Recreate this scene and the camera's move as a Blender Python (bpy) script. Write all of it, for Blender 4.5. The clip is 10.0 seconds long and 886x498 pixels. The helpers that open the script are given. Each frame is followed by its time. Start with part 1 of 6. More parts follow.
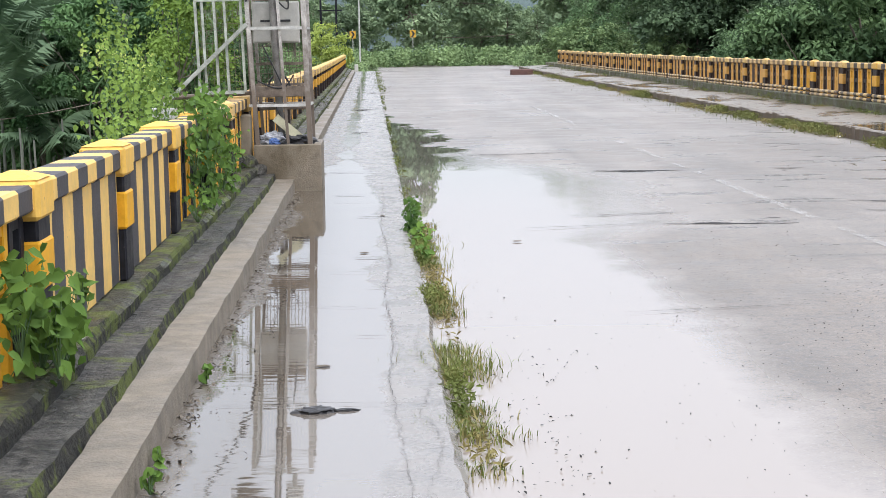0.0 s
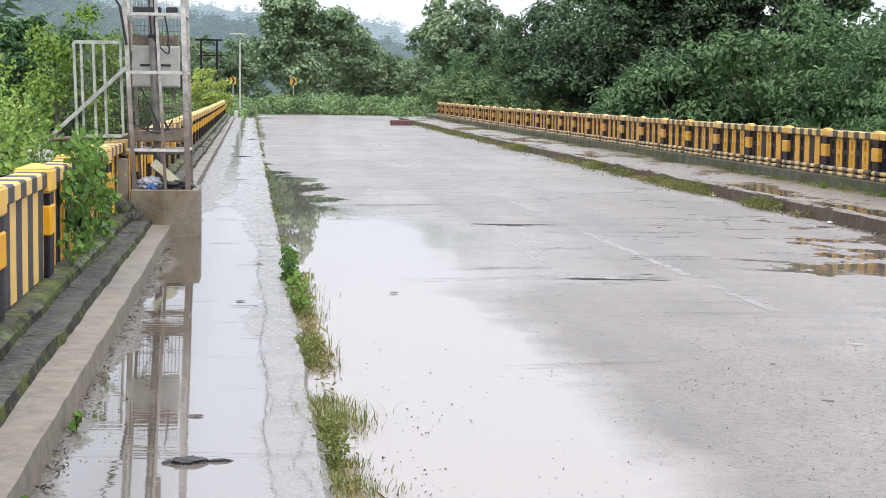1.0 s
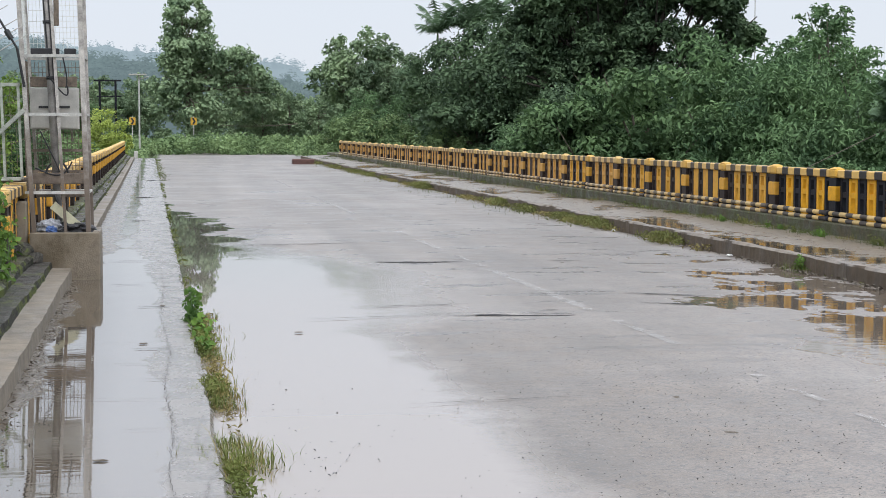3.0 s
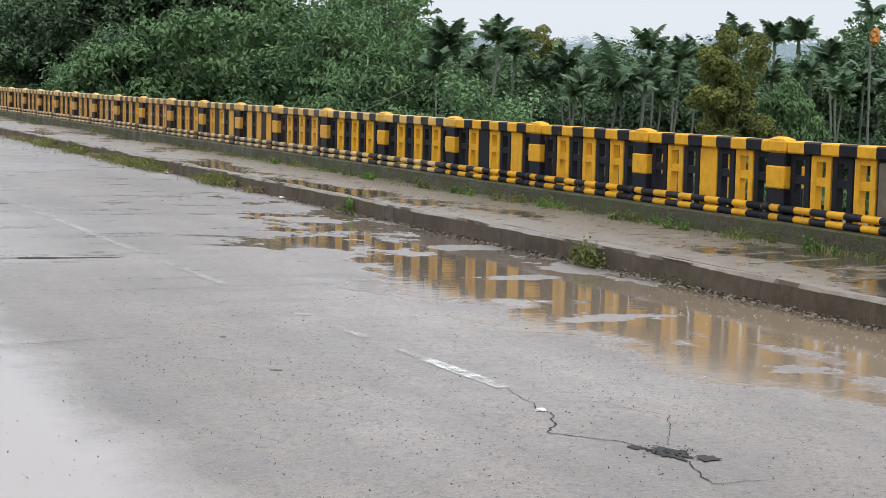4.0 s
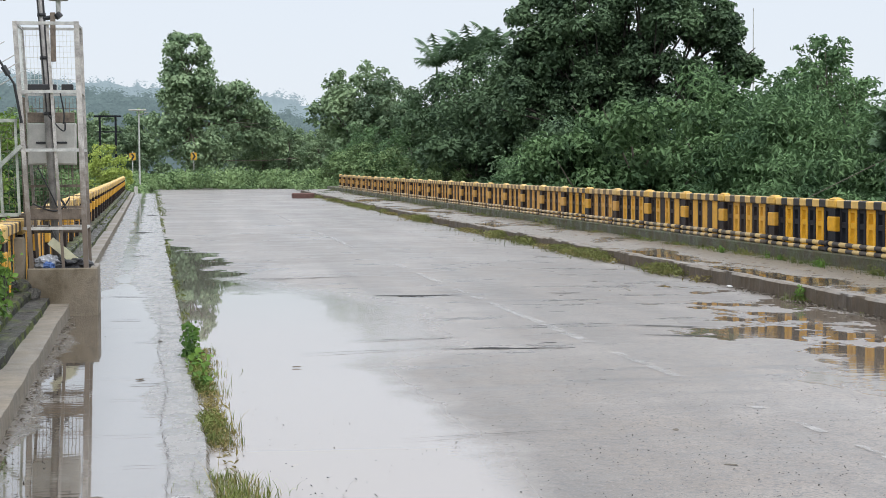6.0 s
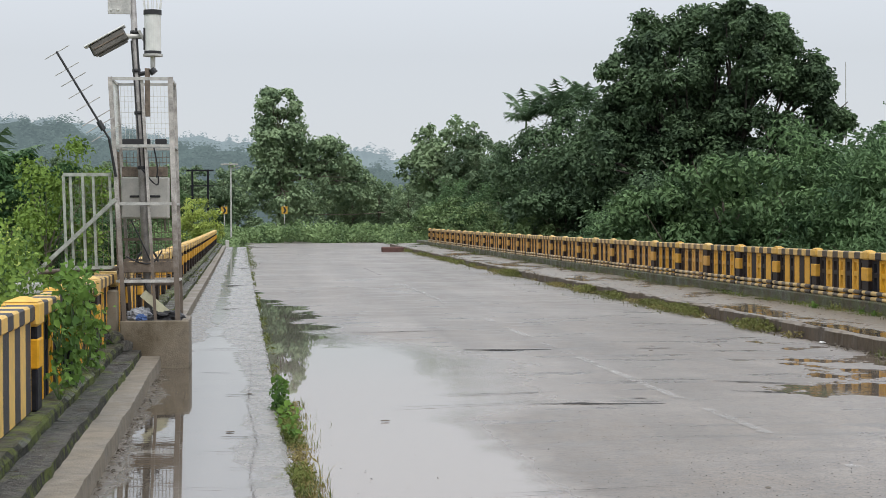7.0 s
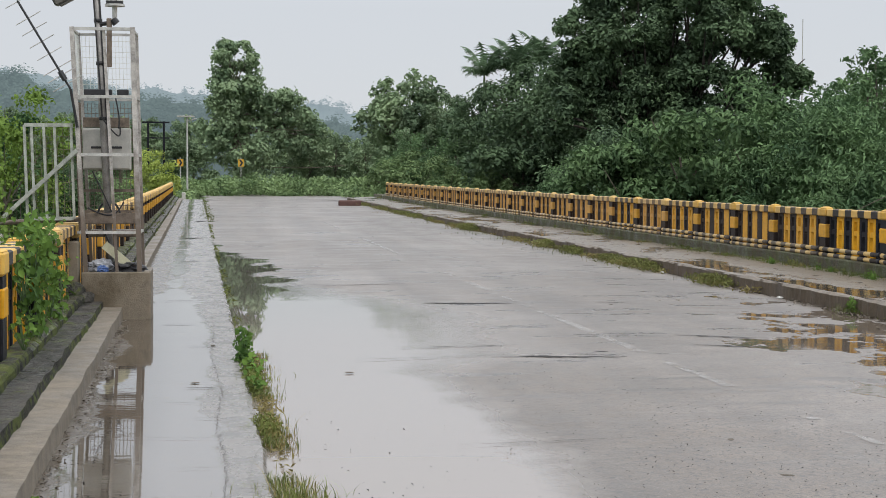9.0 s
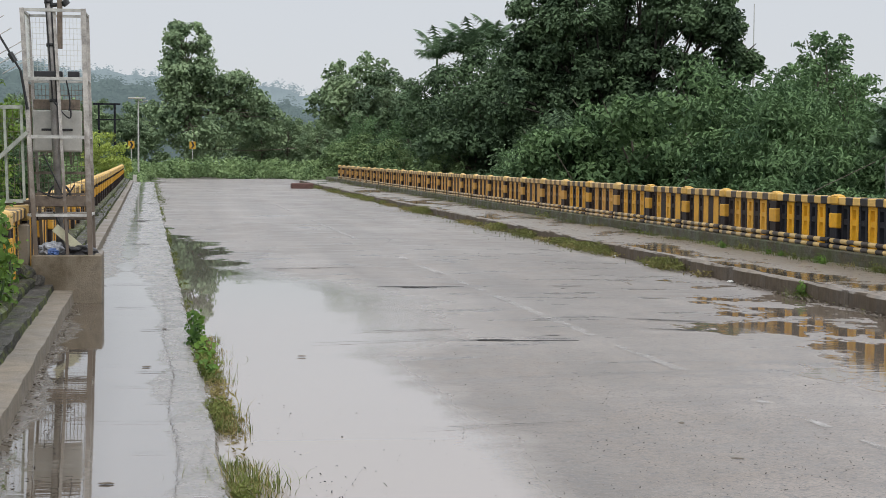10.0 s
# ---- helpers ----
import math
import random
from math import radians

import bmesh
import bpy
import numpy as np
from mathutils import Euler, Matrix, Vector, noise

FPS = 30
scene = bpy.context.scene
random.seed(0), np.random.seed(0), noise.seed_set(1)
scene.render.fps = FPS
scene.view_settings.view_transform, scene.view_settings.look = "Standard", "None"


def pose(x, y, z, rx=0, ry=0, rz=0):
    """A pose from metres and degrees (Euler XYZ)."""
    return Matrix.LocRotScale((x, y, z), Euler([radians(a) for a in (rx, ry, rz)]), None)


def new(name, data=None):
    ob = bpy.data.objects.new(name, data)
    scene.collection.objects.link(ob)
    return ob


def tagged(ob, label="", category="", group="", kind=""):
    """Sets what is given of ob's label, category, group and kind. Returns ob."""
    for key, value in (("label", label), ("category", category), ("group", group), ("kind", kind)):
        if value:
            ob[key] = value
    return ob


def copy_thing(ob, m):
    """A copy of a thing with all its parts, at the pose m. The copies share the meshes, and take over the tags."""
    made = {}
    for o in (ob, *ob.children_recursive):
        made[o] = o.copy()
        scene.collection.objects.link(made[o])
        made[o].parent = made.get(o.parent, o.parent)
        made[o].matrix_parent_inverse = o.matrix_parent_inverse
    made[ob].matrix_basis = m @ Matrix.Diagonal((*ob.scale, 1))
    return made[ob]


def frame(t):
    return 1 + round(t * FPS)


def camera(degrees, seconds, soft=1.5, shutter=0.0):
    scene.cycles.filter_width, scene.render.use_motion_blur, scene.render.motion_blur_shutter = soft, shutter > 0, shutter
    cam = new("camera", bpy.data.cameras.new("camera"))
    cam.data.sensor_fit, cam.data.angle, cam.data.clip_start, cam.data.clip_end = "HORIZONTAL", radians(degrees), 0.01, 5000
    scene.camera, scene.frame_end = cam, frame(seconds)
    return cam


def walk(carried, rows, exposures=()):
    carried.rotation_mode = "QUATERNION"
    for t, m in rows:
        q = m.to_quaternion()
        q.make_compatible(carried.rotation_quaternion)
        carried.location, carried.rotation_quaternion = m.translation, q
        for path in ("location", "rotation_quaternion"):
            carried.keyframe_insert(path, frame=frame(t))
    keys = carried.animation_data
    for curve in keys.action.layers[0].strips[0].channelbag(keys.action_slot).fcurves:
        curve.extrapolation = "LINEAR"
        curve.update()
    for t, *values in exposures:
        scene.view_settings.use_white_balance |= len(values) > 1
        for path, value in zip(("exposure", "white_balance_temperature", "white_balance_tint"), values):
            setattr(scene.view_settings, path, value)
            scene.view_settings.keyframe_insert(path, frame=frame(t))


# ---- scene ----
# camera: held by someone standing beside the footpath's edge, swaying a little and turning
cam = camera(29.555, 10.0, 0.7)
TURNS = [  # seconds, eye, heading to the right, tilt, lean
    (0, 0.010, 0.002, 1.692, 0.97, -6.79, -1.02), (0.5, -0.008, 0.013, 1.697, 2.67, -5.94, 0.38),
    (1, 0.002, -0.003, 1.705, 5.21, -5.11, 0.69), (1.5, -0.003, -0.004, 1.702, 6.60, -4.93, 0.34),
    (2, -0.009, -0.014, 1.712, 6.41, -4.55, 0.26), (2.2, -0.014, -0.011, 1.719, 6.85, -4.00, -0.02),
    (3.3, 0.003, -0.018, 1.701, 10.70, -3.81, 0.44), (3.5, 0.028, -0.014, 1.681, 15.09, -4.37, 0.72),
    (4, 0.068, -0.021, 1.686, 23.58, -5.56, 1.19), (4.5, 0.063, -0.022, 1.682, 29.25, -5.67, 0.93),
    (5, -0.002, -0.031, 1.695, 19.12, -6.03, 0.52), (5.5, 0.000, 0.006, 1.706, 11.50, -4.61, 0.48),
    (6, 0.026, 0.028, 1.709, 8.48, -2.68, -0.35), (6.2, 0.030, 0.058, 1.703, 7.80, -1.15, -0.60),
    (6.6, 0.028, 0.050, 1.705, 6.55, -0.50, -0.55), (7.3, 0.023, 0.024, 1.711, 5.12, -1.07, -0.10),
    (7.5, 0.019, 0.015, 1.712, 6.17, -1.09, 0.01), (8, -0.006, 0.016, 1.707, 8.00, -1.57, -0.39),
    (8.5, -0.037, -0.000, 1.711, 7.36, -1.74, -0.13), (9, -0.055, 0.002, 1.699, 6.96, -2.38, 0.18),
    (9.5, -0.071, 0.002, 1.691, 7.20, -2.80, 0.56), (10, -0.059, -0.005, 1.706, 8.59, -2.95, 0.37)]
walk(cam, [(t, pose(x, y, z, 90 + p, 0, -h) @ pose(0, 0, 0, 0, 0, r)) for t, x, y, z, h, p, r in TURNS],
     exposures=[(0, 0.39, 6400, 13), (1.0, 0.40, 6400, 13), (1.6, 0.23, 6390, 12), (2.2, 0.2, 6380, 12), (3.5, -0.04, 6360, 11), (4.0, 0.05, 6420, 11), (4.5, 0.18, 6450, 10), (5.0, 0.40, 6440, 8), (5.5, 0.24, 6280, 10), (6.2, 0.04, 6430, 10), (7.3, -0.22, 6600, 10), (10, -0.22, 6620, 11)])

# ---- light: an overcast sky ----
SUN_EL, SUN_AZ = radians(55), radians(200)
world = bpy.data.worlds.new("overcast_sky")
scene.world = world
world.use_nodes = True
wt = world.node_tree
wt.nodes.clear()
w_out = wt.nodes.new("ShaderNodeOutputWorld")
w_bg = wt.nodes.new("ShaderNodeBackground")
w_sky = wt.nodes.new("ShaderNodeTexSky")
w_sky.sky_type = "NISHITA"
w_sky.sun_disc = False
w_sky.sun_elevation, w_sky.sun_rotation = SUN_EL, SUN_AZ
w_mul = wt.nodes.new("ShaderNodeVectorMath")
w_mul.operation = "SCALE"
w_mul.inputs["Scale"].default_value = 0.10
w_mix = wt.nodes.new("ShaderNodeMix")
w_mix.data_type = "RGBA"
w_mix.inputs["Factor"].default_value = 0.88
w_mix.inputs["B"].default_value = (0.785, 0.83, 0.895, 1)
wt.links.new(w_sky.outputs[0], w_mul.inputs[0])
wt.links.new(w_mul.outputs[0], w_mix.inputs["A"])
# an overcast sky is about three times brighter overhead than at the horizon
w_dir = wt.nodes.new("ShaderNodeSeparateXYZ")
wt.links.new(wt.nodes.new("ShaderNodeTexCoord").outputs["Generated"], w_dir.inputs[0])
w_up = wt.nodes.new("ShaderNodeMapRange")
w_up.inputs["From Min"].default_value, w_up.inputs["From Max"].default_value = 0.10, 0.65
w_up.inputs["To Min"].default_value, w_up.inputs["To Max"].default_value = 1.0, 2.45
wt.links.new(w_dir.outputs[2], w_up.inputs["Value"])
w_grad = wt.nodes.new("ShaderNodeVectorMath")
w_grad.operation = "SCALE"
wt.links.new(w_mix.outputs["Result"], w_grad.inputs[0])
wt.links.new(w_up.outputs[0], w_grad.inputs["Scale"])
wt.links.new(w_grad.outputs[0], w_bg.inputs["Color"])
w_bg.inputs["Strength"].default_value = 1.0
wt.links.new(w_bg.outputs[0], w_out.inputs[0])
sun = new("sun", bpy.data.lights.new("sun", "SUN"))
sun.data.energy, sun.data.angle, sun.data.color = 1.2, radians(25), (1, 0.97, 0.92)
sun.matrix_world = pose(0, 0, 60, 35, 0, 20)


# ---- materials ----
def mat(name, colour, rough=0.8, metal=0.0, var=0.25, scale=6.0, bump=0.2, fine=60.0, ior=1.45):
    """A plain surface with broad stains, fine grain and relief. Returns the material and its pieces."""
    m = bpy.data.materials.new(name)
    m.use_nodes = True
    nt = m.node_tree
    b = nt.nodes["Principled BSDF"]
    b.inputs["Roughness"].default_value, b.inputs["Metallic"].default_value = rough, metal
    b.inputs["IOR"].default_value = ior
    geo = nt.nodes.new("ShaderNodeNewGeometry")
    n1, n2 = nt.nodes.new("ShaderNodeTexNoise"), nt.nodes.new("ShaderNodeTexNoise")
    n1.inputs["Scale"].default_value, n1.inputs["Detail"].default_value = scale, 5
    n2.inputs["Scale"].default_value, n2.inputs["Detail"].default_value = fine, 3
    for n in (n1, n2):
        nt.links.new(geo.outputs["Position"], n.inputs["Vector"])
    add = nt.nodes.new("ShaderNodeMath")
    add.operation = "MULTIPLY_ADD"
    add.inputs[1].default_value = 0.45
    nt.links.new(n2.outputs["Fac"], add.inputs[0])
    nt.links.new(n1.outputs["Fac"], add.inputs[2])
    ramp = nt.nodes.new("ShaderNodeMapRange")
    ramp.inputs["From Min"].default_value, ramp.inputs["From Max"].default_value = 0.45, 1.0
    ramp.inputs["To Min"].default_value, ramp.inputs["To Max"].default_value = 1 - var, 1 + var
    nt.links.new(add.outputs[0], ramp.inputs["Value"])
    col = nt.nodes.new("ShaderNodeVectorMath")
    col.operation = "SCALE"
    col.inputs[0].default_value = colour
    nt.links.new(ramp.outputs[0], col.inputs["Scale"])
    nt.links.new(col.outputs[0], b.inputs["Base Color"])
    if bump:
        bm_ = nt.nodes.new("ShaderNodeBump")
        bm_.inputs["Strength"].default_value, bm_.inputs["Distance"].default_value = bump, 0.01
        nt.links.new(n2.outputs["Fac"], bm_.inputs["Height"])
        nt.links.new(bm_.outputs[0], b.inputs["Normal"])
    return m


def nd(nt, kind, **kw):
    """A node with its settings; inputs are given as i0, i1 or by name, a socket being linked."""
    n = nt.nodes.new("ShaderNode" + kind)
    for k, v in kw.items():
        if k in ("operation", "data_type", "noise_dimensions", "feature", "blend_type", "interpolation_type", "distance"):
            if k == "operation":
                n.operation = v
            elif k == "data_type":
                n.data_type = v
            elif k == "feature":
                n.feature = v
            elif k == "blend_type":
                n.blend_type = v
            continue
        sock = n.inputs[int(k[1:])] if k[0] == "i" and k[1:].isdigit() else n.inputs[k]
        if isinstance(v, bpy.types.NodeSocket):
            nt.links.new(v, sock)
        else:
            sock.default_value = v
    return n


def math_n(nt, op, a, b=0.0, c=0.0):
    return nd(nt, "Math", operation=op, i0=a, i1=b, i2=c).outputs[0]


def mix_n(nt, f, a, b):
    return nd(nt, "Mix", data_type="RGBA", i0=f, A=a, B=b).outputs["Result"]


def noise_n(nt, vec, scale, detail=4, rough=0.55):
    return nd(nt, "TexNoise", Vector=vec, Scale=scale, Detail=detail, Roughness=rough).outputs["Fac"]


def ramp_n(nt, v, a, b, lo=0.0, hi=1.0):
    return nd(nt, "MapRange", Value=v, **{"From Min": a, "From Max": b, "To Min": lo, "To Max": hi}).outputs[0]


def rgb(c):
    return (*c, 1.0)


def base(name, rough=0.6, ior=1.45):
    m = bpy.data.materials.new(name)
    m.use_nodes = True
    nt = m.node_tree
    b = nt.nodes["Principled BSDF"]
    b.inputs["Roughness"].default_value, b.inputs["IOR"].default_value = rough, ior
    pos = nd(nt, "NewGeometry").outputs["Position"]
    return m, nt, b, pos


def bump_n(nt, height, strength, dist=0.01):
    return nd(nt, "Bump", Strength=strength, Distance=dist, Height=height).outputs[0]


ISLANDS = ((6.15, 10.7, 0.5, 0.14), (6.05, 8.35, 0.26, 0.09), (7.3, 15.9, 0.35, 0.3), (6.6, 13.2, 0.4, 0.14))


def wet_road():
    """Wet asphalt: gritty and dull where it drains, smooth muddy water where it stands."""
    m, nt, b, pos = base("wet_asphalt", 0.4, 1.45)
    xyz = nd(nt, "SeparateXYZ", i0=pos)
    x, y = xyz.outputs[0], xyz.outputs[1]
    broad, mid = noise_n(nt, pos, 0.28, 5), noise_n(nt, pos, 1.7, 5, 0.6)
    grit, fleck = noise_n(nt, pos, 70, 2), noise_n(nt, pos, 14, 3, 0.7)
    wob = math_n(nt, "ADD", math_n(nt, "MULTIPLY_ADD", broad, 1.5, -0.75), math_n(nt, "MULTIPLY_ADD", mid, 1.1, -0.55))
    lace = math_n(nt, "MULTIPLY_ADD", noise_n(nt, nd(nt, "VectorMath", operation="MULTIPLY", i0=pos, i1=(0.7, 0.5, 1)).outputs[0], 1.0, 6, 0.62), 2.0, -1.0)
    lace2 = math_n(nt, "MULTIPLY_ADD", noise_n(nt, nd(nt, "VectorMath", operation="MULTIPLY", i0=pos, i1=(1.3, 0.75, 1)).outputs[0], 1.0, 6, 0.62), 2.0, -1.0)
    far_k = ramp_n(nt, y, 14, 24, 0.05, 1.0)
    # the flood along the near edge: its shore runs about 1.9 m out, and nears the edge farther on
    shore = math_n(nt, "SUBTRACT", math_n(nt, "MULTIPLY_ADD", y, -0.018, 1.95), x)
    shore = math_n(nt, "ADD", shore, ramp_n(nt, y, 14.6, 15.8, 0.0, 1.0))
    shore = math_n(nt, "SUBTRACT", shore, math_n(nt, "ADD", ramp_n(nt, y, 21.5, 27, 0.0, 1.95), ramp_n(nt, y, 33, 44, 0.0, 1.25)))
    flood = math_n(nt, "ADD", shore, math_n(nt, "MULTIPLY", wob, 0.5))
    flood = math_n(nt, "ADD", flood, math_n(nt, "MULTIPLY", math_n(nt, "MULTIPLY_ADD", lace, 1.15, 0.05), far_k))
    # the puddle in the far gutter
    ex = math_n(nt, "DIVIDE", math_n(nt, "SUBTRACT", x, 7.2), 2.05)
    ey = math_n(nt, "DIVIDE", math_n(nt, "SUBTRACT", y, 13.0), 9.5)
    r2 = math_n(nt, "ADD", math_n(nt, "MULTIPLY", ex, ex), math_n(nt, "MULTIPLY", ey, ey))
    gutter = math_n(nt, "ADD", math_n(nt, "SUBTRACT", 0.9, r2), math_n(nt, "ADD", math_n(nt, "MULTIPLY", wob, 1.0), math_n(nt, "MULTIPLY", lace2, ramp_n(nt, y, 10, 18, 1.6, 2.6))))
    isle = noise_n(nt, nd(nt, "VectorMath", operation="MULTIPLY", i0=pos, i1=(0.75, 0.5, 1)).outputs[0], 1.0, 5, 0.6)
    gutter = math_n(nt, "SUBTRACT", gutter, math_n(nt, "MULTIPLY", ramp_n(nt, isle, 0.50, 0.62, 0.0, 1.9), ramp_n(nt, y, 11, 15.5)))
    # low pale islands where the asphalt stands out of it
    ragged, ragged2 = (math_n(nt, "SUBTRACT", noise_n(nt, nd(nt, "VectorMath", operation="MULTIPLY", i0=pos, i1=k).outputs[0], 1.0, 5, 0.7), 0.5) for k in ((2.2, 1.6, 1), (1.7, 2.6, 4)))
    for ix, iy, hx, hy in ISLANDS:
        jx = math_n(nt, "DIVIDE", math_n(nt, "ADD", math_n(nt, "SUBTRACT", x, ix), math_n(nt, "MULTIPLY", ragged, 1.3)), hx)
        jy = math_n(nt, "DIVIDE", math_n(nt, "ADD", math_n(nt, "SUBTRACT", y, iy), math_n(nt, "MULTIPLY", ragged2, 0.8)), hy)
        q2 = math_n(nt, "ADD", math_n(nt, "MULTIPLY", jx, jx), math_n(nt, "MULTIPLY", jy, jy))
        gutter = math_n(nt, "SUBTRACT", gutter, ramp_n(nt, q2, 0.3, 1.5, 2.6, 0.0))
    # thin films elsewhere
    film = math_n(nt, "MULTIPLY_ADD", wob, 1.0, -0.12)
    is_flood = nd(nt, "MapRange", Value=flood, **{"From Min": math_n(nt, "ADD", ramp_n(nt, y, 14, 16, -0.25, -0.75), ramp_n(nt, y, 23, 28, 0.0, 0.73)), "From Max": math_n(nt, "ADD", ramp_n(nt, y, 14, 16, 0.25, 1.3), ramp_n(nt, y, 23, 28, 0.0, -1.24))}).outputs[0]
    is_gutter = ramp_n(nt, gutter, -0.06, 0.26)
    is_film = ramp_n(nt, film, -0.1, 0.25)
    water = math_n(nt, "MAXIMUM", is_flood, is_gutter)
    tone = ramp_n(nt, math_n(nt, "ADD", mid, math_n(nt, "MULTIPLY", fleck, 0.8)), 0.6, 1.25, 0.72, 1.22)
    track = noise_n(nt, nd(nt, "VectorMath", operation="MULTIPLY", i0=pos, i1=(1.1, 0.06, 1)).outputs[0], 1.0, 5, 0.6)
    dry = nd(nt, "VectorMath", operation="SCALE", i0=mix_n(nt, ramp_n(nt, broad, 0.4, 0.62), rgb((0.176, 0.145, 0.117)), rgb((0.222, 0.188, 0.158))), Scale=math_n(nt, "MULTIPLY", tone, ramp_n(nt, track, 0.36, 0.64, 0.78, 1.16))).outputs[0]
    dark = math_n(nt, "MAXIMUM", ramp_n(nt, grit, 0.52, 0.62), ramp_n(nt, noise_n(nt, pos, 30, 2, 0.6), 0.575, 0.63, 0.0, 1.2))
    dry = mix_n(nt, math_n(nt, "MULTIPLY", dark, 0.75), dry, rgb((0.085, 0.08, 0.076)))
    dry = mix_n(nt, ramp_n(nt, noise_n(nt, pos, 52, 2), 0.60, 0.70, 0.0, 0.32), dry, rgb((0.40, 0.375, 0.35)))
    silt = mix_n(nt, ramp_n(nt, y, 18, 25), rgb((0.258, 0.220, 0.189)), rgb((0.15, 0.142, 0.115)))
    mud = mix_n(nt, is_gutter, silt, mix_n(nt, ramp_n(nt, y, 9.5, 15), rgb((0.195, 0.148, 0.100)), rgb((0.12, 0.096, 0.072))))
    # wet dark streaks lying across the lane
    across = noise_n(nt, nd(nt, "VectorMath", operation="MULTIPLY", i0=pos, i1=(0.55, 1.5, 1)).outputs[0], 1.0, 6, 0.66)
    place = math_n(nt, "MULTIPLY", ramp_n(nt, y, 11, 14), ramp_n(nt, y, 28, 60, 1.0, 0.5))
    streak = math_n(nt, "MULTIPLY", ramp_n(nt, across, 0.545, 0.605), place)
    dry = mix_n(nt, math_n(nt, "MULTIPLY", streak, 0.75), dry, rgb((0.105, 0.092, 0.082)))
    nt.links.new(mix_n(nt, water, dry, mud), b.inputs["Base Color"])
    r_dry = ramp_n(nt, mid, 0.35, 0.7, 0.36, 0.55)
    r_dry = math_n(nt, "SUBTRACT", r_dry, math_n(nt, "MULTIPLY", streak, 0.16))
    nt.links.new(math_n(nt, "MULTIPLY_ADD", is_gutter, -0.23, 1.45), b.inputs["IOR"])
    r_dry = math_n(nt, "SUBTRACT", r_dry, math_n(nt, "MULTIPLY", is_film, 0.17))
    rough = nd(nt, "Mix", data_type="FLOAT", i0=water, i2=r_dry, i3=math_n(nt, "MULTIPLY_ADD", is_gutter, ramp_n(nt, y, 7.5, 11.5, 0.11, 0.03), 0.01)).outputs[0]
    nt.links.new(rough, b.inputs["Roughness"])
    relief = math_n(nt, "ADD", math_n(nt, "MULTIPLY", grit, 0.6), fleck)
    ripple = noise_n(nt, nd(nt, "VectorMath", operation="MULTIPLY", i0=pos, i1=(3.0, 9.0, 1)).outputs[0], 1.0, 3)
    h = nd(nt, "Mix", data_type="FLOAT", i0=water, i2=relief, i3=math_n(nt, "MULTIPLY", ripple, math_n(nt, "MULTIPLY_ADD", is_gutter, 0.34, 0.02))).outputs[0]
    nt.links.new(bump_n(nt, h, 0.35, 0.008), b.inputs["Normal"])
    return m


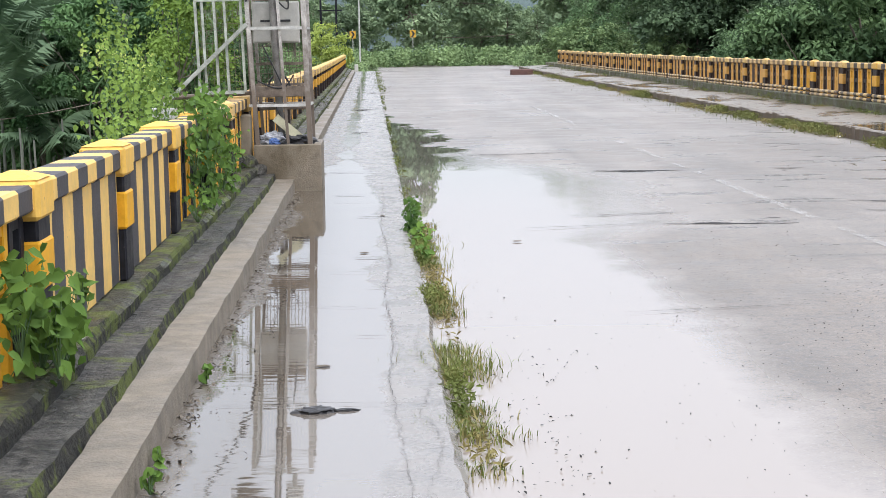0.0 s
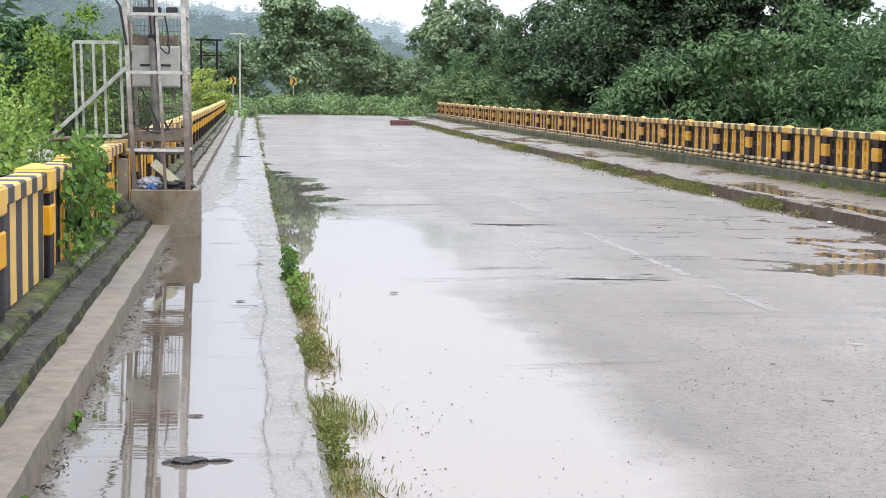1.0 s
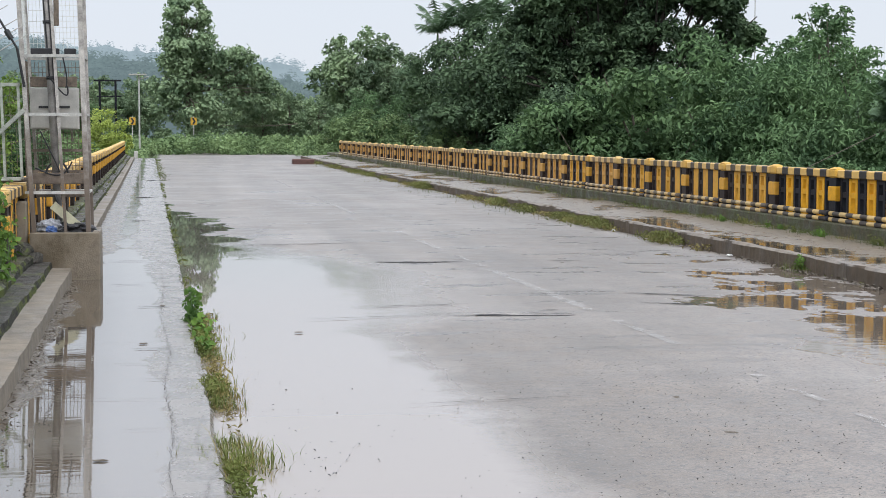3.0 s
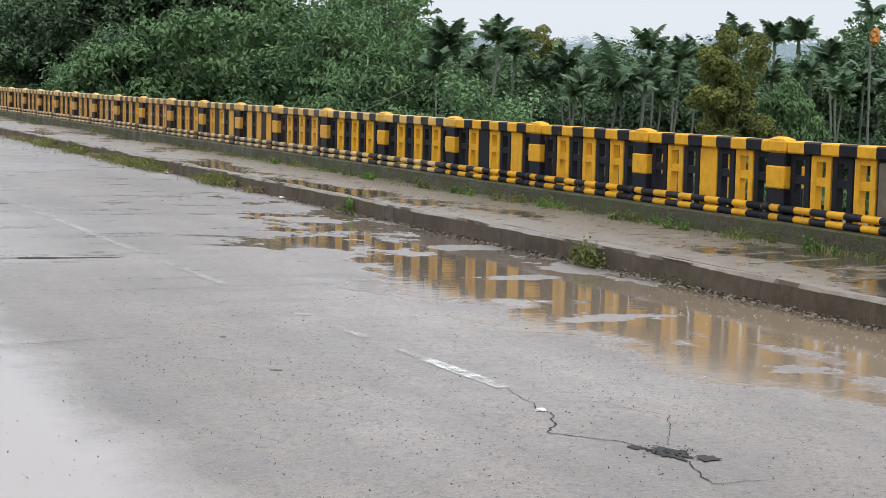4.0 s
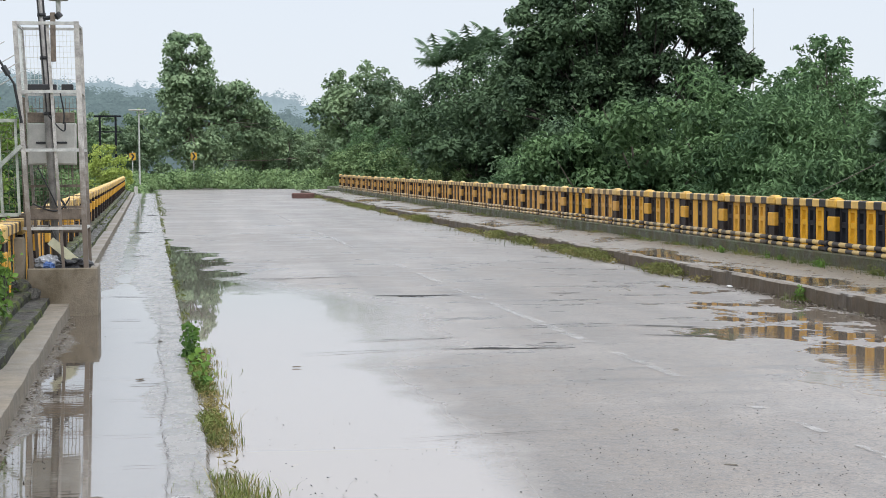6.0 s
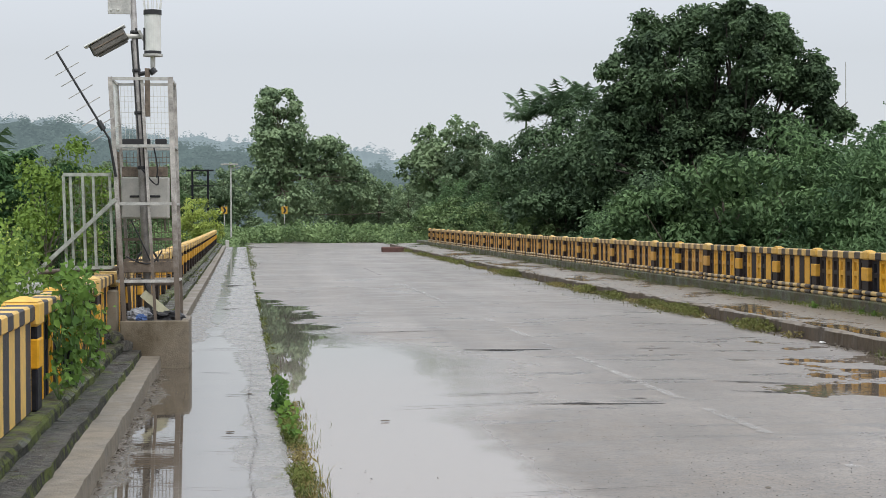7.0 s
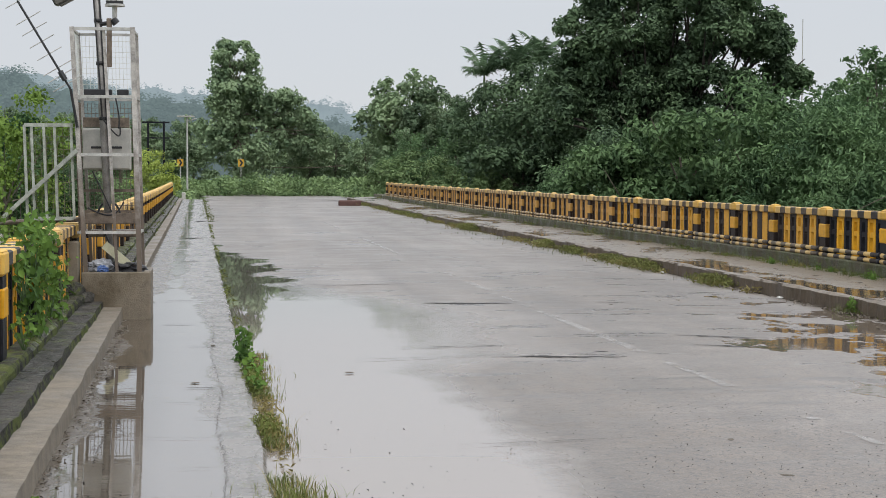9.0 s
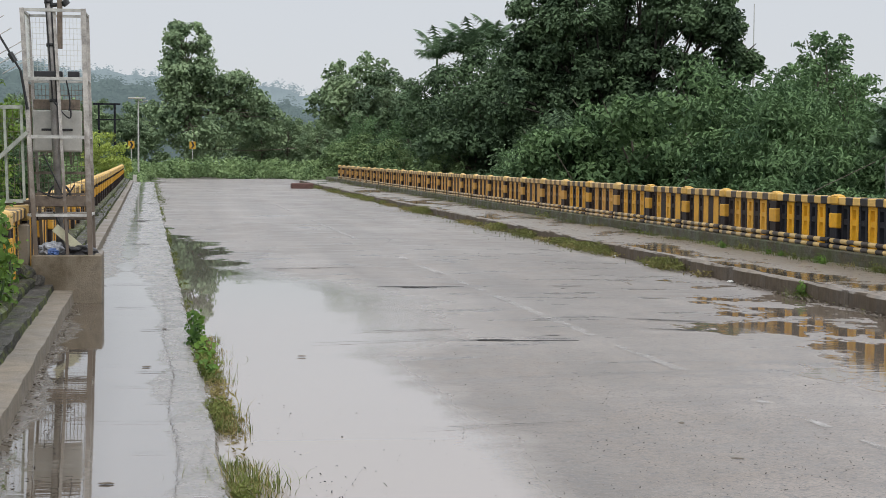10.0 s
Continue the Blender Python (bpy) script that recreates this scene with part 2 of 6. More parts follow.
def wet_path(name, colour, mud, level, wob_k, puddle_rough=0.028, band=None, stretch=(1, 1, 1), left_mud=None):
    """Footpath concrete under a broken sheet of rain water, with long cross cracks."""
    m, nt, b, pos = base(name, 0.4, 1.8)
    long = nd(nt, "VectorMath", operation="MULTIPLY", i0=pos, i1=stretch).outputs[0]
    broad, mid, grit = noise_n(nt, long, 0.7, 5), noise_n(nt, pos, 4.0, 5, 0.65), noise_n(nt, pos, 60, 2)
    wob = math_n(nt, "ADD", math_n(nt, "MULTIPLY_ADD", broad, 2.0, -1.0), math_n(nt, "MULTIPLY_ADD", mid, 0.8, -0.4))
    depth = math_n(nt, "MULTIPLY_ADD", wob, wob_k, level)
    if band:
        # water lies along the middle of the slab: its line, half width and steepness
        xyz = nd(nt, "SeparateXYZ", i0=pos)
        u = math_n(nt, "MULTIPLY_ADD", xyz.outputs[1], 0.0242, xyz.outputs[0])
        off = math_n(nt, "ABSOLUTE", math_n(nt, "SUBTRACT", u, band[0]))
        depth = math_n(nt, "ADD", depth, math_n(nt, "MULTIPLY", math_n(nt, "SUBTRACT", band[1], off), band[2]))
        depth = math_n(nt, "SUBTRACT", depth, ramp_n(nt, xyz.outputs[1], 19, 27, 0.0, 0.58))
    silt = rgb(mud)
    if left_mud:
        # the silt lies thicker and browner towards the ledge
        silt = mix_n(nt, ramp_n(nt, math_n(nt, "MULTIPLY_ADD", wob, 0.12, u), -0.52, -0.22), rgb(left_mud), silt)
    water = ramp_n(nt, depth, -0.04, 0.06)
    tone = ramp_n(nt, math_n(nt, "ADD", mid, math_n(nt, "MULTIPLY", grit, 0.5)), 0.5, 1.1, 0.65, 1.2)
    dry = nd(nt, "VectorMath", operation="SCALE", i0=colour, Scale=tone).outputs[0]
    nt.links.new(mix_n(nt, water, dry, silt), b.inputs["Base Color"])
    r_dry = ramp_n(nt, mid, 0.35, 0.7, 0.16, 0.40) if left_mud else ramp_n(nt, mid, 0.35, 0.7, 0.25, 0.5)
    if left_mud:
        colour = mix_n(nt, ramp_n(nt, math_n(nt, "MULTIPLY_ADD", wob, 0.15, u), -0.62, -0.25), rgb((0.115, 0.094, 0.07)), rgb(colour))
        dry.node.inputs[0].default_value = (1, 1, 1)
        nt.links.new(colour, dry.node.inputs[0])
        # farther on the sheet of water is thin and broken
        puddle_rough = ramp_n(nt, xyz.outputs[1], 17, 30, puddle_rough, 0.09)
    nt.links.new(ramp_n(nt, water, 0, 1, 1.6 if left_mud else 1.42, 1.8), b.inputs["IOR"])
    nt.links.new(nd(nt, "Mix", data_type="FLOAT", i0=water, i2=r_dry, i3=puddle_rough).outputs[0], b.inputs["Roughness"])
    ripple = noise_n(nt, nd(nt, "VectorMath", operation="MULTIPLY", i0=pos, i1=(4.0, 9.0, 1)).outputs[0], 1.0, 2)
    h = nd(nt, "Mix", data_type="FLOAT", i0=water, i2=grit, i3=math_n(nt, "MULTIPLY", ripple, ramp_n(nt, nd(nt, "SeparateXYZ", i0=pos).outputs[1], 9, 24, 0.17, 0.02))).outputs[0]
    nt.links.new(bump_n(nt, h, 0.35, 0.008), b.inputs["Normal"])
    return m


def mossy(name, colour, moss_at=0.58, rough=0.75, moss=(0.075, 0.095, 0.018)):
    """Old damp concrete with dark streaks and patches of moss."""
    m, nt, b, pos = base(name, rough)
    broad, mid, grit = noise_n(nt, pos, 1.1, 5), noise_n(nt, pos, 7.0, 6, 0.65), noise_n(nt, pos, 70, 2)
    tone = ramp_n(nt, math_n(nt, "ADD", math_n(nt, "MULTIPLY_ADD", broad, 0.6, mid), math_n(nt, "MULTIPLY", grit, 0.16)), 0.62, 1.12, 0.55, 1.3)
    c = nd(nt, "VectorMath", operation="SCALE", i0=colour, Scale=tone).outputs[0]
    c = mix_n(nt, ramp_n(nt, math_n(nt, "MULTIPLY_ADD", mid, 0.5, broad), moss_at + 0.25, moss_at + 0.42), c, rgb(moss))
    nt.links.new(c, b.inputs["Base Color"])
    nt.links.new(ramp_n(nt, broad, 0.35, 0.65, rough - 0.3, rough + 0.1), b.inputs["Roughness"])
    nt.links.new(bump_n(nt, math_n(nt, "ADD", grit, math_n(nt, "MULTIPLY", mid, 2.0)), 0.5, 0.012), b.inputs["Normal"])
    return m


def rough_concrete(name, lo, hi, moss_at, moss=(0.085, 0.105, 0.018), wet=0.35):
    """Broken, weather-blackened concrete: pale scuffs, dark pores, tufts of moss."""
    m, nt, b, pos = base(name, 0.7)
    n1, n2, n3 = noise_n(nt, pos, 2.3, 5, 0.6), noise_n(nt, pos, 16, 6, 0.7), noise_n(nt, pos, 75, 3, 0.6)
    f = math_n(nt, "ADD", math_n(nt, "MULTIPLY", n1, 0.6), math_n(nt, "ADD", math_n(nt, "MULTIPLY", n2, 0.9), math_n(nt, "MULTIPLY", n3, 0.5)))
    c = mix_n(nt, ramp_n(nt, f, 0.90, 1.20), rgb(lo), rgb(hi))
    moss_f = math_n(nt, "ADD", noise_n(nt, pos, 2.6, 5, 0.65), math_n(nt, "MULTIPLY", n2, 0.6))
    c = mix_n(nt, ramp_n(nt, moss_f, moss_at, moss_at + 0.10), c, rgb(moss))
    nt.links.new(c, b.inputs["Base Color"])
    nt.links.new(ramp_n(nt, n1, 0.35, 0.65, wet, 0.85), b.inputs["Roughness"])
    nt.links.new(bump_n(nt, math_n(nt, "ADD", n3, math_n(nt, "MULTIPLY", n2, 3.0)), 0.9, 0.02), b.inputs["Normal"])
    return m


YEL, BLK = (0.68, 0.345, 0.026), (0.013, 0.013, 0.016)


def paint(name, yellow=None, pitch=0.27, offset=0.0, yel_c=YEL, blk_c=BLK):
    """Worn masonry paint: yellow, black, or bands of both along the thing's own length."""
    m, nt, b, pos = base(name, 0.5)
    b.inputs["Specular IOR Level"].default_value = 0.12
    mid, grit = noise_n(nt, pos, 9, 5, 0.65), noise_n(nt, pos, 55, 3)
    tone = ramp_n(nt, mid, 0.3, 0.7, 0.78, 1.12)
    dark = ramp_n(nt, mid, 0.3, 0.7, 0.7, 1.9)
    yel = nd(nt, "VectorMath", operation="SCALE", i0=yel_c, Scale=tone).outputs[0]
    blk = nd(nt, "VectorMath", operation="SCALE", i0=blk_c, Scale=dark).outputs[0]
    if yellow is None:
        own = nd(nt, "SeparateXYZ", i0=nd(nt, "TexCoord").outputs["Object"]).outputs[1]
        own = math_n(nt, "ADD", own, math_n(nt, "MULTIPLY_ADD", mid, 0.03, -0.015 + 20 * pitch + offset))
        f = math_n(nt, "GREATER_THAN", math_n(nt, "FRACT", math_n(nt, "DIVIDE", own, 2 * pitch)), 0.5)
        c = mix_n(nt, f, yel, blk)
    else:
        c = yel if yellow else blk
    chip = ramp_n(nt, math_n(nt, "ADD", mid, math_n(nt, "MULTIPLY", grit, 0.35)), 0.86, 0.90)
    c = mix_n(nt, math_n(nt, "MULTIPLY", chip, 0.7), c, rgb((0.20, 0.17, 0.13)))
    nt.links.new(c, b.inputs["Base Color"])
    nt.links.new(ramp_n(nt, mid, 0.3, 0.7, 0.4, 0.65), b.inputs["Roughness"])
    nt.links.new(bump_n(nt, math_n(nt, "ADD", mid, grit), 0.25, 0.006), b.inputs["Normal"])
    return m


def foliage(name, dark, light, rough=0.7, through_light=0.18):
    """Leaves: every leaf its own shade, with some light coming through."""
    m, nt, b, pos = base(name, rough)
    rnd = nd(nt, "NewGeometry").outputs["Random Per Island"]
    broad = noise_n(nt, pos, 0.55, 4, 0.6)
    f = math_n(nt, "MULTIPLY_ADD", rnd, 0.26, math_n(nt, "MULTIPLY_ADD", broad, 2.2, -0.78))
    c = mix_n(nt, ramp_n(nt, f, 0.0, 1.0), rgb(dark), rgb(light))
    nt.links.new(c, b.inputs["Base Color"])
    b.inputs["Specular IOR Level"].default_value = 0.2
    tr = nd(nt, "BsdfTranslucent", Color=c)
    mx = nd(nt, "MixShader", i0=through_light, i1=b.outputs[0], i2=tr.outputs[0])
    nt.links.new(mx.outputs[0], nt.nodes["Material Output"].inputs["Surface"])
    return m


ASPHALT = wet_road()
WALKCON = wet_path("wet_footpath_concrete", (0.205, 0.185, 0.165), (0.165, 0.145, 0.125), 0.02, 0.55, band=(-0.37, 0.42, 1.9), left_mud=(0.085, 0.068, 0.05))
FARPATH = wet_path("muddy_footpath_concrete", (0.172, 0.143, 0.108), (0.060, 0.049, 0.031), -0.06, 0.62, puddle_rough=0.09, stretch=(1.0, 0.35, 1.0))
CONC = mossy("smooth_concrete", (0.186, 0.158, 0.121), 0.72, 0.7, (0.10, 0.09, 0.06))
DARKCON = rough_concrete("mossy_dark_concrete", (0.012, 0.011, 0.008), (0.155, 0.145, 0.125), 0.86, (0.10, 0.125, 0.02), 0.22)
PLINTHTOP = rough_concrete("mossy_plinth_concrete", (0.014, 0.015, 0.007), (0.120, 0.116, 0.078), 0.80, (0.11, 0.14, 0.018), 0.25)
# grimy, mossy upright faces, with their side shade darkened into the colour
SHADEDGRIME = rough_concrete("grimy_shaded_side_concrete", (0.006, 0.006, 0.003), (0.044, 0.041, 0.027), 0.77, (0.085, 0.108, 0.014), 0.85)
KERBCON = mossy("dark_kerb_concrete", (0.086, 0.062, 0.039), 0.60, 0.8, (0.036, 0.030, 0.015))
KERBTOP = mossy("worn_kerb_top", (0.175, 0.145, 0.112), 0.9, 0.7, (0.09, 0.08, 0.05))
PLINTHCON = rough_concrete("green_stained_concrete", (0.038, 0.032, 0.014), (0.138, 0.110, 0.056), 0.75, (0.066, 0.072, 0.020))
YELLOW, BLACK = paint("yellow_paint", True), paint("black_paint", False)
BANDS = paint("banded_paint", None, 0.2689)
FADED = paint("faded_banded_paint", None, 0.142 * 2, 0.1, (0.70, 0.46, 0.145), (0.045, 0.043, 0.046))
PIPEBANDS = paint("pipe_paint", None, 0.255, 0.1)
OLD_YEL, OLD_BLK = (0.58, 0.32, 0.088), (0.034, 0.023, 0.018)
OLDTONES = (paint("weathered_yellow_paint", True, yel_c=OLD_YEL), paint("weathered_black_paint", False, blk_c=OLD_BLK), paint("weathered_rail_paint", None, 0.2689, 0, (0.60, 0.41, 0.18), (0.16, 0.108, 0.062)), paint("weathered_pipe_paint", None, 0.255, 0.1, (0.56, 0.41, 0.21), (0.17, 0.125, 0.088)), paint("pale_cap_paint", True, yel_c=(0.60, 0.41, 0.16)))
LATETONES = (paint("fading_yellow_paint", True, yel_c=(0.63, 0.335, 0.055)), paint("fading_black_paint", False, blk_c=(0.027, 0.021, 0.019)), paint("fading_rail_paint", None, 0.2689, 0, (0.61, 0.40, 0.145), (0.078, 0.062, 0.048)), paint("fading_pipe_paint", None, 0.255, 0.1, (0.58, 0.415, 0.195), (0.10, 0.08, 0.062)), paint("fading_cap_paint", True, yel_c=(0.58, 0.35, 0.09)))
BOXCON = mossy("stained_box_concrete", (0.212, 0.176, 0.128), 0.50, 0.75, (0.11, 0.088, 0.056))
CEMENT = mossy("bare_cement", (0.235, 0.20, 0.15), 0.47, 0.75, (0.12, 0.098, 0.068))
GALV = mat("painted_steel", (0.46, 0.45, 0.42), 0.5, 0.25, var=0.35, scale=9)
GATEPAINT = mat("weathered_gate_paint", (0.33, 0.345, 0.30), 0.55, 0.1, var=0.4, scale=11)


def rusting_leg():
    """Pale old paint that gives way to brown rust towards the foot."""
    m = mat("rusting_painted_steel", (0.40, 0.375, 0.345), 0.6, 0.1, var=0.5, scale=10)
    nt = m.node_tree
    pos = nd(nt, "NewGeometry").outputs["Position"]
    b = nt.nodes["Principled BSDF"]
    z = math_n(nt, "ADD", nd(nt, "SeparateXYZ", i0=pos).outputs[2], math_n(nt, "MULTIPLY_ADD", noise_n(nt, pos, 7, 4, 0.7), 1.6, -0.8))
    old = b.inputs["Base Color"].links[0].from_socket
    nt.links.new(mix_n(nt, ramp_n(nt, z, 1.2, 2.1, 0.9, 0.0), old, rgb((0.13, 0.098, 0.072))), b.inputs["Base Color"])
    return m


RUSTLEG = rusting_leg()
RUSTY = mat("weathered_steel", (0.17, 0.135, 0.105), 0.65, 0.2, var=0.5, scale=12)
WHITE = mat("white_enamel", (0.66, 0.66, 0.62), 0.4, 0.0, var=0.12, scale=9, bump=0.05)
GREYBOX = mat("grey_enclosure", (0.43, 0.415, 0.375), 0.45, 0.0, var=0.18, scale=7, bump=0.05)
DARKPL = mat("black_plastic", (0.025, 0.025, 0.027), 0.45, var=0.3)
BLUEPL = mat("blue_plastic", (0.06, 0.12, 0.30), 0.4, var=0.3)
BRONZE = mat("bronze_grey_metal", (0.13, 0.12, 0.105), 0.5, 0.2, var=0.3, scale=9)
MASTSTEEL = mat("dull_mast_steel", (0.30, 0.285, 0.27), 0.55, 0.2, var=0.4, scale=9)
BAGGREY = mat("grey_film", (0.30, 0.31, 0.33), 0.3, var=0.6, scale=14, bump=0.3)
PAPER = mat("pale_card", (0.62, 0.60, 0.42), 0.6, var=0.2)


def worn_line(name, colour, keep, solid=1.0):
    """Road paint scuffed off down to the asphalt in grains and patches."""
    m = mat(name, colour, 0.5, var=0.3, scale=9)
    nt = m.node_tree
    pos = nd(nt, "NewGeometry").outputs["Position"]
    f = math_n(nt, "ADD", noise_n(nt, pos, 4, 3, 0.6), math_n(nt, "MULTIPLY", noise_n(nt, pos, 110, 3, 0.7), 0.9))
    mx = nd(nt, "MixShader", i0=ramp_n(nt, f, keep, keep + 0.16, 0.0, solid), i1=nd(nt, "BsdfTransparent").outputs[0], i2=nt.nodes["Principled BSDF"].outputs[0])
    nt.links.new(mx.outputs[0], nt.nodes["Material Output"].inputs["Surface"])
    return m


LINE = worn_line("worn_road_paint", (0.60, 0.59, 0.55), 0.86)
FADEDLINE = worn_line("faded_road_paint", (0.40, 0.38, 0.355), 0.80, 0.5)
CRACK = mat("crack_fill", (0.028, 0.026, 0.024), 0.95, var=0.3)
HAIRLINE = mat("hairline_crack", (0.06, 0.053, 0.046), 0.6, var=0.3)
GROUND = mat("grassy_ground", (0.05, 0.075, 0.025), 0.95, var=0.5, scale=0.3, fine=5)
WOOD = mat("bark", (0.13, 0.11, 0.085), 0.9, var=0.3, scale=8)
DARKBARK = mat("dark_bark", (0.045, 0.038, 0.030), 0.9, var=0.3, scale=8)
PALE_TRUNK = mat("pale_palm_trunk", (0.14, 0.145, 0.12), 0.9, var=0.3, scale=8)
FRUIT = mat("orange_palm_nuts", (0.46, 0.19, 0.03), 0.6, var=0.4)
SIGNYEL = mat("yellow_sheeting", (0.52, 0.29, 0.03), 0.4, var=0.1, bump=0)
RED = mat("red_brick_paint", (0.10, 0.05, 0.04), 0.7, var=0.3)
# the lifted darks of the next two stand in for thin haze
LEAF_DARK = foliage("dark_leaves", (0.036, 0.061, 0.037), (0.172, 0.26, 0.128))
LEAF_MID = foliage("green_leaves", (0.032, 0.068, 0.032), (0.19, 0.295, 0.122))
LEAF_LIGHT = foliage("fresh_leaves", (0.024, 0.062, 0.012), (0.19, 0.32, 0.06))
LEAF_LIME = foliage("lime_leaves", (0.036, 0.082, 0.015), (0.245, 0.36, 0.072))
# haze is put into this lime, lighter than the leaves' own colour
LEAF_LIMEHAZE = foliage("hazed_lime_leaves", (0.25, 0.32, 0.06), (0.50, 0.58, 0.17))
LEAF_LAYER = foliage("layered_leaves", (0.018, 0.055, 0.022), (0.17, 0.30, 0.115))
LEAF_OLIVE = foliage("olive_leaves", (0.036, 0.056, 0.016), (0.29, 0.30, 0.085))
# fronds lightened, with some haze put into their green
LEAF_PALM = foliage("palm_leaves", (0.044, 0.078, 0.044), (0.185, 0.275, 0.148))
LEAF_BAMBOO = foliage("bamboo_leaves", (0.044, 0.088, 0.042), (0.22, 0.345, 0.15))
# leaves past the bridge: distance haze is mixed into both these colours
LEAF_FAR = foliage("hazed_far_leaves", (0.105, 0.165, 0.09), (0.35, 0.45, 0.25))
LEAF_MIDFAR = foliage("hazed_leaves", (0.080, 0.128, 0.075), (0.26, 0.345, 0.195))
# bank trees: the thicket's shade is darkened into the leaf colour
LEAF_BANK = foliage("shaded_bank_leaves", (0.010, 0.030, 0.010), (0.12, 0.215, 0.08))
# fresh scrub green, part of its paleness being haze mixed in
LEAF_SCRUB = foliage("scrub_leaves", (0.07, 0.12, 0.048), (0.30, 0.41, 0.18))
KERBGRASS = foliage("kerb_grass", (0.07, 0.085, 0.022), (0.235, 0.24, 0.08))
LEAF_KERB = foliage("kerb_weed_leaves", (0.045, 0.055, 0.018), (0.19, 0.20, 0.065))
GRASS = foliage("grass_blades", (0.055, 0.078, 0.018), (0.20, 0.225, 0.062))
DRYGRASS = foliage("dry_grass", (0.16, 0.13, 0.05), (0.30, 0.26, 0.10))


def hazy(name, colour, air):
    """Woods so far off that lit air outweighs their own colour; emission paints it."""
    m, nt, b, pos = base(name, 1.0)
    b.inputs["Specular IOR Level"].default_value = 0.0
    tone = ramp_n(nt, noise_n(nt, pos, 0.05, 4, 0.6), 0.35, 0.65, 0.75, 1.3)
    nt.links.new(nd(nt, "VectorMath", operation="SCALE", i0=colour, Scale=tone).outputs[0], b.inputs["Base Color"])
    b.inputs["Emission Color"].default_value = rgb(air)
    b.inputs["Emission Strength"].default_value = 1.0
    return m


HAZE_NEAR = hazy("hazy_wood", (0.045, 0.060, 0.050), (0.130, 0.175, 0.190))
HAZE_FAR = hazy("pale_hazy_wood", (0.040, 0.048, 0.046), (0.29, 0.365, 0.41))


# ---- building helpers ----
def rise(v):
    """The deck climbs gently towards its far end."""
    return 2.6e-5 * v * v


def skew(u):
    """How far the deck runs to the left for each metre ahead, at that distance across; the far side a little less."""
    return 0.0088 + 0.0157 * min(1.0, max(0.0, (7.6 - u) / 7.3))


def at_deck(u, v, w=0.0):
    """Across, along and above the deck, which runs a little to the left as it goes."""
    k = min(1.0, max(0.0, (7.6 - u) / 7.3))
    return Vector((u + 0.218 * (1 - k) - skew(u) * v, v, w + rise(v)))


def deck_turn(u):
    return math.degrees(math.atan(skew(u)))


def part(name, bm, material, parent=None, label="", smooth=False):
    me = bpy.data.meshes.new(name)
    bm.to_mesh(me)
    bm.free()
    if smooth:
        for p in me.polygons:
            p.use_smooth = True
    me.materials.append(material)
    ob = new(name, me)
    if parent:
        ob.parent = parent
    if label:
        ob["label"] = label
    return ob


def block(bm, x0, x1, y0, y1, z0, z1, bevel=0.0):
    m = Matrix.Translation(((x0 + x1) / 2, (y0 + y1) / 2, (z0 + z1) / 2)) @ Matrix.Diagonal((x1 - x0, y1 - y0, z1 - z0, 1))
    r = bmesh.ops.create_cube(bm, size=1, matrix=m)
    if bevel:
        edges = list({e for v in r["verts"] for e in v.link_edges})
        bmesh.ops.bevel(bm, geom=edges, offset=bevel, segments=1, affect="EDGES")
    return bm


def rod(bm, a, b, r0, r1=None, n=8):
    a, b = Vector(a), Vector(b)
    d = b - a
    m = Matrix.Translation((a + b) / 2) @ d.to_track_quat("Z", "Y").to_matrix().to_4x4()
    bmesh.ops.create_cone(bm, cap_ends=True, segments=n, radius1=r0, radius2=r0 if r1 is None else r1, depth=d.length, matrix=m)
    return bm


def tube(bm, pts, r, n=6):
    """One unbroken round tube through the points."""
    rings = []
    for i, p in enumerate(pts):
        p = Vector(p)
        d = (Vector(pts[min(i + 1, len(pts) - 1)]) - Vector(pts[max(i - 1, 0)])).normalized()
        u = d.orthogonal().normalized() if i == 0 else (u - d * u.dot(d)).normalized()
        w = d.cross(u)
        rings.append([bm.verts.new(p + (u * math.cos(k * math.tau / n) + w * math.sin(k * math.tau / n)) * r) for k in range(n)])
    for p, q in zip(rings, rings[1:]):
        for k in range(n):
            bm.faces.new((p[k], p[(k + 1) % n], q[(k + 1) % n], q[k]))
    bm.faces.new(rings[0][::-1])
    bm.faces.new(rings[-1])
    return bm


def bar(bm, a, b, w, d=None):
    """A square bar from a to b."""
    a, b = Vector(a), Vector(b)
    v = b - a
    m = Matrix.Translation((a + b) / 2) @ v.to_track_quat("Z", "Y").to_matrix().to_4x4() @ Matrix.Diagonal((w, d or w, v.length, 1))
    bmesh.ops.create_cube(bm, size=1, matrix=m)
    return bm


def thing(name, place, label, category, group="", turn=0):
    e = new(name)
    e.empty_display_size = 0.2
    e.matrix_basis = pose(*place, 0, 0, turn)
    return tagged(e, label, category, group)


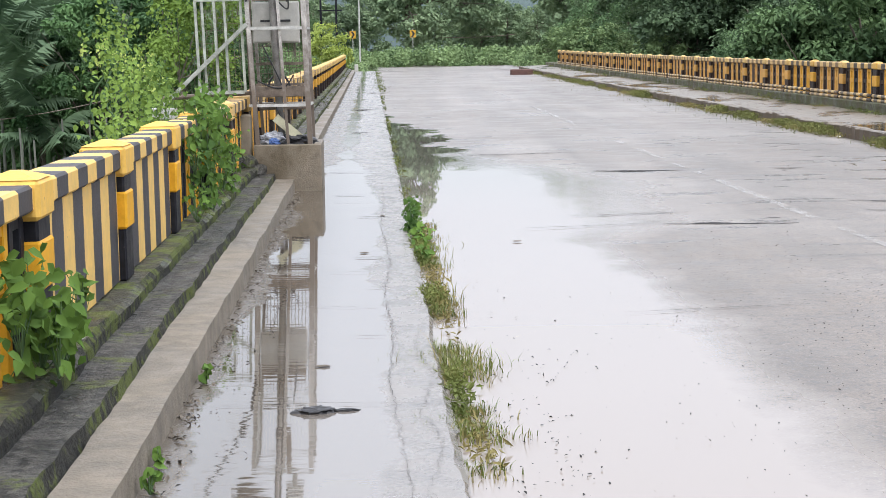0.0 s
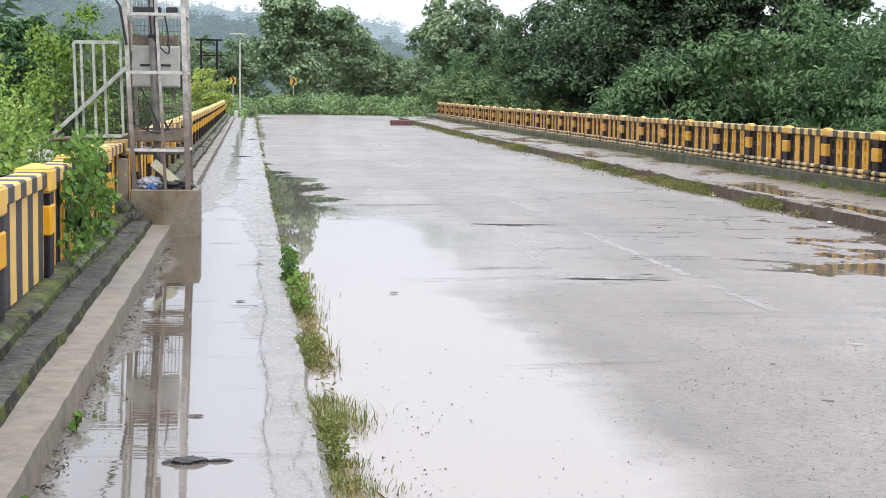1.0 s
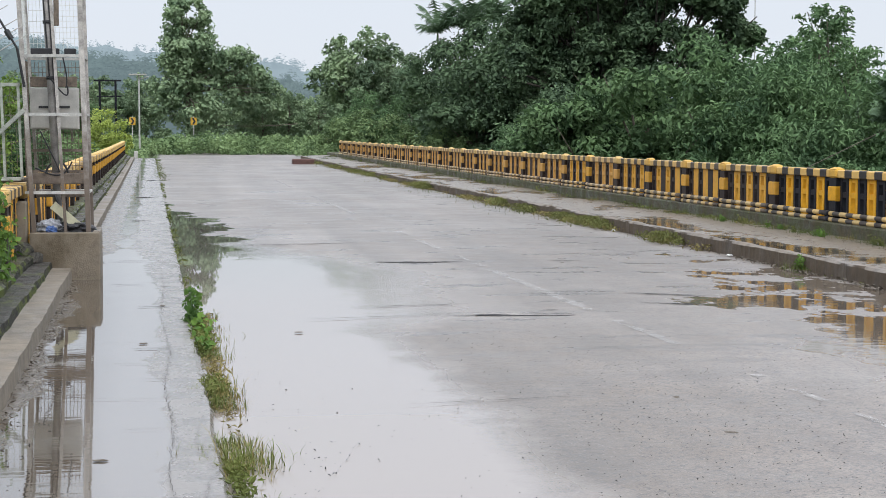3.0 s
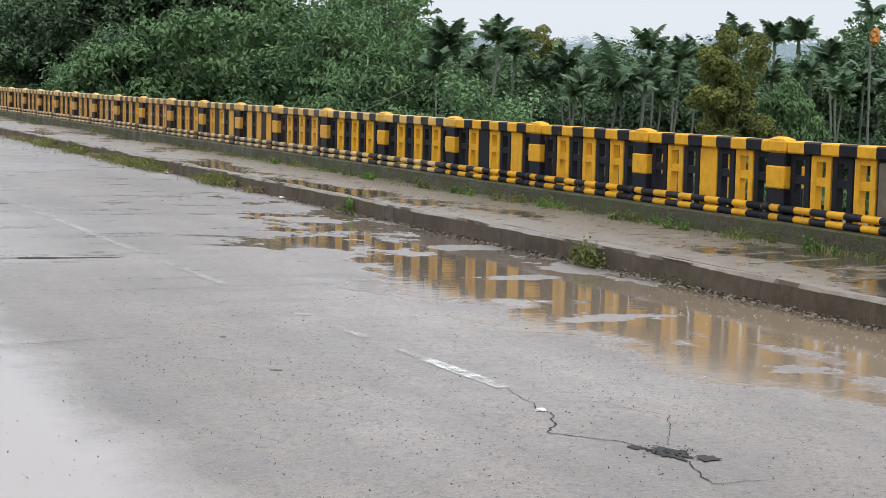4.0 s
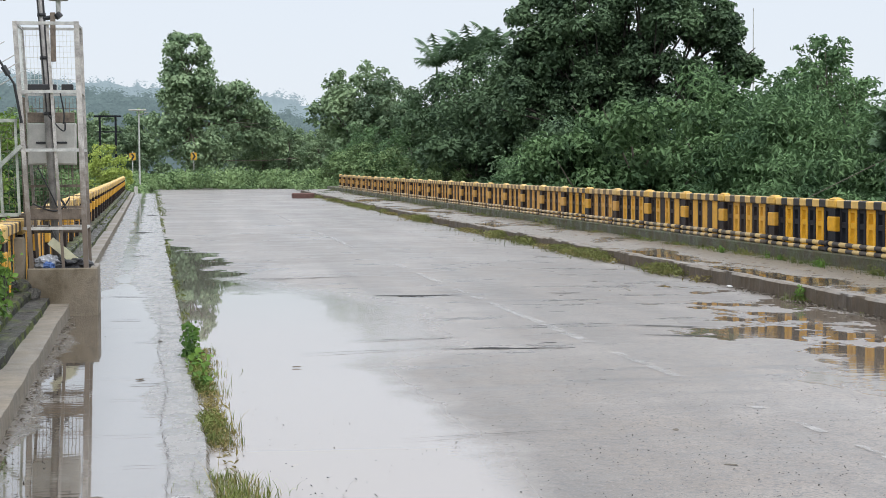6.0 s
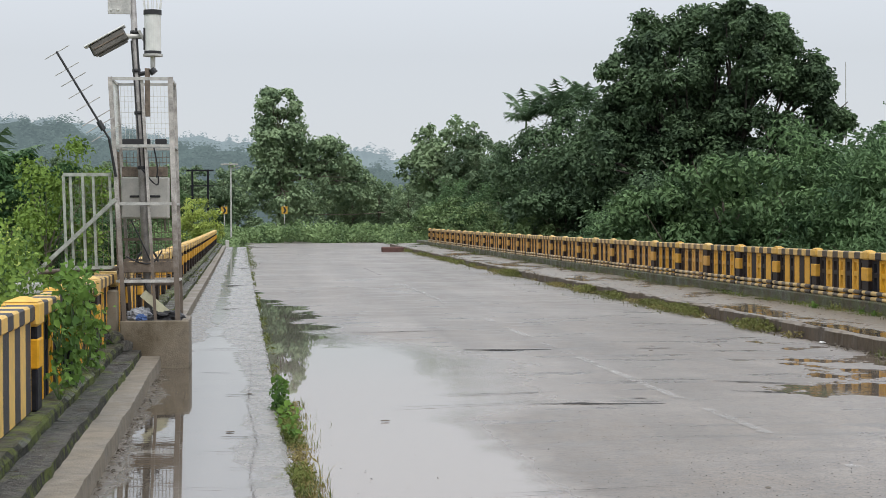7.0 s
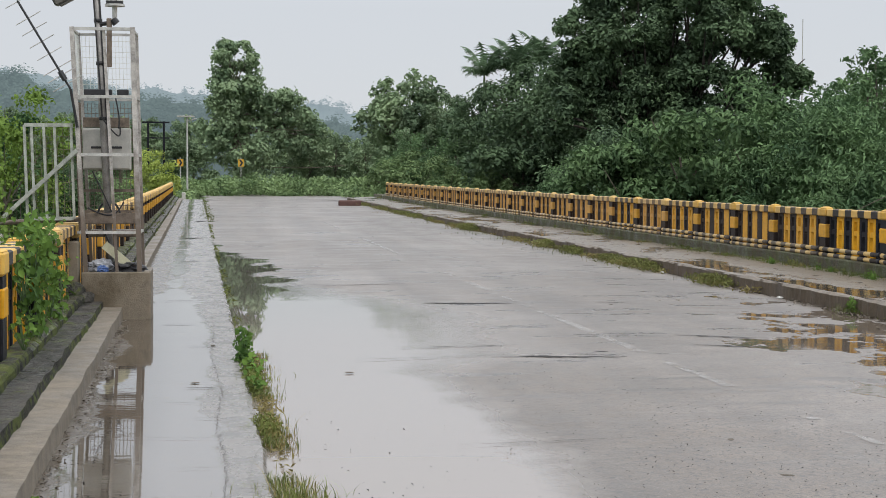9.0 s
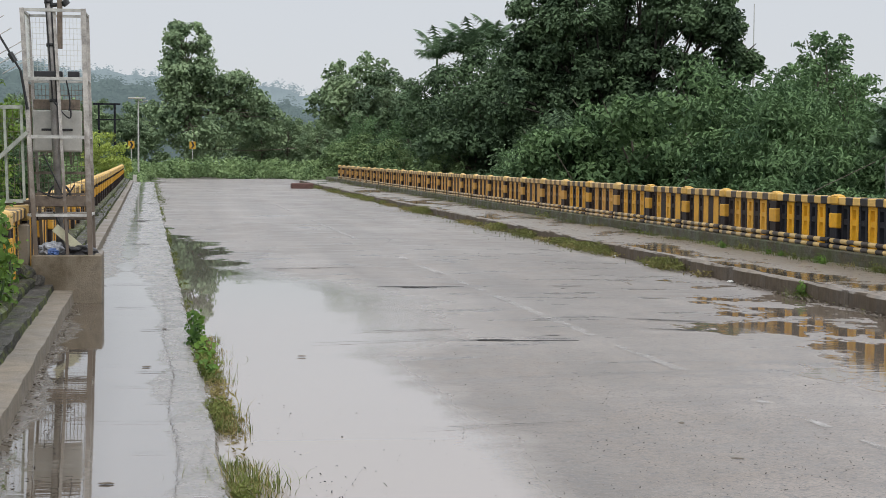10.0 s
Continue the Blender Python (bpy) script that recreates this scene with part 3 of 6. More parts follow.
def sweep(name, profile, v0, v1, dv, material, wob=0.0, closed=True, seed=0, lift=0.4, sides=None):
    """Carry a cross-section (u, w) along the deck, its edges worn by noise."""
    n = max(2, int((v1 - v0) / dv) + 1)
    vs, fs, k = [], [], len(profile)
    for i in range(n):
        v = v0 + (v1 - v0) * i / (n - 1)
        for j, (u, w) in enumerate(profile):
            du = wob * (0.8 * noise.noise((v * 0.9, j * 7.3 + seed, 1.7)) + 0.6 * noise.noise((v * 3.1, j * 5.1 + seed, 9.2)) + 0.4 * noise.noise((v * 6.3, j * 5.1 + seed, 3.2)) + 0.25 * noise.noise((v * 21, j * 5.1 + seed, 6.1)))
            dw = lift * wob * noise.noise((v * 1.3, j * 3.9 + seed, 4.4))
            vs.append(at_deck(u + du, v, w + dw))
    m = k if closed else k - 1
    for i in range(n - 1):
        for j in range(m):
            a, b = i * k + j, i * k + (j + 1) % k
            fs.append((a, b, b + k, a + k))
    if closed:
        fs.append(tuple(range(k)))
        fs.append(tuple(reversed(range((n - 1) * k, n * k))))
    me = bpy.data.meshes.new(name)
    me.from_pydata(vs, [], fs)
    bm = bmesh.new()
    bm.from_mesh(me)
    bmesh.ops.recalc_face_normals(bm, faces=bm.faces)
    bm.to_mesh(me)
    bm.free()
    me.materials.append(material)
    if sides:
        # upright faces of the profile take their own, darker material
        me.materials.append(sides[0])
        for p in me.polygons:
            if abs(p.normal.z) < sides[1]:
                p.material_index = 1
    return new(name, me)


# ---- the deck ----
NEAR, FAR = -30.0, 108.0
S = "structure"
tagged(sweep("road", [(-2.5, -0.30), (-2.5, -0.02), (0.25, 0.0), (2, 0.012), (3.75, 0.02), (5.6, 0.012), (7.7, 0.0), (10.5, -0.02), (10.5, -0.30)], NEAR, FAR + 2, 1.0, ASPHALT), "wet grey asphalt carriageway with shallow puddles", "road", kind=S)
tagged(sweep("footpath_near", [(-1.0, -0.1), (-1.0, 0.06), (0.32, 0.055), (0.35, 0.03), (0.35, -0.1)], NEAR, FAR, 0.1, WALKCON, 0.025, lift=0.06), "flooded concrete footpath with a cracked edge", "footpath", kind=S)
tagged(sweep("ledge_low", [(-1.12, -0.1), (-1.12, 0.20), (-0.90, 0.20), (-0.89, -0.1)], NEAR, FAR - 3, 0.12, CONC, 0.014, seed=3), "smooth grey-brown concrete ledge beside the footpath", "ledge", kind=S)
tagged(sweep("ledge_high", [(-1.40, -0.1), (-1.40, 0.27), (-1.13, 0.27), (-1.10, 0.1), (-1.10, -0.1)], NEAR, FAR - 3, 0.08, DARKCON, 0.03, seed=5, lift=0.5, sides=(SHADEDGRIME, 0.75)), "dark broken mossy concrete ledge", "ledge", kind=S)
tagged(sweep("plinth_near", [(-2.3, -0.4), (-2.3, 0.36), (-1.36, 0.36), (-1.33, 0.33), (-1.33, -0.1)], NEAR, FAR - 3, 0.08, PLINTHTOP, 0.022, seed=8, lift=0.5, sides=(SHADEDGRIME, 0.75)), "mossy dark concrete plinth under the parapet", "plinth", kind=S)
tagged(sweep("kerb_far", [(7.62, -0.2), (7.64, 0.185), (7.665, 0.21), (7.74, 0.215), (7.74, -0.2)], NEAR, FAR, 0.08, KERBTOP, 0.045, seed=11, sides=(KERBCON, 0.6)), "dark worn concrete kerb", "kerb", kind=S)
tagged(sweep("footpath_far", [(7.74, -0.2), (7.74, 0.214), (9.3, 0.25), (9.6, 0.25), (9.6, -0.2)], NEAR, FAR, 0.5, FARPATH, 0.02, seed=13), "muddy wet concrete footpath", "footpath", kind=S)
tagged(sweep("plinth_far", [(9.36, 0.0), (9.36, 0.42), (9.39, 0.44), (10.2, 0.44), (10.2, -0.4)], NEAR, FAR, 0.3, PLINTHCON, 0.02, seed=15), "stained dark concrete plinth under the parapet", "plinth", kind=S)

# ---- ground ----
def land(x, y):
    """Low banks beside the bridge, rising to the road at its far end."""
    k = min(1.0, max(0.0, (y - 100) / 14))
    k = k * k * (3 - 2 * k)
    side = min(1.0, max(0.0, (abs(x - 3) - 14) / 30))
    low = -6.0 + 1.2 * noise.noise((x * 0.03, y * 0.03, 0.5)) * side
    high = 0.24 if -8 < x < 30 else 0.24 - 0.02 * min(60, max(-8 - x, x - 30))
    return low * (1 - k) + high * k


def ground_sheet():
    xs = [-4000, -1500, -600, -250, -120] + list(range(-90, 131, 6)) + [160, 250, 600, 1500, 4000]
    ys = [-4000, -1500, -500, -150, -60, -30] + list(range(-12, 241, 6)) + [270, 350, 600, 1500, 4000]
    vs = [(x, y, land(x, y)) for y in ys for x in xs]
    n = len(xs)
    fs = [(j * n + i, j * n + i + 1, (j + 1) * n + i + 1, (j + 1) * n + i) for j in range(len(ys) - 1) for i in range(n - 1)]
    me = bpy.data.meshes.new("ground")
    me.from_pydata(vs, [], fs)
    me.materials.append(GROUND)
    return new("ground", me)


tagged(ground_sheet(), "rough green grassy land below the bridge", "ground", kind=S)
# the road past the bridge, where it turns away
bm = bmesh.new()
rows_ = []
for i in range(24):
    y = 108 + i * 2.6
    z = rise(108) + 0.02
    rows_.append([bm.verts.new((xx, y, z)) for xx in (-3.6 - 0.9 * max(0, i - 5), 8.6 + 0.9 * max(0, i - 5))])
for p, q in zip(rows_, rows_[1:]):
    bm.faces.new((p[0], p[1], q[1], q[0]))
tagged(part("road_beyond", bm, ASPHALT), "grey asphalt road turning away past the bridge", "road", kind=S)

# ---- parapets ----
BAY, POST = 2.571, 0.28


def h_baluster(bm, y0, w):
    """Two legs and a tie, cast in one piece."""
    t = 0.092
    block(bm, 0.03, 0.11, y0 + 0.012, y0 + t, 0, 0.658, 0.006)
    block(bm, 0.03, 0.11, y0 + w - t, y0 + w - 0.012, 0, 0.658, 0.006)
    block(bm, 0.036, 0.104, y0 + t - 0.004, y0 + w - t + 0.004, 0.37, 0.45)
    block(bm, 0.036, 0.104, y0 + t - 0.004, y0 + w - t + 0.004, 0.60, 0.657)


def parapet_post(tones, e, broad=False):
    yel, blk, cap = tones[0], tones[1], tones[4]
    post = part("post", block(bmesh.new(), -0.03, 0.21, -POST / 2, POST / 2, 0, 0.653, 0.012), blk, e)
    part("band", block(bmesh.new(), -0.042, 0.222, -POST / 2 - 0.012, POST / 2 + 0.012, 0.31, 0.53, 0.012), yel, post, "yellow painted band")
    if broad:
        bm = block(bmesh.new(), -0.048, 0.222, -0.172, 0.172, 0.62, 0.800, 0.02)
        bmesh.ops.create_cone(bm, cap_ends=True, segments=4, radius1=0.228, radius2=0.05, depth=0.034, matrix=Matrix.Translation((0.087, 0, 0.816)) @ Matrix.Diagonal((0.78, 1.0, 1, 1)) @ Matrix.Rotation(radians(45), 4, "Z"))
        part("cap", bm, cap, post, "broad pyramid cap over the handrail")
        return e
    bm = block(bmesh.new(), -0.042, 0.118, -0.146, 0.146, 0.655, 0.790, 0.024)
    bmesh.ops.create_cone(bm, cap_ends=True, segments=4, radius1=0.18, radius2=0.07, depth=0.026, matrix=Matrix.Translation((0.038, 0, 0.801)) @ Matrix.Diagonal((0.56, 1.0, 1, 1)) @ Matrix.Rotation(radians(45), 4, "Z"))
    part("cap", bm, cap, post, "low pyramid cap")
    return e


def parapet_bay(label, solid=(), pipes=True, striped=False, patch=False, tones=None):
    e = thing("parapet_bay", (0, 0, 0), label, "parapet", "parapet bays along the bridge")
    yel, blk, rail, pipe, cap = tones or (YELLOW, BLACK, BANDS, PIPEBANDS, YELLOW)
    parapet_post((yel, blk, rail, pipe, cap), e, not pipes)
    part("rail", block(bmesh.new(), -0.02, 0.19, 0.152, BAY - 0.152, 0.66, 0.78, 0.014), FADED if striped else rail, e, "handrail in yellow and black bands")
    if striped:
        part("panel", block(bmesh.new(), 0.012, 0.15, POST / 2 + 0.014, BAY - POST / 2 - 0.014, 0, 0.657, 0.008), FADED, e, "solid panel in yellow and black stripes")
    else:
        w = (BAY - POST) / 7
        for i in range(7):
            bm = bmesh.new()
            y0 = POST / 2 + i * w
            if i in solid:
                block(bm, 0.03, 0.19, y0 + 0.006, y0 + w - 0.006, 0, 0.658, 0.006)
            else:
                h_baluster(bm, y0, w)
            part("baluster", bm, blk if i % 2 == 0 else yel, e)
        if patch:
            part("cement_patch", block(bmesh.new(), 0.016, 0.15, POST / 2 + 1.45 * w, POST / 2 + 2.9 * w, 0.03, 0.64, 0.02), CEMENT, e, "bare cement repair")
    if pipes:
        for z, x in ((0.125, -0.045), (0.035, -0.05)):
            p = part("pipe", rod(bmesh.new(), (x, 0, z), (x, BAY, z), 0.036, n=12), pipe, e, "pipe in yellow and black bands", True)
            part("coupling", rod(bmesh.new(), (x, 0.02, z), (x, 0.14, z), 0.043, n=12), blk, p, smooth=True)
    return e


L1 = "weathered yellow and black concrete parapet bay"
FAR_BAYS = [parapet_bay(L1 + " with open balusters and pipes"), parapet_bay(L1 + " with one solid yellow baluster", (3,)),
            parapet_bay(L1 + " with a bare cement patch", patch=True), parapet_bay(L1 + " with two solid balusters", (1, 4))]
MIDTONES = (YELLOW, BLACK, paint("worn_rail_paint", None, 0.2689, 0, (0.64, 0.41, 0.13), (0.035, 0.032, 0.030)), paint("worn_pipe_paint", None, 0.255, 0.1, (0.60, 0.42, 0.18), (0.055, 0.046, 0.040)), paint("worn_cap_paint", True, yel_c=(0.62, 0.36, 0.07)))
MID_BAYS = [parapet_bay("yellow and black parapet bay with sun-bleached rail and pipes", tones=MIDTONES), parapet_bay("bleached parapet bay with two solid balusters", (1, 4), tones=MIDTONES)]
SHORT_BAY = parapet_bay("short bleached parapet bay over the deck's joint", (1, 2, 3, 5), tones=LATETONES)
OLD_BAYS = [parapet_bay("pale weathered concrete parapet bay with faded yellow paint", tones=OLDTONES), parapet_bay("faded parapet bay with two solid balusters", (1, 4), tones=OLDTONES)]
LATE_BAYS = [parapet_bay("yellow and dark brown parapet bay with faded pipes", tones=LATETONES), parapet_bay("fading parapet bay with two solid balusters", (1, 4), tones=LATETONES)]
CHALKYCAP = paint("chalky_cap_paint", True, yel_c=(0.70, 0.43, 0.10))
NEAR_BAYS = [parapet_bay(L1 + " with a solid striped panel", pipes=False, striped=True, tones=(YELLOW, BLACK, BANDS, PIPEBANDS, CHALKYCAP)), parapet_bay("weathered yellow and black parapet bay on a mossy plinth", pipes=False, tones=(*LATETONES[:4], OLDTONES[4])), parapet_bay("yellow and black parapet bay with open balusters on mossy plinth", pipes=False, tones=(YELLOW, BLACK, FADED, PIPEBANDS, CHALKYCAP))]
for i in range(-14, 35):
    # one short bay stands over the joint between two spans
    v = 11.11 + (BAY + 0.006) * i if i < 8 else 31.45 + BAY * (i - 8)
    c = at_deck(9.50, v, 0.44)
    kind = FAR_BAYS[2] if i == 0 else FAR_BAYS[1] if i == 1 else FAR_BAYS[3] if i % 5 == 3 else FAR_BAYS[0]
    if 4 <= i < 8:
        kind = (MID_BAYS if i < 6 else LATE_BAYS)[1 if i % 5 == 3 else 0]
    if i >= 8:
        kind = (LATE_BAYS if i in (8, 9, 11) else OLD_BAYS)[1 if i % 5 == 3 else 0]
    if i == 7:
        kind = SHORT_BAY
    copy_thing(kind, pose(*c, 0, 0, deck_turn(9.47)) @ Matrix.Diagonal((1, 0.894 if i == 7 else 1, 1, 1)))
end_post = parapet_post(OLDTONES, thing("parapet_post", at_deck(9.50, 31.45 + BAY * 27, 0.44), "pale weathered yellow post ending the parapet", "post", turn=deck_turn(9.47)))
for i in range(-14, 36):
    v = 10.0 + BAY * i
    c = at_deck(-1.475, v + BAY, 0.36)
    copy_thing(NEAR_BAYS[0 if i in (-1, 0) else 2 if i in (-2, 1) else 1], pose(*c, 0, 0, 180 + deck_turn(-1.56)))
for top in FAR_BAYS + NEAR_BAYS + OLD_BAYS + MID_BAYS + LATE_BAYS + [SHORT_BAY]:
    for o in (top, *list(top.children_recursive)):
        bpy.data.objects.remove(o)

# ---- road marks ----
for a_, b_, k in ((8.28, 9.3, 1.0), (9.34, 9.7, 0.4), (10.2, 10.7, 0.5), (11.3, 11.42, 0.6), (13.2, 15.0, 0.6), (15.9, 20.9, 0.75), (21.5, 22.0, 0.8), (22.6, 23.6, 0.5), (24.7, 27.0, 0.8), (28.5, 29.5, 0.9), (36.0, 46.8, 0.9), (54, 62, 0.7)):
    n = int((b_ - a_) / 0.12) + 2
    bm = bmesh.new()
    prev = None
    for i in range(n):
        v = a_ + (b_ - a_) * i / (n - 1)
        wob = (0.05 if k == 1.0 else 0.075 * k) + 0.015 * noise.noise((v * 3, 3, 1))
        u = 4.08 - 0.0168 * v + 0.14 * math.exp((8.3 - v) / 4)
        cur = [bm.verts.new((u + s_ * max(0.010, wob), v, 0.0235 + rise(v))) for s_ in (-1, 1)]
        if prev:
            bm.faces.new((prev[0], prev[1], cur[1], cur[0]))
        prev = cur
    tagged(part("lane_mark", bm, LINE if k == 1.0 else FADEDLINE), "worn white lane dash on wet asphalt", "road marking", "lane dashes", kind=S)


def crack(name, pts, width, label, z=0.022, seed=0, material=None):
    """A jagged crack through a few corner points, thin and uneven."""
    bm = bmesh.new()
    prev, run = None, 0
    whole = sum(math.hypot(q[0] - p[0], q[1] - p[1]) for p, q in zip(pts, pts[1:]))
    for (x0, y0), (x1, y1) in zip(pts, pts[1:]):
        n = max(2, int(math.hypot(x1 - x0, y1 - y0) / 0.04))
        for i in range(n + (1 if (x1, y1) == pts[-1] else 0)):
            f = i / n
            nx, ny = y1 - y0, x0 - x1
            l = math.hypot(nx, ny)
            nx, ny = nx / l, ny / l
            j = 0.03 * noise.noise((run * 7, seed, 2)) + 0.015 * noise.noise((run * 23, seed, 5))
            w = width * (0.12 + 0.95 * math.sin(math.pi * min(1, run / whole)) ** 0.8) * (0.45 + 0.9 * abs(noise.noise((run * 9, seed, 7))))
            x, y = x0 + (x1 - x0) * f + nx * j, y0 + (y1 - y0) * f + ny * j
            cur = [bm.verts.new((x + nx * w * s_, y + ny * w * s_, z + rise(y))) for s_ in (-1, 1)]
            if prev:
                bm.faces.new((prev[0], prev[1], cur[1], cur[0]))
            prev = cur
            run += 0.04
    return tagged(part(name, bm, material or (HAIRLINE if z > 0.05 else CRACK)), label, "crack", kind=S)


crack("road_crack", [(4.10, 8.35), (4.02, 7.85), (3.97, 7.45), (3.76, 7.1), (4.0, 6.82), (4.04, 6.6), (4.07, 6.35), (3.95, 5.95), (4.27, 5.92)], 0.007, "jagged dark crack in the asphalt", seed=1)
crack("road_crack", [(4.02, 7.7), (4.35, 7.8), (4.55, 7.3), (4.25, 6.8), (4.05, 6.58)], 0.003, "thin branching crack in the asphalt", seed=2)
crack("road_joint", [(2.32, 15.65), (2.6, 15.62), (2.95, 15.55), (3.3, 15.52), (3.59, 15.48)], 0.05, "open joint across the asphalt", seed=3)
crack("road_joint", [(1.0, 15.5), (1.6, 15.6), (2.28, 15.74)], 0.016, "thin open joint across the asphalt", seed=21)
crack("road_joint", [(2.62, 15.66), (2.8, 15.63), (2.98, 15.6)], 0.06, "broken dark patch beside the joint", seed=22)
crack("road_joint", [(1.5, 16.55), (2.0, 16.6), (2.75, 16.7)], 0.022, "thin joint across the asphalt", seed=27)
crack("road_joint", [(3.38, 16.0), (3.52, 15.99)], 0.04, "small dark hollow in the asphalt", seed=23)
crack("road_joint", [(4.6, 17.65), (5.0, 17.45), (5.4, 17.2)], 0.05, "dark damp hollow in the asphalt", seed=24)
crack("road_joint", [(4.5, 16.6), (4.9, 16.4), (5.3, 16.3)], 0.04, "dark damp hollow in the asphalt", seed=25)
crack("road_joint", [(4.77, 22.4), (5.0, 22.3), (5.27, 22.38)], 0.05, "small dark hollow in the asphalt", seed=28)
crack("road_joint", [(0.6, 26.4), (1.4, 26.2), (2.6, 26.5)], 0.05, "worn joint across the asphalt", seed=26)
crack("road_joint", [(1.3, 10.45), (1.9, 10.55), (2.55, 10.65)], 0.008, "hairline joint across the asphalt", seed=4)
crack("road_joint", [(2.42, 22.45), (2.9, 22.3), (3.6, 22.3)], 0.15, "broken dark patch in the asphalt", seed=5)
crack("path_crack", [(-0.01, 4.5), (-0.02, 6.2), (-0.08, 7.3), (-0.13, 8.3), (-0.12, 9.6), (-0.2, 11.2), (-0.18, 13.0), (-0.3, 15.5), (-0.32, 18.5), (-0.42, 22)], 0.0034, "winding crack along the footpath", z=0.066, seed=6)
crack("path_crack", [(0.10, 5.6), (0.05, 6.1), (0.12, 6.9), (0.02, 7.5), (0.10, 8.3), (0.0, 9.2), (0.06, 10.2)], 0.0022, "fine branching crack near the footpath's edge", z=0.066, seed=71)
crack("path_crack", [(-0.02, 7.64), (0.12, 7.68), (0.24, 7.62)], 0.005, "short crack to the footpath's edge", z=0.066, seed=72)
for u0, u1, v, w in ((-0.48, -0.25, 13.17, 0.022), (-0.37, -0.18, 11.5, 0.009), (-1.12, -0.52, 22.45, 0.035), (-0.62, -0.30, 12.3, 0.005), (-0.40, -0.16, 9.5, 0.005), (-0.55, -0.25, 16.4, 0.02), (-0.9, -0.55, 18.9, 0.02), (-1.5, -1.0, 45.0, 0.30), (-1.6, -1.2, 61.0, 0.5), (-1.2, -0.8, 33.0, 0.12)):
    crack("path_crack", [(u0, v), ((u0 + u1) / 2, v + 0.015), (u1, v)], w, "short dark slit across the wet footpath", z=0.066, seed=int(v * 10), material=CRACK)
for v, s_ in ((7.65, 7), (10.6, 8), (13.5, 9), (18.0, 10), (24, 11), (31, 12)):
    crack("path_crack", [(-1.0 - 0.022 * v, v), (-0.4 - 0.022 * v, v + 0.06), (0.30 - 0.022 * v, v - 0.02)], 0.0035, "joint across the footpath slab", z=0.066, seed=s_)


# ---- plants ----
def leaf_mesh(name, centres, normals, sizes, aspect=0.55, fold=0.18, seed=0, oval=False, droop=0.0):
    """One mesh of many leaves: each a folded lozenge turned at random about its normal."""
    rng = np.random.default_rng(seed)
    n = len(centres)
    nrm = normals / np.maximum(1e-6, np.linalg.norm(normals, axis=1))[:, None]
    ref = rng.normal(size=(n, 3))
    t = np.cross(nrm, ref)
    t /= np.maximum(1e-6, np.linalg.norm(t, axis=1))[:, None]
    if droop:
        t[:, 2] -= droop
        t /= np.maximum(1e-6, np.linalg.norm(t, axis=1))[:, None]
    b = np.cross(nrm, t)
    s = sizes[:, None]
    if oval:
        # a pointed oval of six corners, cupped along its middle, hanging by its stalk
        t[:, 2] -= 0.5
        t /= np.maximum(1e-6, np.linalg.norm(t, axis=1))[:, None]
        b = np.cross(nrm, t)
        v = np.empty((n, 6, 3), np.float32)
        for k, (along, across, lift) in enumerate(((-0.5, 0, 0), (-0.2, 0.5, 0.10), (0.15, 0.38, 0.08), (0.5, 0, -0.12), (0.15, -0.38, 0.08), (-0.2, -0.5, 0.10))):
            v[:, k] = centres + t * s * along + b * s * aspect * across + nrm * s * lift
        pick = [0, 1, 2, 0, 2, 3, 0, 3, 4, 0, 4, 5]
        me = bpy.data.meshes.new(name)
        me.vertices.add(6 * n)
        me.vertices.foreach_set("co", v.ravel())
        tri = np.arange(6 * n).reshape(n, 6)[:, pick].reshape(-1)
        me.loops.add(12 * n)
        me.loops.foreach_set("vertex_index", tri.astype(np.int32))
        me.polygons.add(4 * n)
        me.polygons.foreach_set("loop_start", np.arange(0, 12 * n, 3, dtype=np.int32))
        me.polygons.foreach_set("loop_total", np.full(4 * n, 3, np.int32))
        me.update(calc_edges=True)
        return me
    v = np.empty((n, 4, 3), np.float32)
    v[:, 0] = centres - t * s * 0.5
    v[:, 1] = centres + b * s * aspect * 0.5 + nrm * s * fold
    v[:, 2] = centres + t * s * 0.5 - nrm * s * 0.1
    v[:, 3] = centres - b * s * aspect * 0.5 + nrm * s * fold
    me = bpy.data.meshes.new(name)
    me.vertices.add(4 * n)
    me.vertices.foreach_set("co", v.ravel())
    tri = np.arange(4 * n).reshape(n, 4)[:, [0, 1, 2, 0, 2, 3]].reshape(-1)
    me.loops.add(6 * n)
    me.loops.foreach_set("vertex_index", tri.astype(np.int32))
    me.polygons.add(2 * n)
    me.polygons.foreach_set("loop_start", np.arange(0, 6 * n, 3, dtype=np.int32))
    me.polygons.foreach_set("loop_total", np.full(2 * n, 3, np.int32))
    me.update(calc_edges=True)
    return me


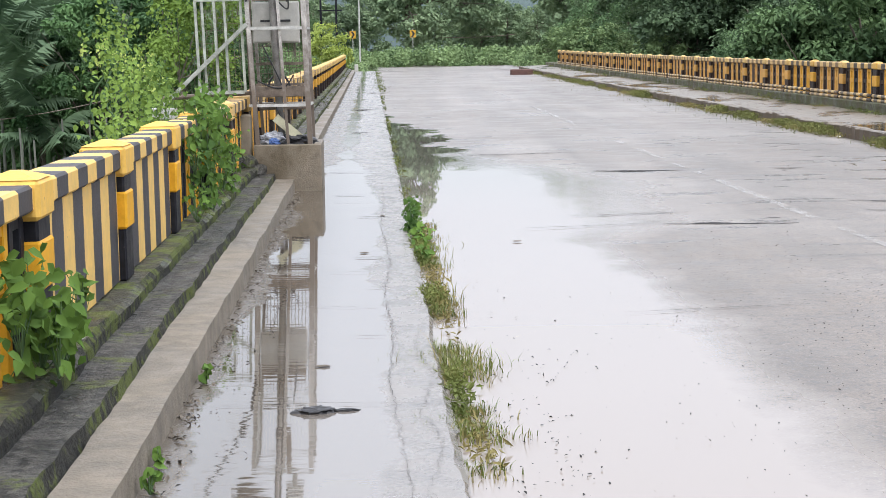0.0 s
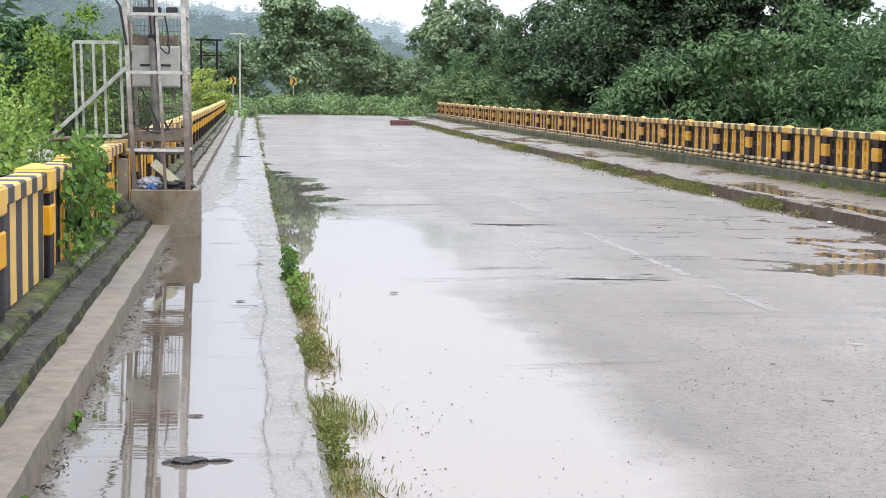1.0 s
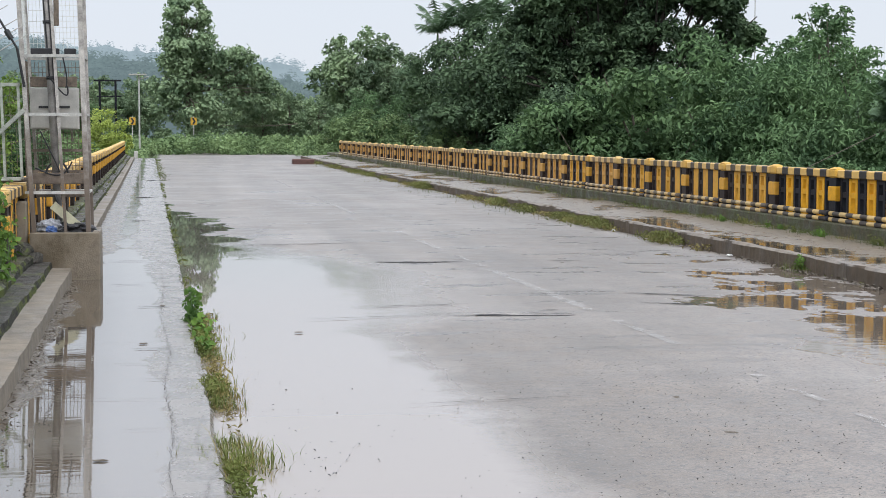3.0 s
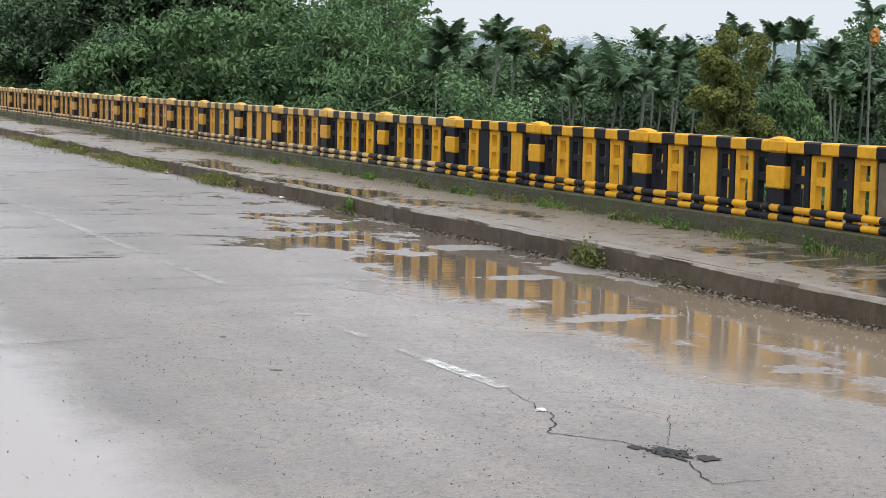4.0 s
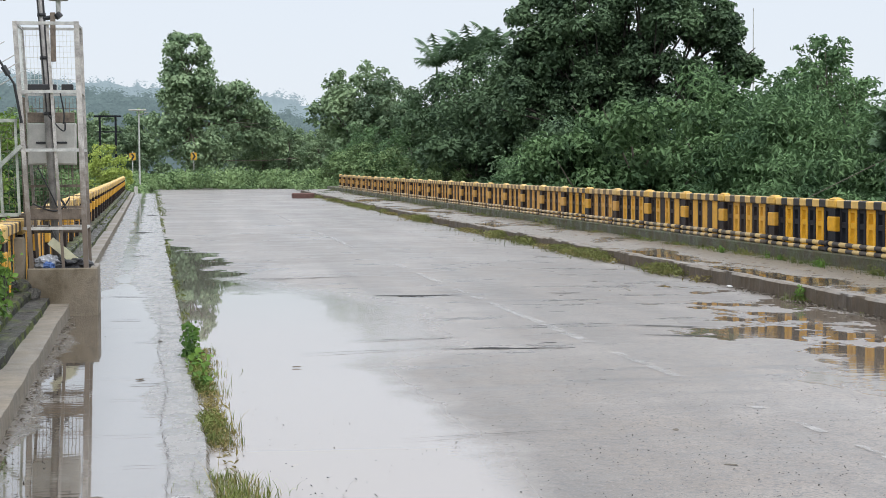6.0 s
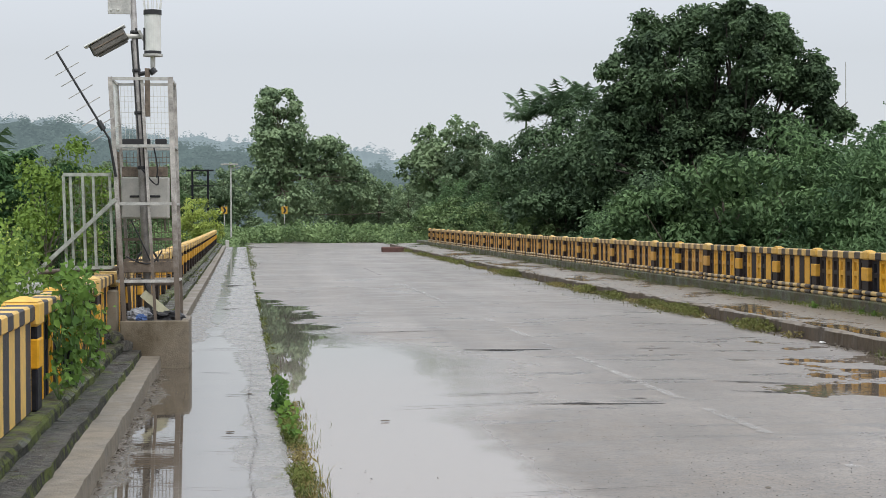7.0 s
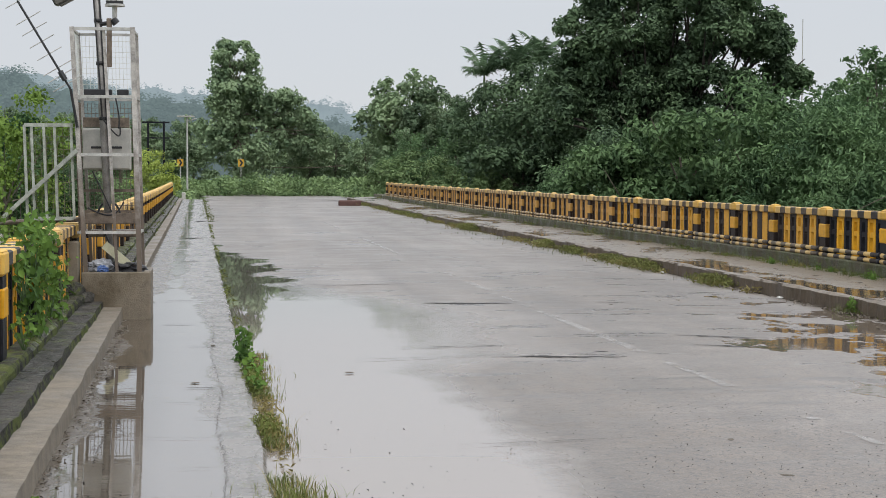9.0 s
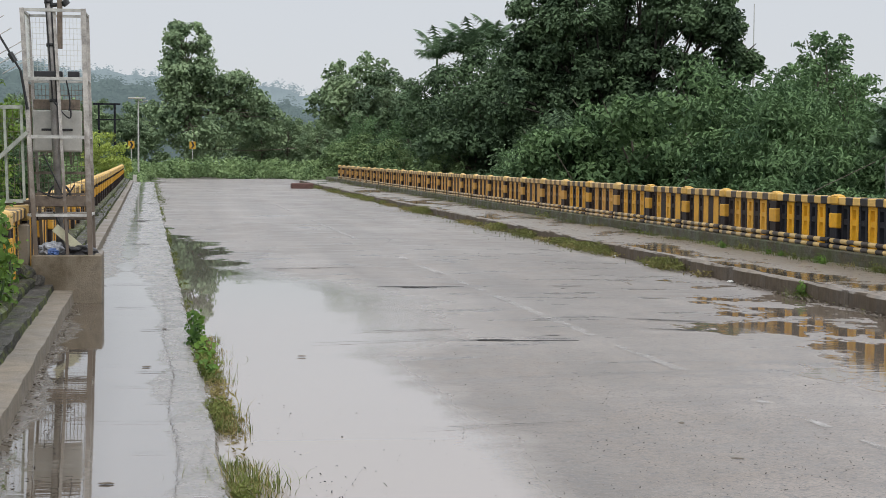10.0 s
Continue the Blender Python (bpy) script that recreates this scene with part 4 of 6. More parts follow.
def clumps(rng, blobs, per, leaf, flat=0.85, puffs=False):
    """Leaves on the upper skins of many overlapping sprays that fill each blob (x, y, z, rx, ry, rz)."""
    cs, ns, ss = [], [], []
    for (bx, by, bz, rx, ry, rz, count) in blobs:
        count = max(6, int(count * 0.85))
        d = rng.normal(size=(count, 3))
        d /= np.linalg.norm(d, axis=1)[:, None]
        rad = rng.uniform(0.2, 1.0, count) ** 0.5
        centre = np.array((bx, by, bz)) + d * rad[:, None] * np.array((rx, ry, rz))
        cr = (rx + ry + rz) / 3 * rng.uniform(0.15, 0.40, count)
        if puffs:
            cr = (rx + ry + rz) / 3 * rng.uniform(0.22, 0.42, count)
        for c, r in zip(centre, cr):
            k = int(per * rng.uniform(0.8, 1.6))
            e = rng.normal(size=(k, 3))
            e /= np.linalg.norm(e, axis=1)[:, None]
            low = (e[:, 2] < 0) & (rng.uniform(size=k) < 0.45)
            e[low, 2] *= -0.7
            cs.append(c + e * (r * (rng.uniform(0.8, 1.06, k) if puffs else rng.uniform(0.4, 1.3, k)))[:, None] * np.array((1.0, 1.0, flat)))
            ns.append(e * 0.8 + np.array((0, 0, 0.55)) + rng.normal(size=(k, 3)) * 0.42)
            ss.append(leaf * rng.uniform(0.6, 1.35, k))
    return np.concatenate(cs), np.concatenate(ns), np.concatenate(ss)


def trunk_mesh(base_z, paths, rng):
    bm = bmesh.new()
    for pts, r0, r1 in paths:
        for i, (p, q) in enumerate(zip(pts, pts[1:])):
            f, g = i / (len(pts) - 1), (i + 1) / (len(pts) - 1)
            rod(bm, p, q, r0 + (r1 - r0) * f, r0 + (r1 - r0) * g, 7)
    return bm


def tree(name, blobs, trunk_h, r, leafmat, per, leaf, seed, label, category="tree", aspect=0.55, woodmat=None, oval=False, droop=0.0, puffs=False):
    """A trunk with limbs that reach the crown's blobs; the origin is at the foot."""
    rng = np.random.default_rng(seed)
    e = thing(name, (0, 0, 0), label, category)
    top = Vector((rng.uniform(-0.3, 0.3), rng.uniform(-0.3, 0.3), trunk_h))
    paths = [([Vector((0, 0, -0.4)), Vector((top.x * 0.3, top.y * 0.5, trunk_h * 0.5)), top], r, r * 0.6)]
    for bx, by, bz, rx, ry, rz, count in blobs:
        c = Vector((bx, by, bz))
        start = top.lerp(Vector((0, 0, 0)), rng.uniform(0, 0.3))
        bend = start.lerp(c, 0.5) + Vector((*rng.uniform(-0.3, 0.3, 2), 0.3))
        paths.append(([start, bend, c], r * 0.45, r * 0.12))
        for _ in range(4):
            paths.append(([bend, c + Vector((rng.uniform(-rx, rx) * 0.8, rng.uniform(-ry, ry) * 0.8, rng.uniform(-0.3, 0.8) * rz))], r * 0.2, r * 0.05))
    if category == "bamboo":
        tagged(part("culms", trunk_mesh(0, paths, rng), woodmat or WOOD, e), kind="stuff")
    else:
        part("trunk", trunk_mesh(0, paths, rng), woodmat or WOOD, e)
    me = leaf_mesh("crown", *clumps(rng, blobs, per, leaf, puffs=puffs), aspect=aspect, seed=seed, oval=oval, droop=droop)
    me.materials.append(leafmat)
    o = new("crown", me)
    o.parent = e
    return e


def palm(height, seed, label, fronds=16, length=1.3):
    """A slender ringed trunk under a tuft of arching feather fronds."""
    rng = np.random.default_rng(seed)
    e = thing("areca_palm", (0, 0, 0), label, "palm", "areca palms beside the bridge")
    lean = Vector((rng.uniform(-0.5, 0.5), rng.uniform(-0.5, 0.5), 0))
    pts = [Vector((0, 0, -0.3)) + lean * (i / 6) ** 2 + Vector((0, 0, height * i / 6)) for i in range(7)]
    part("trunk", trunk_mesh(0, [(pts, 0.05, 0.04)], rng), PALE_TRUNK, e)
    top = pts[-1]
    if seed == 33:
        bm = bmesh.new()
        q = bmesh.ops.create_icosphere(bm, subdivisions=3, radius=0.2, matrix=Matrix.Translation(top + Vector((0.12, -0.1, -0.25))) @ Matrix.Diagonal((0.8, 0.8, 1.5, 1)))
        for v in q["verts"]:
            v.co += Vector((1, 1, 1.3)) * 0.07 * noise.noise(v.co * 14)
        part("fruit", bm, FRUIT, e, "yellow-brown hanging fruit")
    part("crown_shaft", rod(bmesh.new(), top - Vector((0, 0, 0.05)), top + Vector((0, 0, 0.55)), 0.085, 0.05, 8), LEAF_MID, e, "green crown shaft")
    for k in range(fronds):
        bm = bmesh.new()
        a = k * 2.4 + rng.uniform(-0.3, 0.3)
        up = rng.uniform(0.0, 2.2)
        out = Vector((math.cos(a), math.sin(a), 0))
        side = Vector((-math.sin(a), math.cos(a), 0))
        p0 = top + Vector((0, 0, 0.5))
        prev = p0
        L = length * rng.uniform(0.8, 1.15)
        n = 24
        for i in range(1, n + 1):
            f = i / n
            p = p0 + out * (L * f * (0.95 - 0.22 * up * (1 - 0.5 * f))) + Vector((0, 0, L * (0.9 * up * f - (0.15 + 0.36 * up) * f * f)))
            d = (p - prev).normalized()
            w = 0.018 * (1.1 - f)
            bm.faces.new([bm.verts.new(q) for q in (prev - side * w, prev + side * w, p + side * w, p - side * w)])
            ll = L * 0.36 * math.sin(math.pi * min(1, 0.12 + 0.9 * f)) + 0.05
            for s_ in (-1, 1):
                tip = p + side * s_ * ll * 0.8 + d * ll * 0.45 + Vector((0, 0, -ll * rng.uniform(0.3, 0.9)))
                bm.faces.new([bm.verts.new(q) for q in (p - d * 0.05, p + d * 0.05, tip)])
            prev = p
        part("frond", bm, LEAF_PALM, e)
    return e


def put(src, x, y, s=1.0, turn=0.0, z=None, sz=None):
    m = pose(x, y, land(x, y) if z is None else z, 0, 0, turn) @ Matrix.Diagonal((s, s, sz or s, 1))
    return copy_thing(src, m)


def polar(az, dist):
    return dist * math.sin(radians(az)), dist * math.cos(radians(az))


def drop(*sources):
    for top in sources:
        for o in (top, *list(top.children_recursive)):
            bpy.data.objects.remove(o)


# the great dark tree behind the far parapet
x, y = polar(14.82, 92)
g = land(x, y)
LOBES = ((-3.4, 17.3, 1.9), (-1.2, 17.8, 1.8), (1.2, 17.9, 1.8), (3.0, 17.2, 1.8), (-5.0, 15.3, 1.9), (-2.6, 15.4, 2.2), (0.0, 15.6, 2.2), (2.2, 15.6, 1.8), (4.6, 15.3, 1.6), (-5.6, 13.0, 2.0), (-3.4, 12.8, 2.2), (-1.0, 13.0, 2.2), (1.2, 12.9, 1.8), (3.6, 12.2, 1.2), (5.7, 13.2, 1.4), (-5.4, 10.9, 1.9), (-3.0, 10.4, 2.2), (-0.6, 10.6, 2.2), (1.6, 10.6, 1.7), (4.6, 10.9, 1.4), (-4.2, 8.3, 2.0), (-1.6, 8.2, 2.2), (1.0, 8.2, 2.0), (3.2, 8.6, 1.6))
big = tree("great_tree", [(bx, 1.6 * math.sin(k * 2.4), bz, r_, r_ * 1.2, r_ * 0.82, 36) for k, (bx, bz, r_) in enumerate(LOBES)], 9.0, 0.5, LEAF_DARK, 165, 0.27, 11, "huge dark green broadleaf tree with gaps in its crown", woodmat=DARKBARK)
big.matrix_basis = pose(x, y, g, 0, 0, -14.8)

# repeated trees
T_ROUND = tree("broadleaf_tree", [(0, 0, 6.6, 2.6, 2.6, 2.0, 36), (-1.8, 0.4, 5.2, 1.9, 1.9, 1.7, 22), (1.8, -0.3, 5.0, 2.0, 1.9, 1.7, 22), (0.2, 0, 3.6, 2.4, 2.2, 1.4, 22)], 3.6, 0.22, LEAF_MID, 140, 0.21, 21, "leafy green broadleaf tree on the bank")
T_DARK = tree("broadleaf_tree", [(0, 0, 6.8, 2.4, 2.4, 2.2, 36), (-1.9, 0.4, 5.0, 1.8, 1.9, 1.8, 24), (1.7, -0.3, 5.4, 1.9, 1.9, 1.8, 24), (0.2, 0, 3.2, 2.5, 2.2, 1.6, 26)], 3.6, 0.22, LEAF_DARK, 140, 0.21, 22, "dark green broadleaf tree in the wood")
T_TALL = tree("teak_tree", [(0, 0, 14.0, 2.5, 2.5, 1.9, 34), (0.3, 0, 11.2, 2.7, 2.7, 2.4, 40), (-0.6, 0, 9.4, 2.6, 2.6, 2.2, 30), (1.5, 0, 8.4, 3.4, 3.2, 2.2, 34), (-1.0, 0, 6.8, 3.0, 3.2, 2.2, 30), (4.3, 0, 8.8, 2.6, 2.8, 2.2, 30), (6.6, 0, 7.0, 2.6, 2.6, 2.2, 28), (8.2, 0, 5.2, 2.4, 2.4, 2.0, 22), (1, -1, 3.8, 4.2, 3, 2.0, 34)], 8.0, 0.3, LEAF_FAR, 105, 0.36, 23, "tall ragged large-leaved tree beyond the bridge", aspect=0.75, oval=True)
T_LIMEBUSH = tree("shrub", [(0, 0, 1.9, 1.3, 1.3, 1.3, 26), (1.0, 0.3, 1.2, 1.0, 1.1, 0.9, 14), (-0.9, -0.3, 1.3, 1.0, 1.1, 1.0, 14)], 0.9, 0.06, LEAF_LIMEHAZE, 90, 0.16, 38, "bright lime-green shrub beside the parapet", "shrub")
T_ENDBUSH = tree("shrub", [(0, 0, 1.9, 1.3, 1.3, 1.3, 26), (1.0, 0.3, 1.2, 1.0, 1.1, 0.9, 14), (-0.9, -0.3, 1.3, 1.0, 1.1, 1.0, 14)], 0.9, 0.06, LEAF_SCRUB, 90, 0.16, 43, "fresh green shrub at the parapet's far end", "shrub")
T_LAYER = tree("layered_shrub", [(1.5 * math.sin(k * 2.4) * (1.1 - k / 40), 0.9 * math.cos(k * 1.7), 3.3 + 0.21 * k, 0.85, 0.7, 0.22, 16) for k in range(26)], 4.2, 0.07, LEAF_LAYER, 85, 0.13, 44, "green shrub with leaves in flat layered sprays", "shrub", aspect=0.4)
T_OLIVE = tree("flowering_tree", [(0.1, 0, 8.1, 1.1, 1.1, 0.9, 18), (-0.6, 0, 7.0, 1.1, 1.1, 0.9, 18), (0.8, 0.2, 7.0, 1.0, 1.0, 0.9, 16), (0.0, -0.4, 5.9, 1.3, 1.2, 1.0, 20), (-1.2, 0, 5.2, 1.1, 1.1, 0.9, 18), (1.0, 0, 5.4, 1.1, 1.1, 0.9, 16), (-0.4, -0.3, 4.2, 1.3, 1.2, 0.9, 18), (0.9, 0.2, 3.9, 1.1, 1.1, 0.9, 14)], 3.6, 0.2, LEAF_OLIVE, 330, 0.115, 24, "tree with dense puffs of olive and yellowish foliage", puffs=True)
T_PUFF = tree("broadleaf_tree", [(0.1, 0, 6.4, 1.5, 1.5, 1.2, 24), (-1.3, 0.3, 5.2, 1.4, 1.4, 1.1, 20), (1.4, -0.2, 5.0, 1.4, 1.4, 1.1, 20), (-0.4, -0.7, 3.9, 1.6, 1.4, 1.1, 22), (1.2, -0.5, 3.2, 1.4, 1.3, 1.0, 18), (-1.7, -0.2, 3.2, 1.3, 1.3, 1.0, 18), (0, -0.8, 2.0, 1.8, 1.4, 1.0, 20)], 3.0, 0.16, LEAF_MID, 150, 0.20, 39, "light green bushy tree with leaves in dense puffs", puffs=True)
T_SHRUB = tree("shrub", [(0, 0, 1.6, 1.7, 1.7, 1.3, 26), (1.3, 0.4, 1.1, 1.2, 1.2, 0.9, 14), (-1.2, -0.3, 1.2, 1.2, 1.2, 1.0, 14)], 0.9, 0.07, LEAF_MID, 75, 0.22, 25, "dense green shrub on the bank", "shrub")
T_LIGHT = tree("shrub", [(0, 0, 1.9, 1.5, 1.5, 1.5, 24), (1.1, 0.4, 1.2, 1.1, 1.2, 0.9, 12), (-1.0, -0.3, 1.4, 1.1, 1.2, 1.0, 12)], 0.9, 0.06, LEAF_BAMBOO, 170, 0.11, 26, "fresh light green shrub on the bank", "shrub")
T_BAMBOO = tree("bamboo_clump", [(0, 0, 5.6, 2.4, 2.4, 2.4, 46), (-1.8, 0, 4.0, 1.8, 2, 2.4, 32), (1.8, 0, 4.2, 1.8, 2, 2.2, 32), (0, -0.6, 2.0, 2.6, 2.4, 1.8, 36)], 1.2, 0.1, LEAF_BAMBOO, 240, 0.21, 27, "feathery clump of green bamboo", "bamboo", aspect=0.34, droop=0.45)
T_FEATHER = tree("sparse_tree", [(bx, by, bz, 1.5, 1.4, 0.55, 26) for bx, by, bz in ((0, 0, 12.4), (1.1, 0.4, 11.7), (2.3, 0, 10.9), (-1.1, 0, 11.3), (-2.2, 0.4, 10.2), (0.5, -0.5, 10.5), (1.8, 0, 9.5), (-0.9, 0, 9.2), (3.1, 0, 9.7), (0.3, 0.5, 8.2), (2.6, -0.4, 8.3), (-2.4, 0, 8.4))], 9.0, 0.18, LEAF_BAMBOO, 22, 0.24, 28, "open-crowned feathery green tree")
T_HUNG = tree("creeper_hung_tree", [(0, 0, 6.4, 1.7, 1.7, 1.6, 26), (-1.7, 0.3, 5.0, 1.6, 1.6, 1.5, 24), (1.6, -0.3, 4.6, 1.6, 1.7, 1.6, 24), (0.2, -0.6, 3.2, 1.9, 1.7, 1.5, 24), (-1.2, -0.4, 2.6, 1.4, 1.4, 1.3, 16)], 3.4, 0.2, LEAF_MID, 190, 0.21, 37, "green tree hung with large-leaved creepers", aspect=0.5, droop=0.35)
T_HAZE = tree("broadleaf_tree", [(0, 0, 6.6, 2.6, 2.6, 2.0, 36), (-1.8, 0.4, 5.2, 1.9, 1.9, 1.7, 22), (1.8, -0.3, 5.0, 2.0, 1.9, 1.7, 22), (0.2, 0, 3.6, 2.4, 2.2, 1.4, 22), (0, 0, 1.8, 2.8, 2.4, 1.4, 22)], 3.6, 0.22, LEAF_FAR, 70, 0.36, 30, "broadleaf tree beyond the bridge, paled by haze in its green")
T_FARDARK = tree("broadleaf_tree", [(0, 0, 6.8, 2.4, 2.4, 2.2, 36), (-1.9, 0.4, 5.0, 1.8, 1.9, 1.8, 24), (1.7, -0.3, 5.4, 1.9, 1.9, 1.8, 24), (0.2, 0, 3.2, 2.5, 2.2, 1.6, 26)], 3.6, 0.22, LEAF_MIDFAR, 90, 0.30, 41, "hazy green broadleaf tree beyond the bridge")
T_BANK = tree("bank_tree", [(0, 0, 6.6, 2.4, 2.4, 2.2, 40), (-1.9, 0.4, 5.0, 1.8, 1.9, 1.8, 28), (1.7, -0.3, 5.4, 1.9, 1.9, 1.8, 28), (0.2, 0, 3.4, 2.3, 2.2, 1.3, 26)], 3.6, 0.16, LEAF_BANK, 190, 0.155, 35, "fine-leaved tree on the near bank, thicket shade in its green", aspect=0.4)
T_VINE = tree("leafy_bush", [(0, 0, 4.2, 0.8, 0.9, 0.9, 18), (-0.5, 0, 3.0, 0.9, 0.9, 1.0, 20), (0.5, 0, 2.2, 0.8, 0.9, 1.0, 16), (-0.2, 0, 1.0, 1.0, 0.9, 1.0, 16)], 2.0, 0.05, LEAF_LIME, 170, 0.062, 29, "tall bush with bright yellow-green leaves", "bush", aspect=0.7, oval=True)
P = [palm(9.0, 31, "slender areca palm with drooping fronds", 20, 0.88), palm(8.2, 32, "slender areca palm with dark fronds", 17, 0.80), palm(9.6, 33, "tall areca palm with a small crown and hanging fruit", 10, 0.72), palm(7.0, 34, "young areca palm with long fronds", 16, 1.5), palm(9.0, 36, "stout palm with a broad dark crown", 18, 1.9)]
PALM_TOP = (9.9, 9.1, 10.4, 8.1, 10.2)
rnd = random.Random(5)

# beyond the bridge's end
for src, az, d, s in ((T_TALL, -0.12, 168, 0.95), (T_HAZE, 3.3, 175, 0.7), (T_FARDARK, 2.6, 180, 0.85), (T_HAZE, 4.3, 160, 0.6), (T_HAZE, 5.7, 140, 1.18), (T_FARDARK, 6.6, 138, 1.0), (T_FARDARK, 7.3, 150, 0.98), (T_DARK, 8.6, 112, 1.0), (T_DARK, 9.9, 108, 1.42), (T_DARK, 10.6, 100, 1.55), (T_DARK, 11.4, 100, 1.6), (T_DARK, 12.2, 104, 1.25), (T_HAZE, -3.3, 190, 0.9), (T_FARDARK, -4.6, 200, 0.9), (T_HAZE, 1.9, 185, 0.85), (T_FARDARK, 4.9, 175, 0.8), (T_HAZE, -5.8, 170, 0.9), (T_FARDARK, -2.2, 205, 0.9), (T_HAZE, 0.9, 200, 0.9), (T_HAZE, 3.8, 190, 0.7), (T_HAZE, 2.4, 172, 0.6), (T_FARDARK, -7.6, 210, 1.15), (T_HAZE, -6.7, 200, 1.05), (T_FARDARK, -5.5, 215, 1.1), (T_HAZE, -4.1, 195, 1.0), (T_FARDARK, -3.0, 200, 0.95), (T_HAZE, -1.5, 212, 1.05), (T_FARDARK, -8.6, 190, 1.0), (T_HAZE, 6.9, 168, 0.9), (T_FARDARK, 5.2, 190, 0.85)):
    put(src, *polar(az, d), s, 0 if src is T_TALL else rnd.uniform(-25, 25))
# green bushes beside the far parapet's end
for az, d, k, turn in ((5.0, 116, 0.42, 20), (5.7, 112, 0.5, 80), (6.5, 110, 0.52, 140), (7.3, 108, 0.48, 200), (8.1, 104, 0.44, 260), (8.9, 100, 0.38, 320)):
    put(T_ENDBUSH, *polar(az, d), k * 2.7, turn, z=0.1 - 0.25 * (112 - d) * (d < 112), sz=k * 2.4)
# behind the far parapet, along the bank
for src, az, d, s in ((T_DARK, 12.3, 84, 1.15), (T_DARK, 17.4, 88, 1.0), (T_DARK, 15.2, 96, 1.3), (T_DARK, 13.4, 98, 1.3), (T_DARK, 19.2, 98, 1.1),
                      (T_BAMBOO, 19.6, 66, 1.30), (T_BAMBOO, 20.9, 62, 1.28), (T_BAMBOO, 22.4, 62, 1.05), (T_HUNG, 17.7, 66, 1.2), (T_HUNG, 16.3, 68, 1.32), (T_HUNG, 14.9, 66, 1.36), (T_BAMBOO, 18.6, 74, 1.45), (T_BAMBOO, 19.3, 82, 1.4), (T_DARK, 13.2, 78, 1.1), (T_ROUND, 19.9, 78, 1.0), (T_FEATHER, 21.3, 88, 1.10), (T_FEATHER, 20.2, 84, 0.95), (T_FEATHER, 22.4, 82, 0.92), (T_HUNG, 13.6, 64, 0.9), (T_DARK, 12.4, 76, 0.95),
                      (T_DARK, 22.6, 72, 1.05), (T_DARK, 24.0, 80, 1.1), (T_DARK, 23.2, 66, 1.02), (T_DARK, 24.8, 68, 1.05), (T_DARK, 26.9, 66, 1.0), (T_DARK, 28.5, 72, 1.02), (T_DARK, 30.4, 72, 1.05), (T_DARK, 32.0, 74, 1.08), (T_DARK, 36.5, 70, 1.1), (T_DARK, 38.0, 72, 1.1), (T_DARK, 39.5, 70, 1.1)):
    put(src, *polar(az, d), s, rnd.uniform(0, 360))
put(T_OLIVE, *polar(33.2, 54), 1.0, 40, sz=1.06)
put(T_LIGHT, *polar(24.5, 50), 1.5, 30, z=-3.0)
put(T_LIGHT, *polar(25.7, 50), 1.35, 190, z=-3.1)
put(T_PUFF, *polar(35.1, 58), 0.72, 10, sz=1.05)
put(T_PUFF, *polar(42.7, 46), 0.95, 70, sz=1.15)
put(T_PUFF, *polar(44.2, 42), 0.95, 170)
put(T_PUFF, *polar(26.0, 60), 0.78, 120)
put(T_OLIVE, *polar(26.8, 92), 1.15, 200, sz=1.22)
# the belt farther to the right
for src, az, d, s in ((T_DARK, 25.8, 70, 0.95), (T_DARK, 27.4, 74, 0.95), (T_DARK, 29.3, 84, 1.0), (T_ROUND, 35.6, 68, 0.95), (T_DARK, 36.5, 74, 1.0), (T_DARK, 38.4, 70, 1.0), (T_DARK, 40.0, 66, 1.0), (T_ROUND, 41.5, 72, 1.1), (T_FEATHER, 37.6, 90, 0.9), (T_FEATHER, 42.4, 84, 0.85), (T_DARK, 31.2, 90, 1.0), (T_DARK, 43.5, 70, 1.1), (T_DARK, 46, 66, 1.1), (T_DARK, 49, 64, 1.1), *[((T_DARK, T_ROUND)[k % 2], 22.5 + 1.0 * k, 90 + 3 * (k % 3), 0.99 + 0.05 * (k % 4)) for k in range(23)]):
    put(src, *polar(az, d), s, rnd.uniform(0, 360))
# palms: bearing, height of the crown in degrees, distance, kind
PALMS = [(8.45, 4.05, 112, 4), (9.05, 4.2, 113, 4), (9.6, 4.3, 112, 4), (10.2, 4.45, 113, 4), (7.4, 2.3, 120, 4), (23.2, 1.9, 60, 0), (23.7, 2.1, 62, 1), (24.2, 2.2, 60, 0), (24.9, 2.25, 58, 0), (25.5, 1.8, 62, 0), (24.5, 1.3, 58, 1), (23.4, 1.2, 58, 0), (22.8, 1.3, 64, 1), (25.1, 1.1, 60, 1), (26.2, 0.9, 62, 0),
         (28.2, 1.4, 62, 0), (28.9, 1.2, 60, 3), (30.0, 2.05, 64, 0), (30.5, 1.4, 62, 1), (31.2, 1.65, 64, 0), (31.8, 1.75, 66, 1), (33.0, 2.5, 72, 1), (34.4, 2.35, 70, 0), (35.4, 2.45, 66, 0), (36.1, 1.3, 66, 1), (36.7, 1.75, 64, 0), (37.75, 3.25, 60, 2), (38.3, 1.9, 62, 0), (38.7, 2.5, 68, 1), (39.8, 2.4, 70, 0), (40.35, 3.0, 72, 2), (41.65, 2.25, 66, 0), (43.0, 1.7, 58, 3)]
PALMS += [(27.5 + 0.62 * k + rnd.uniform(-0.3, 0.3), rnd.uniform(0.2, 1.2), rnd.uniform(58, 70), rnd.choice((0, 0, 1, 1))) for k in range(34)]
for az, el, d, k in PALMS:
    x, y = polar(az, d)
    put(P[k], x, y, (1.7 + d * math.tan(radians(el)) - land(x, y)) / PALM_TOP[k], rnd.uniform(0, 360))
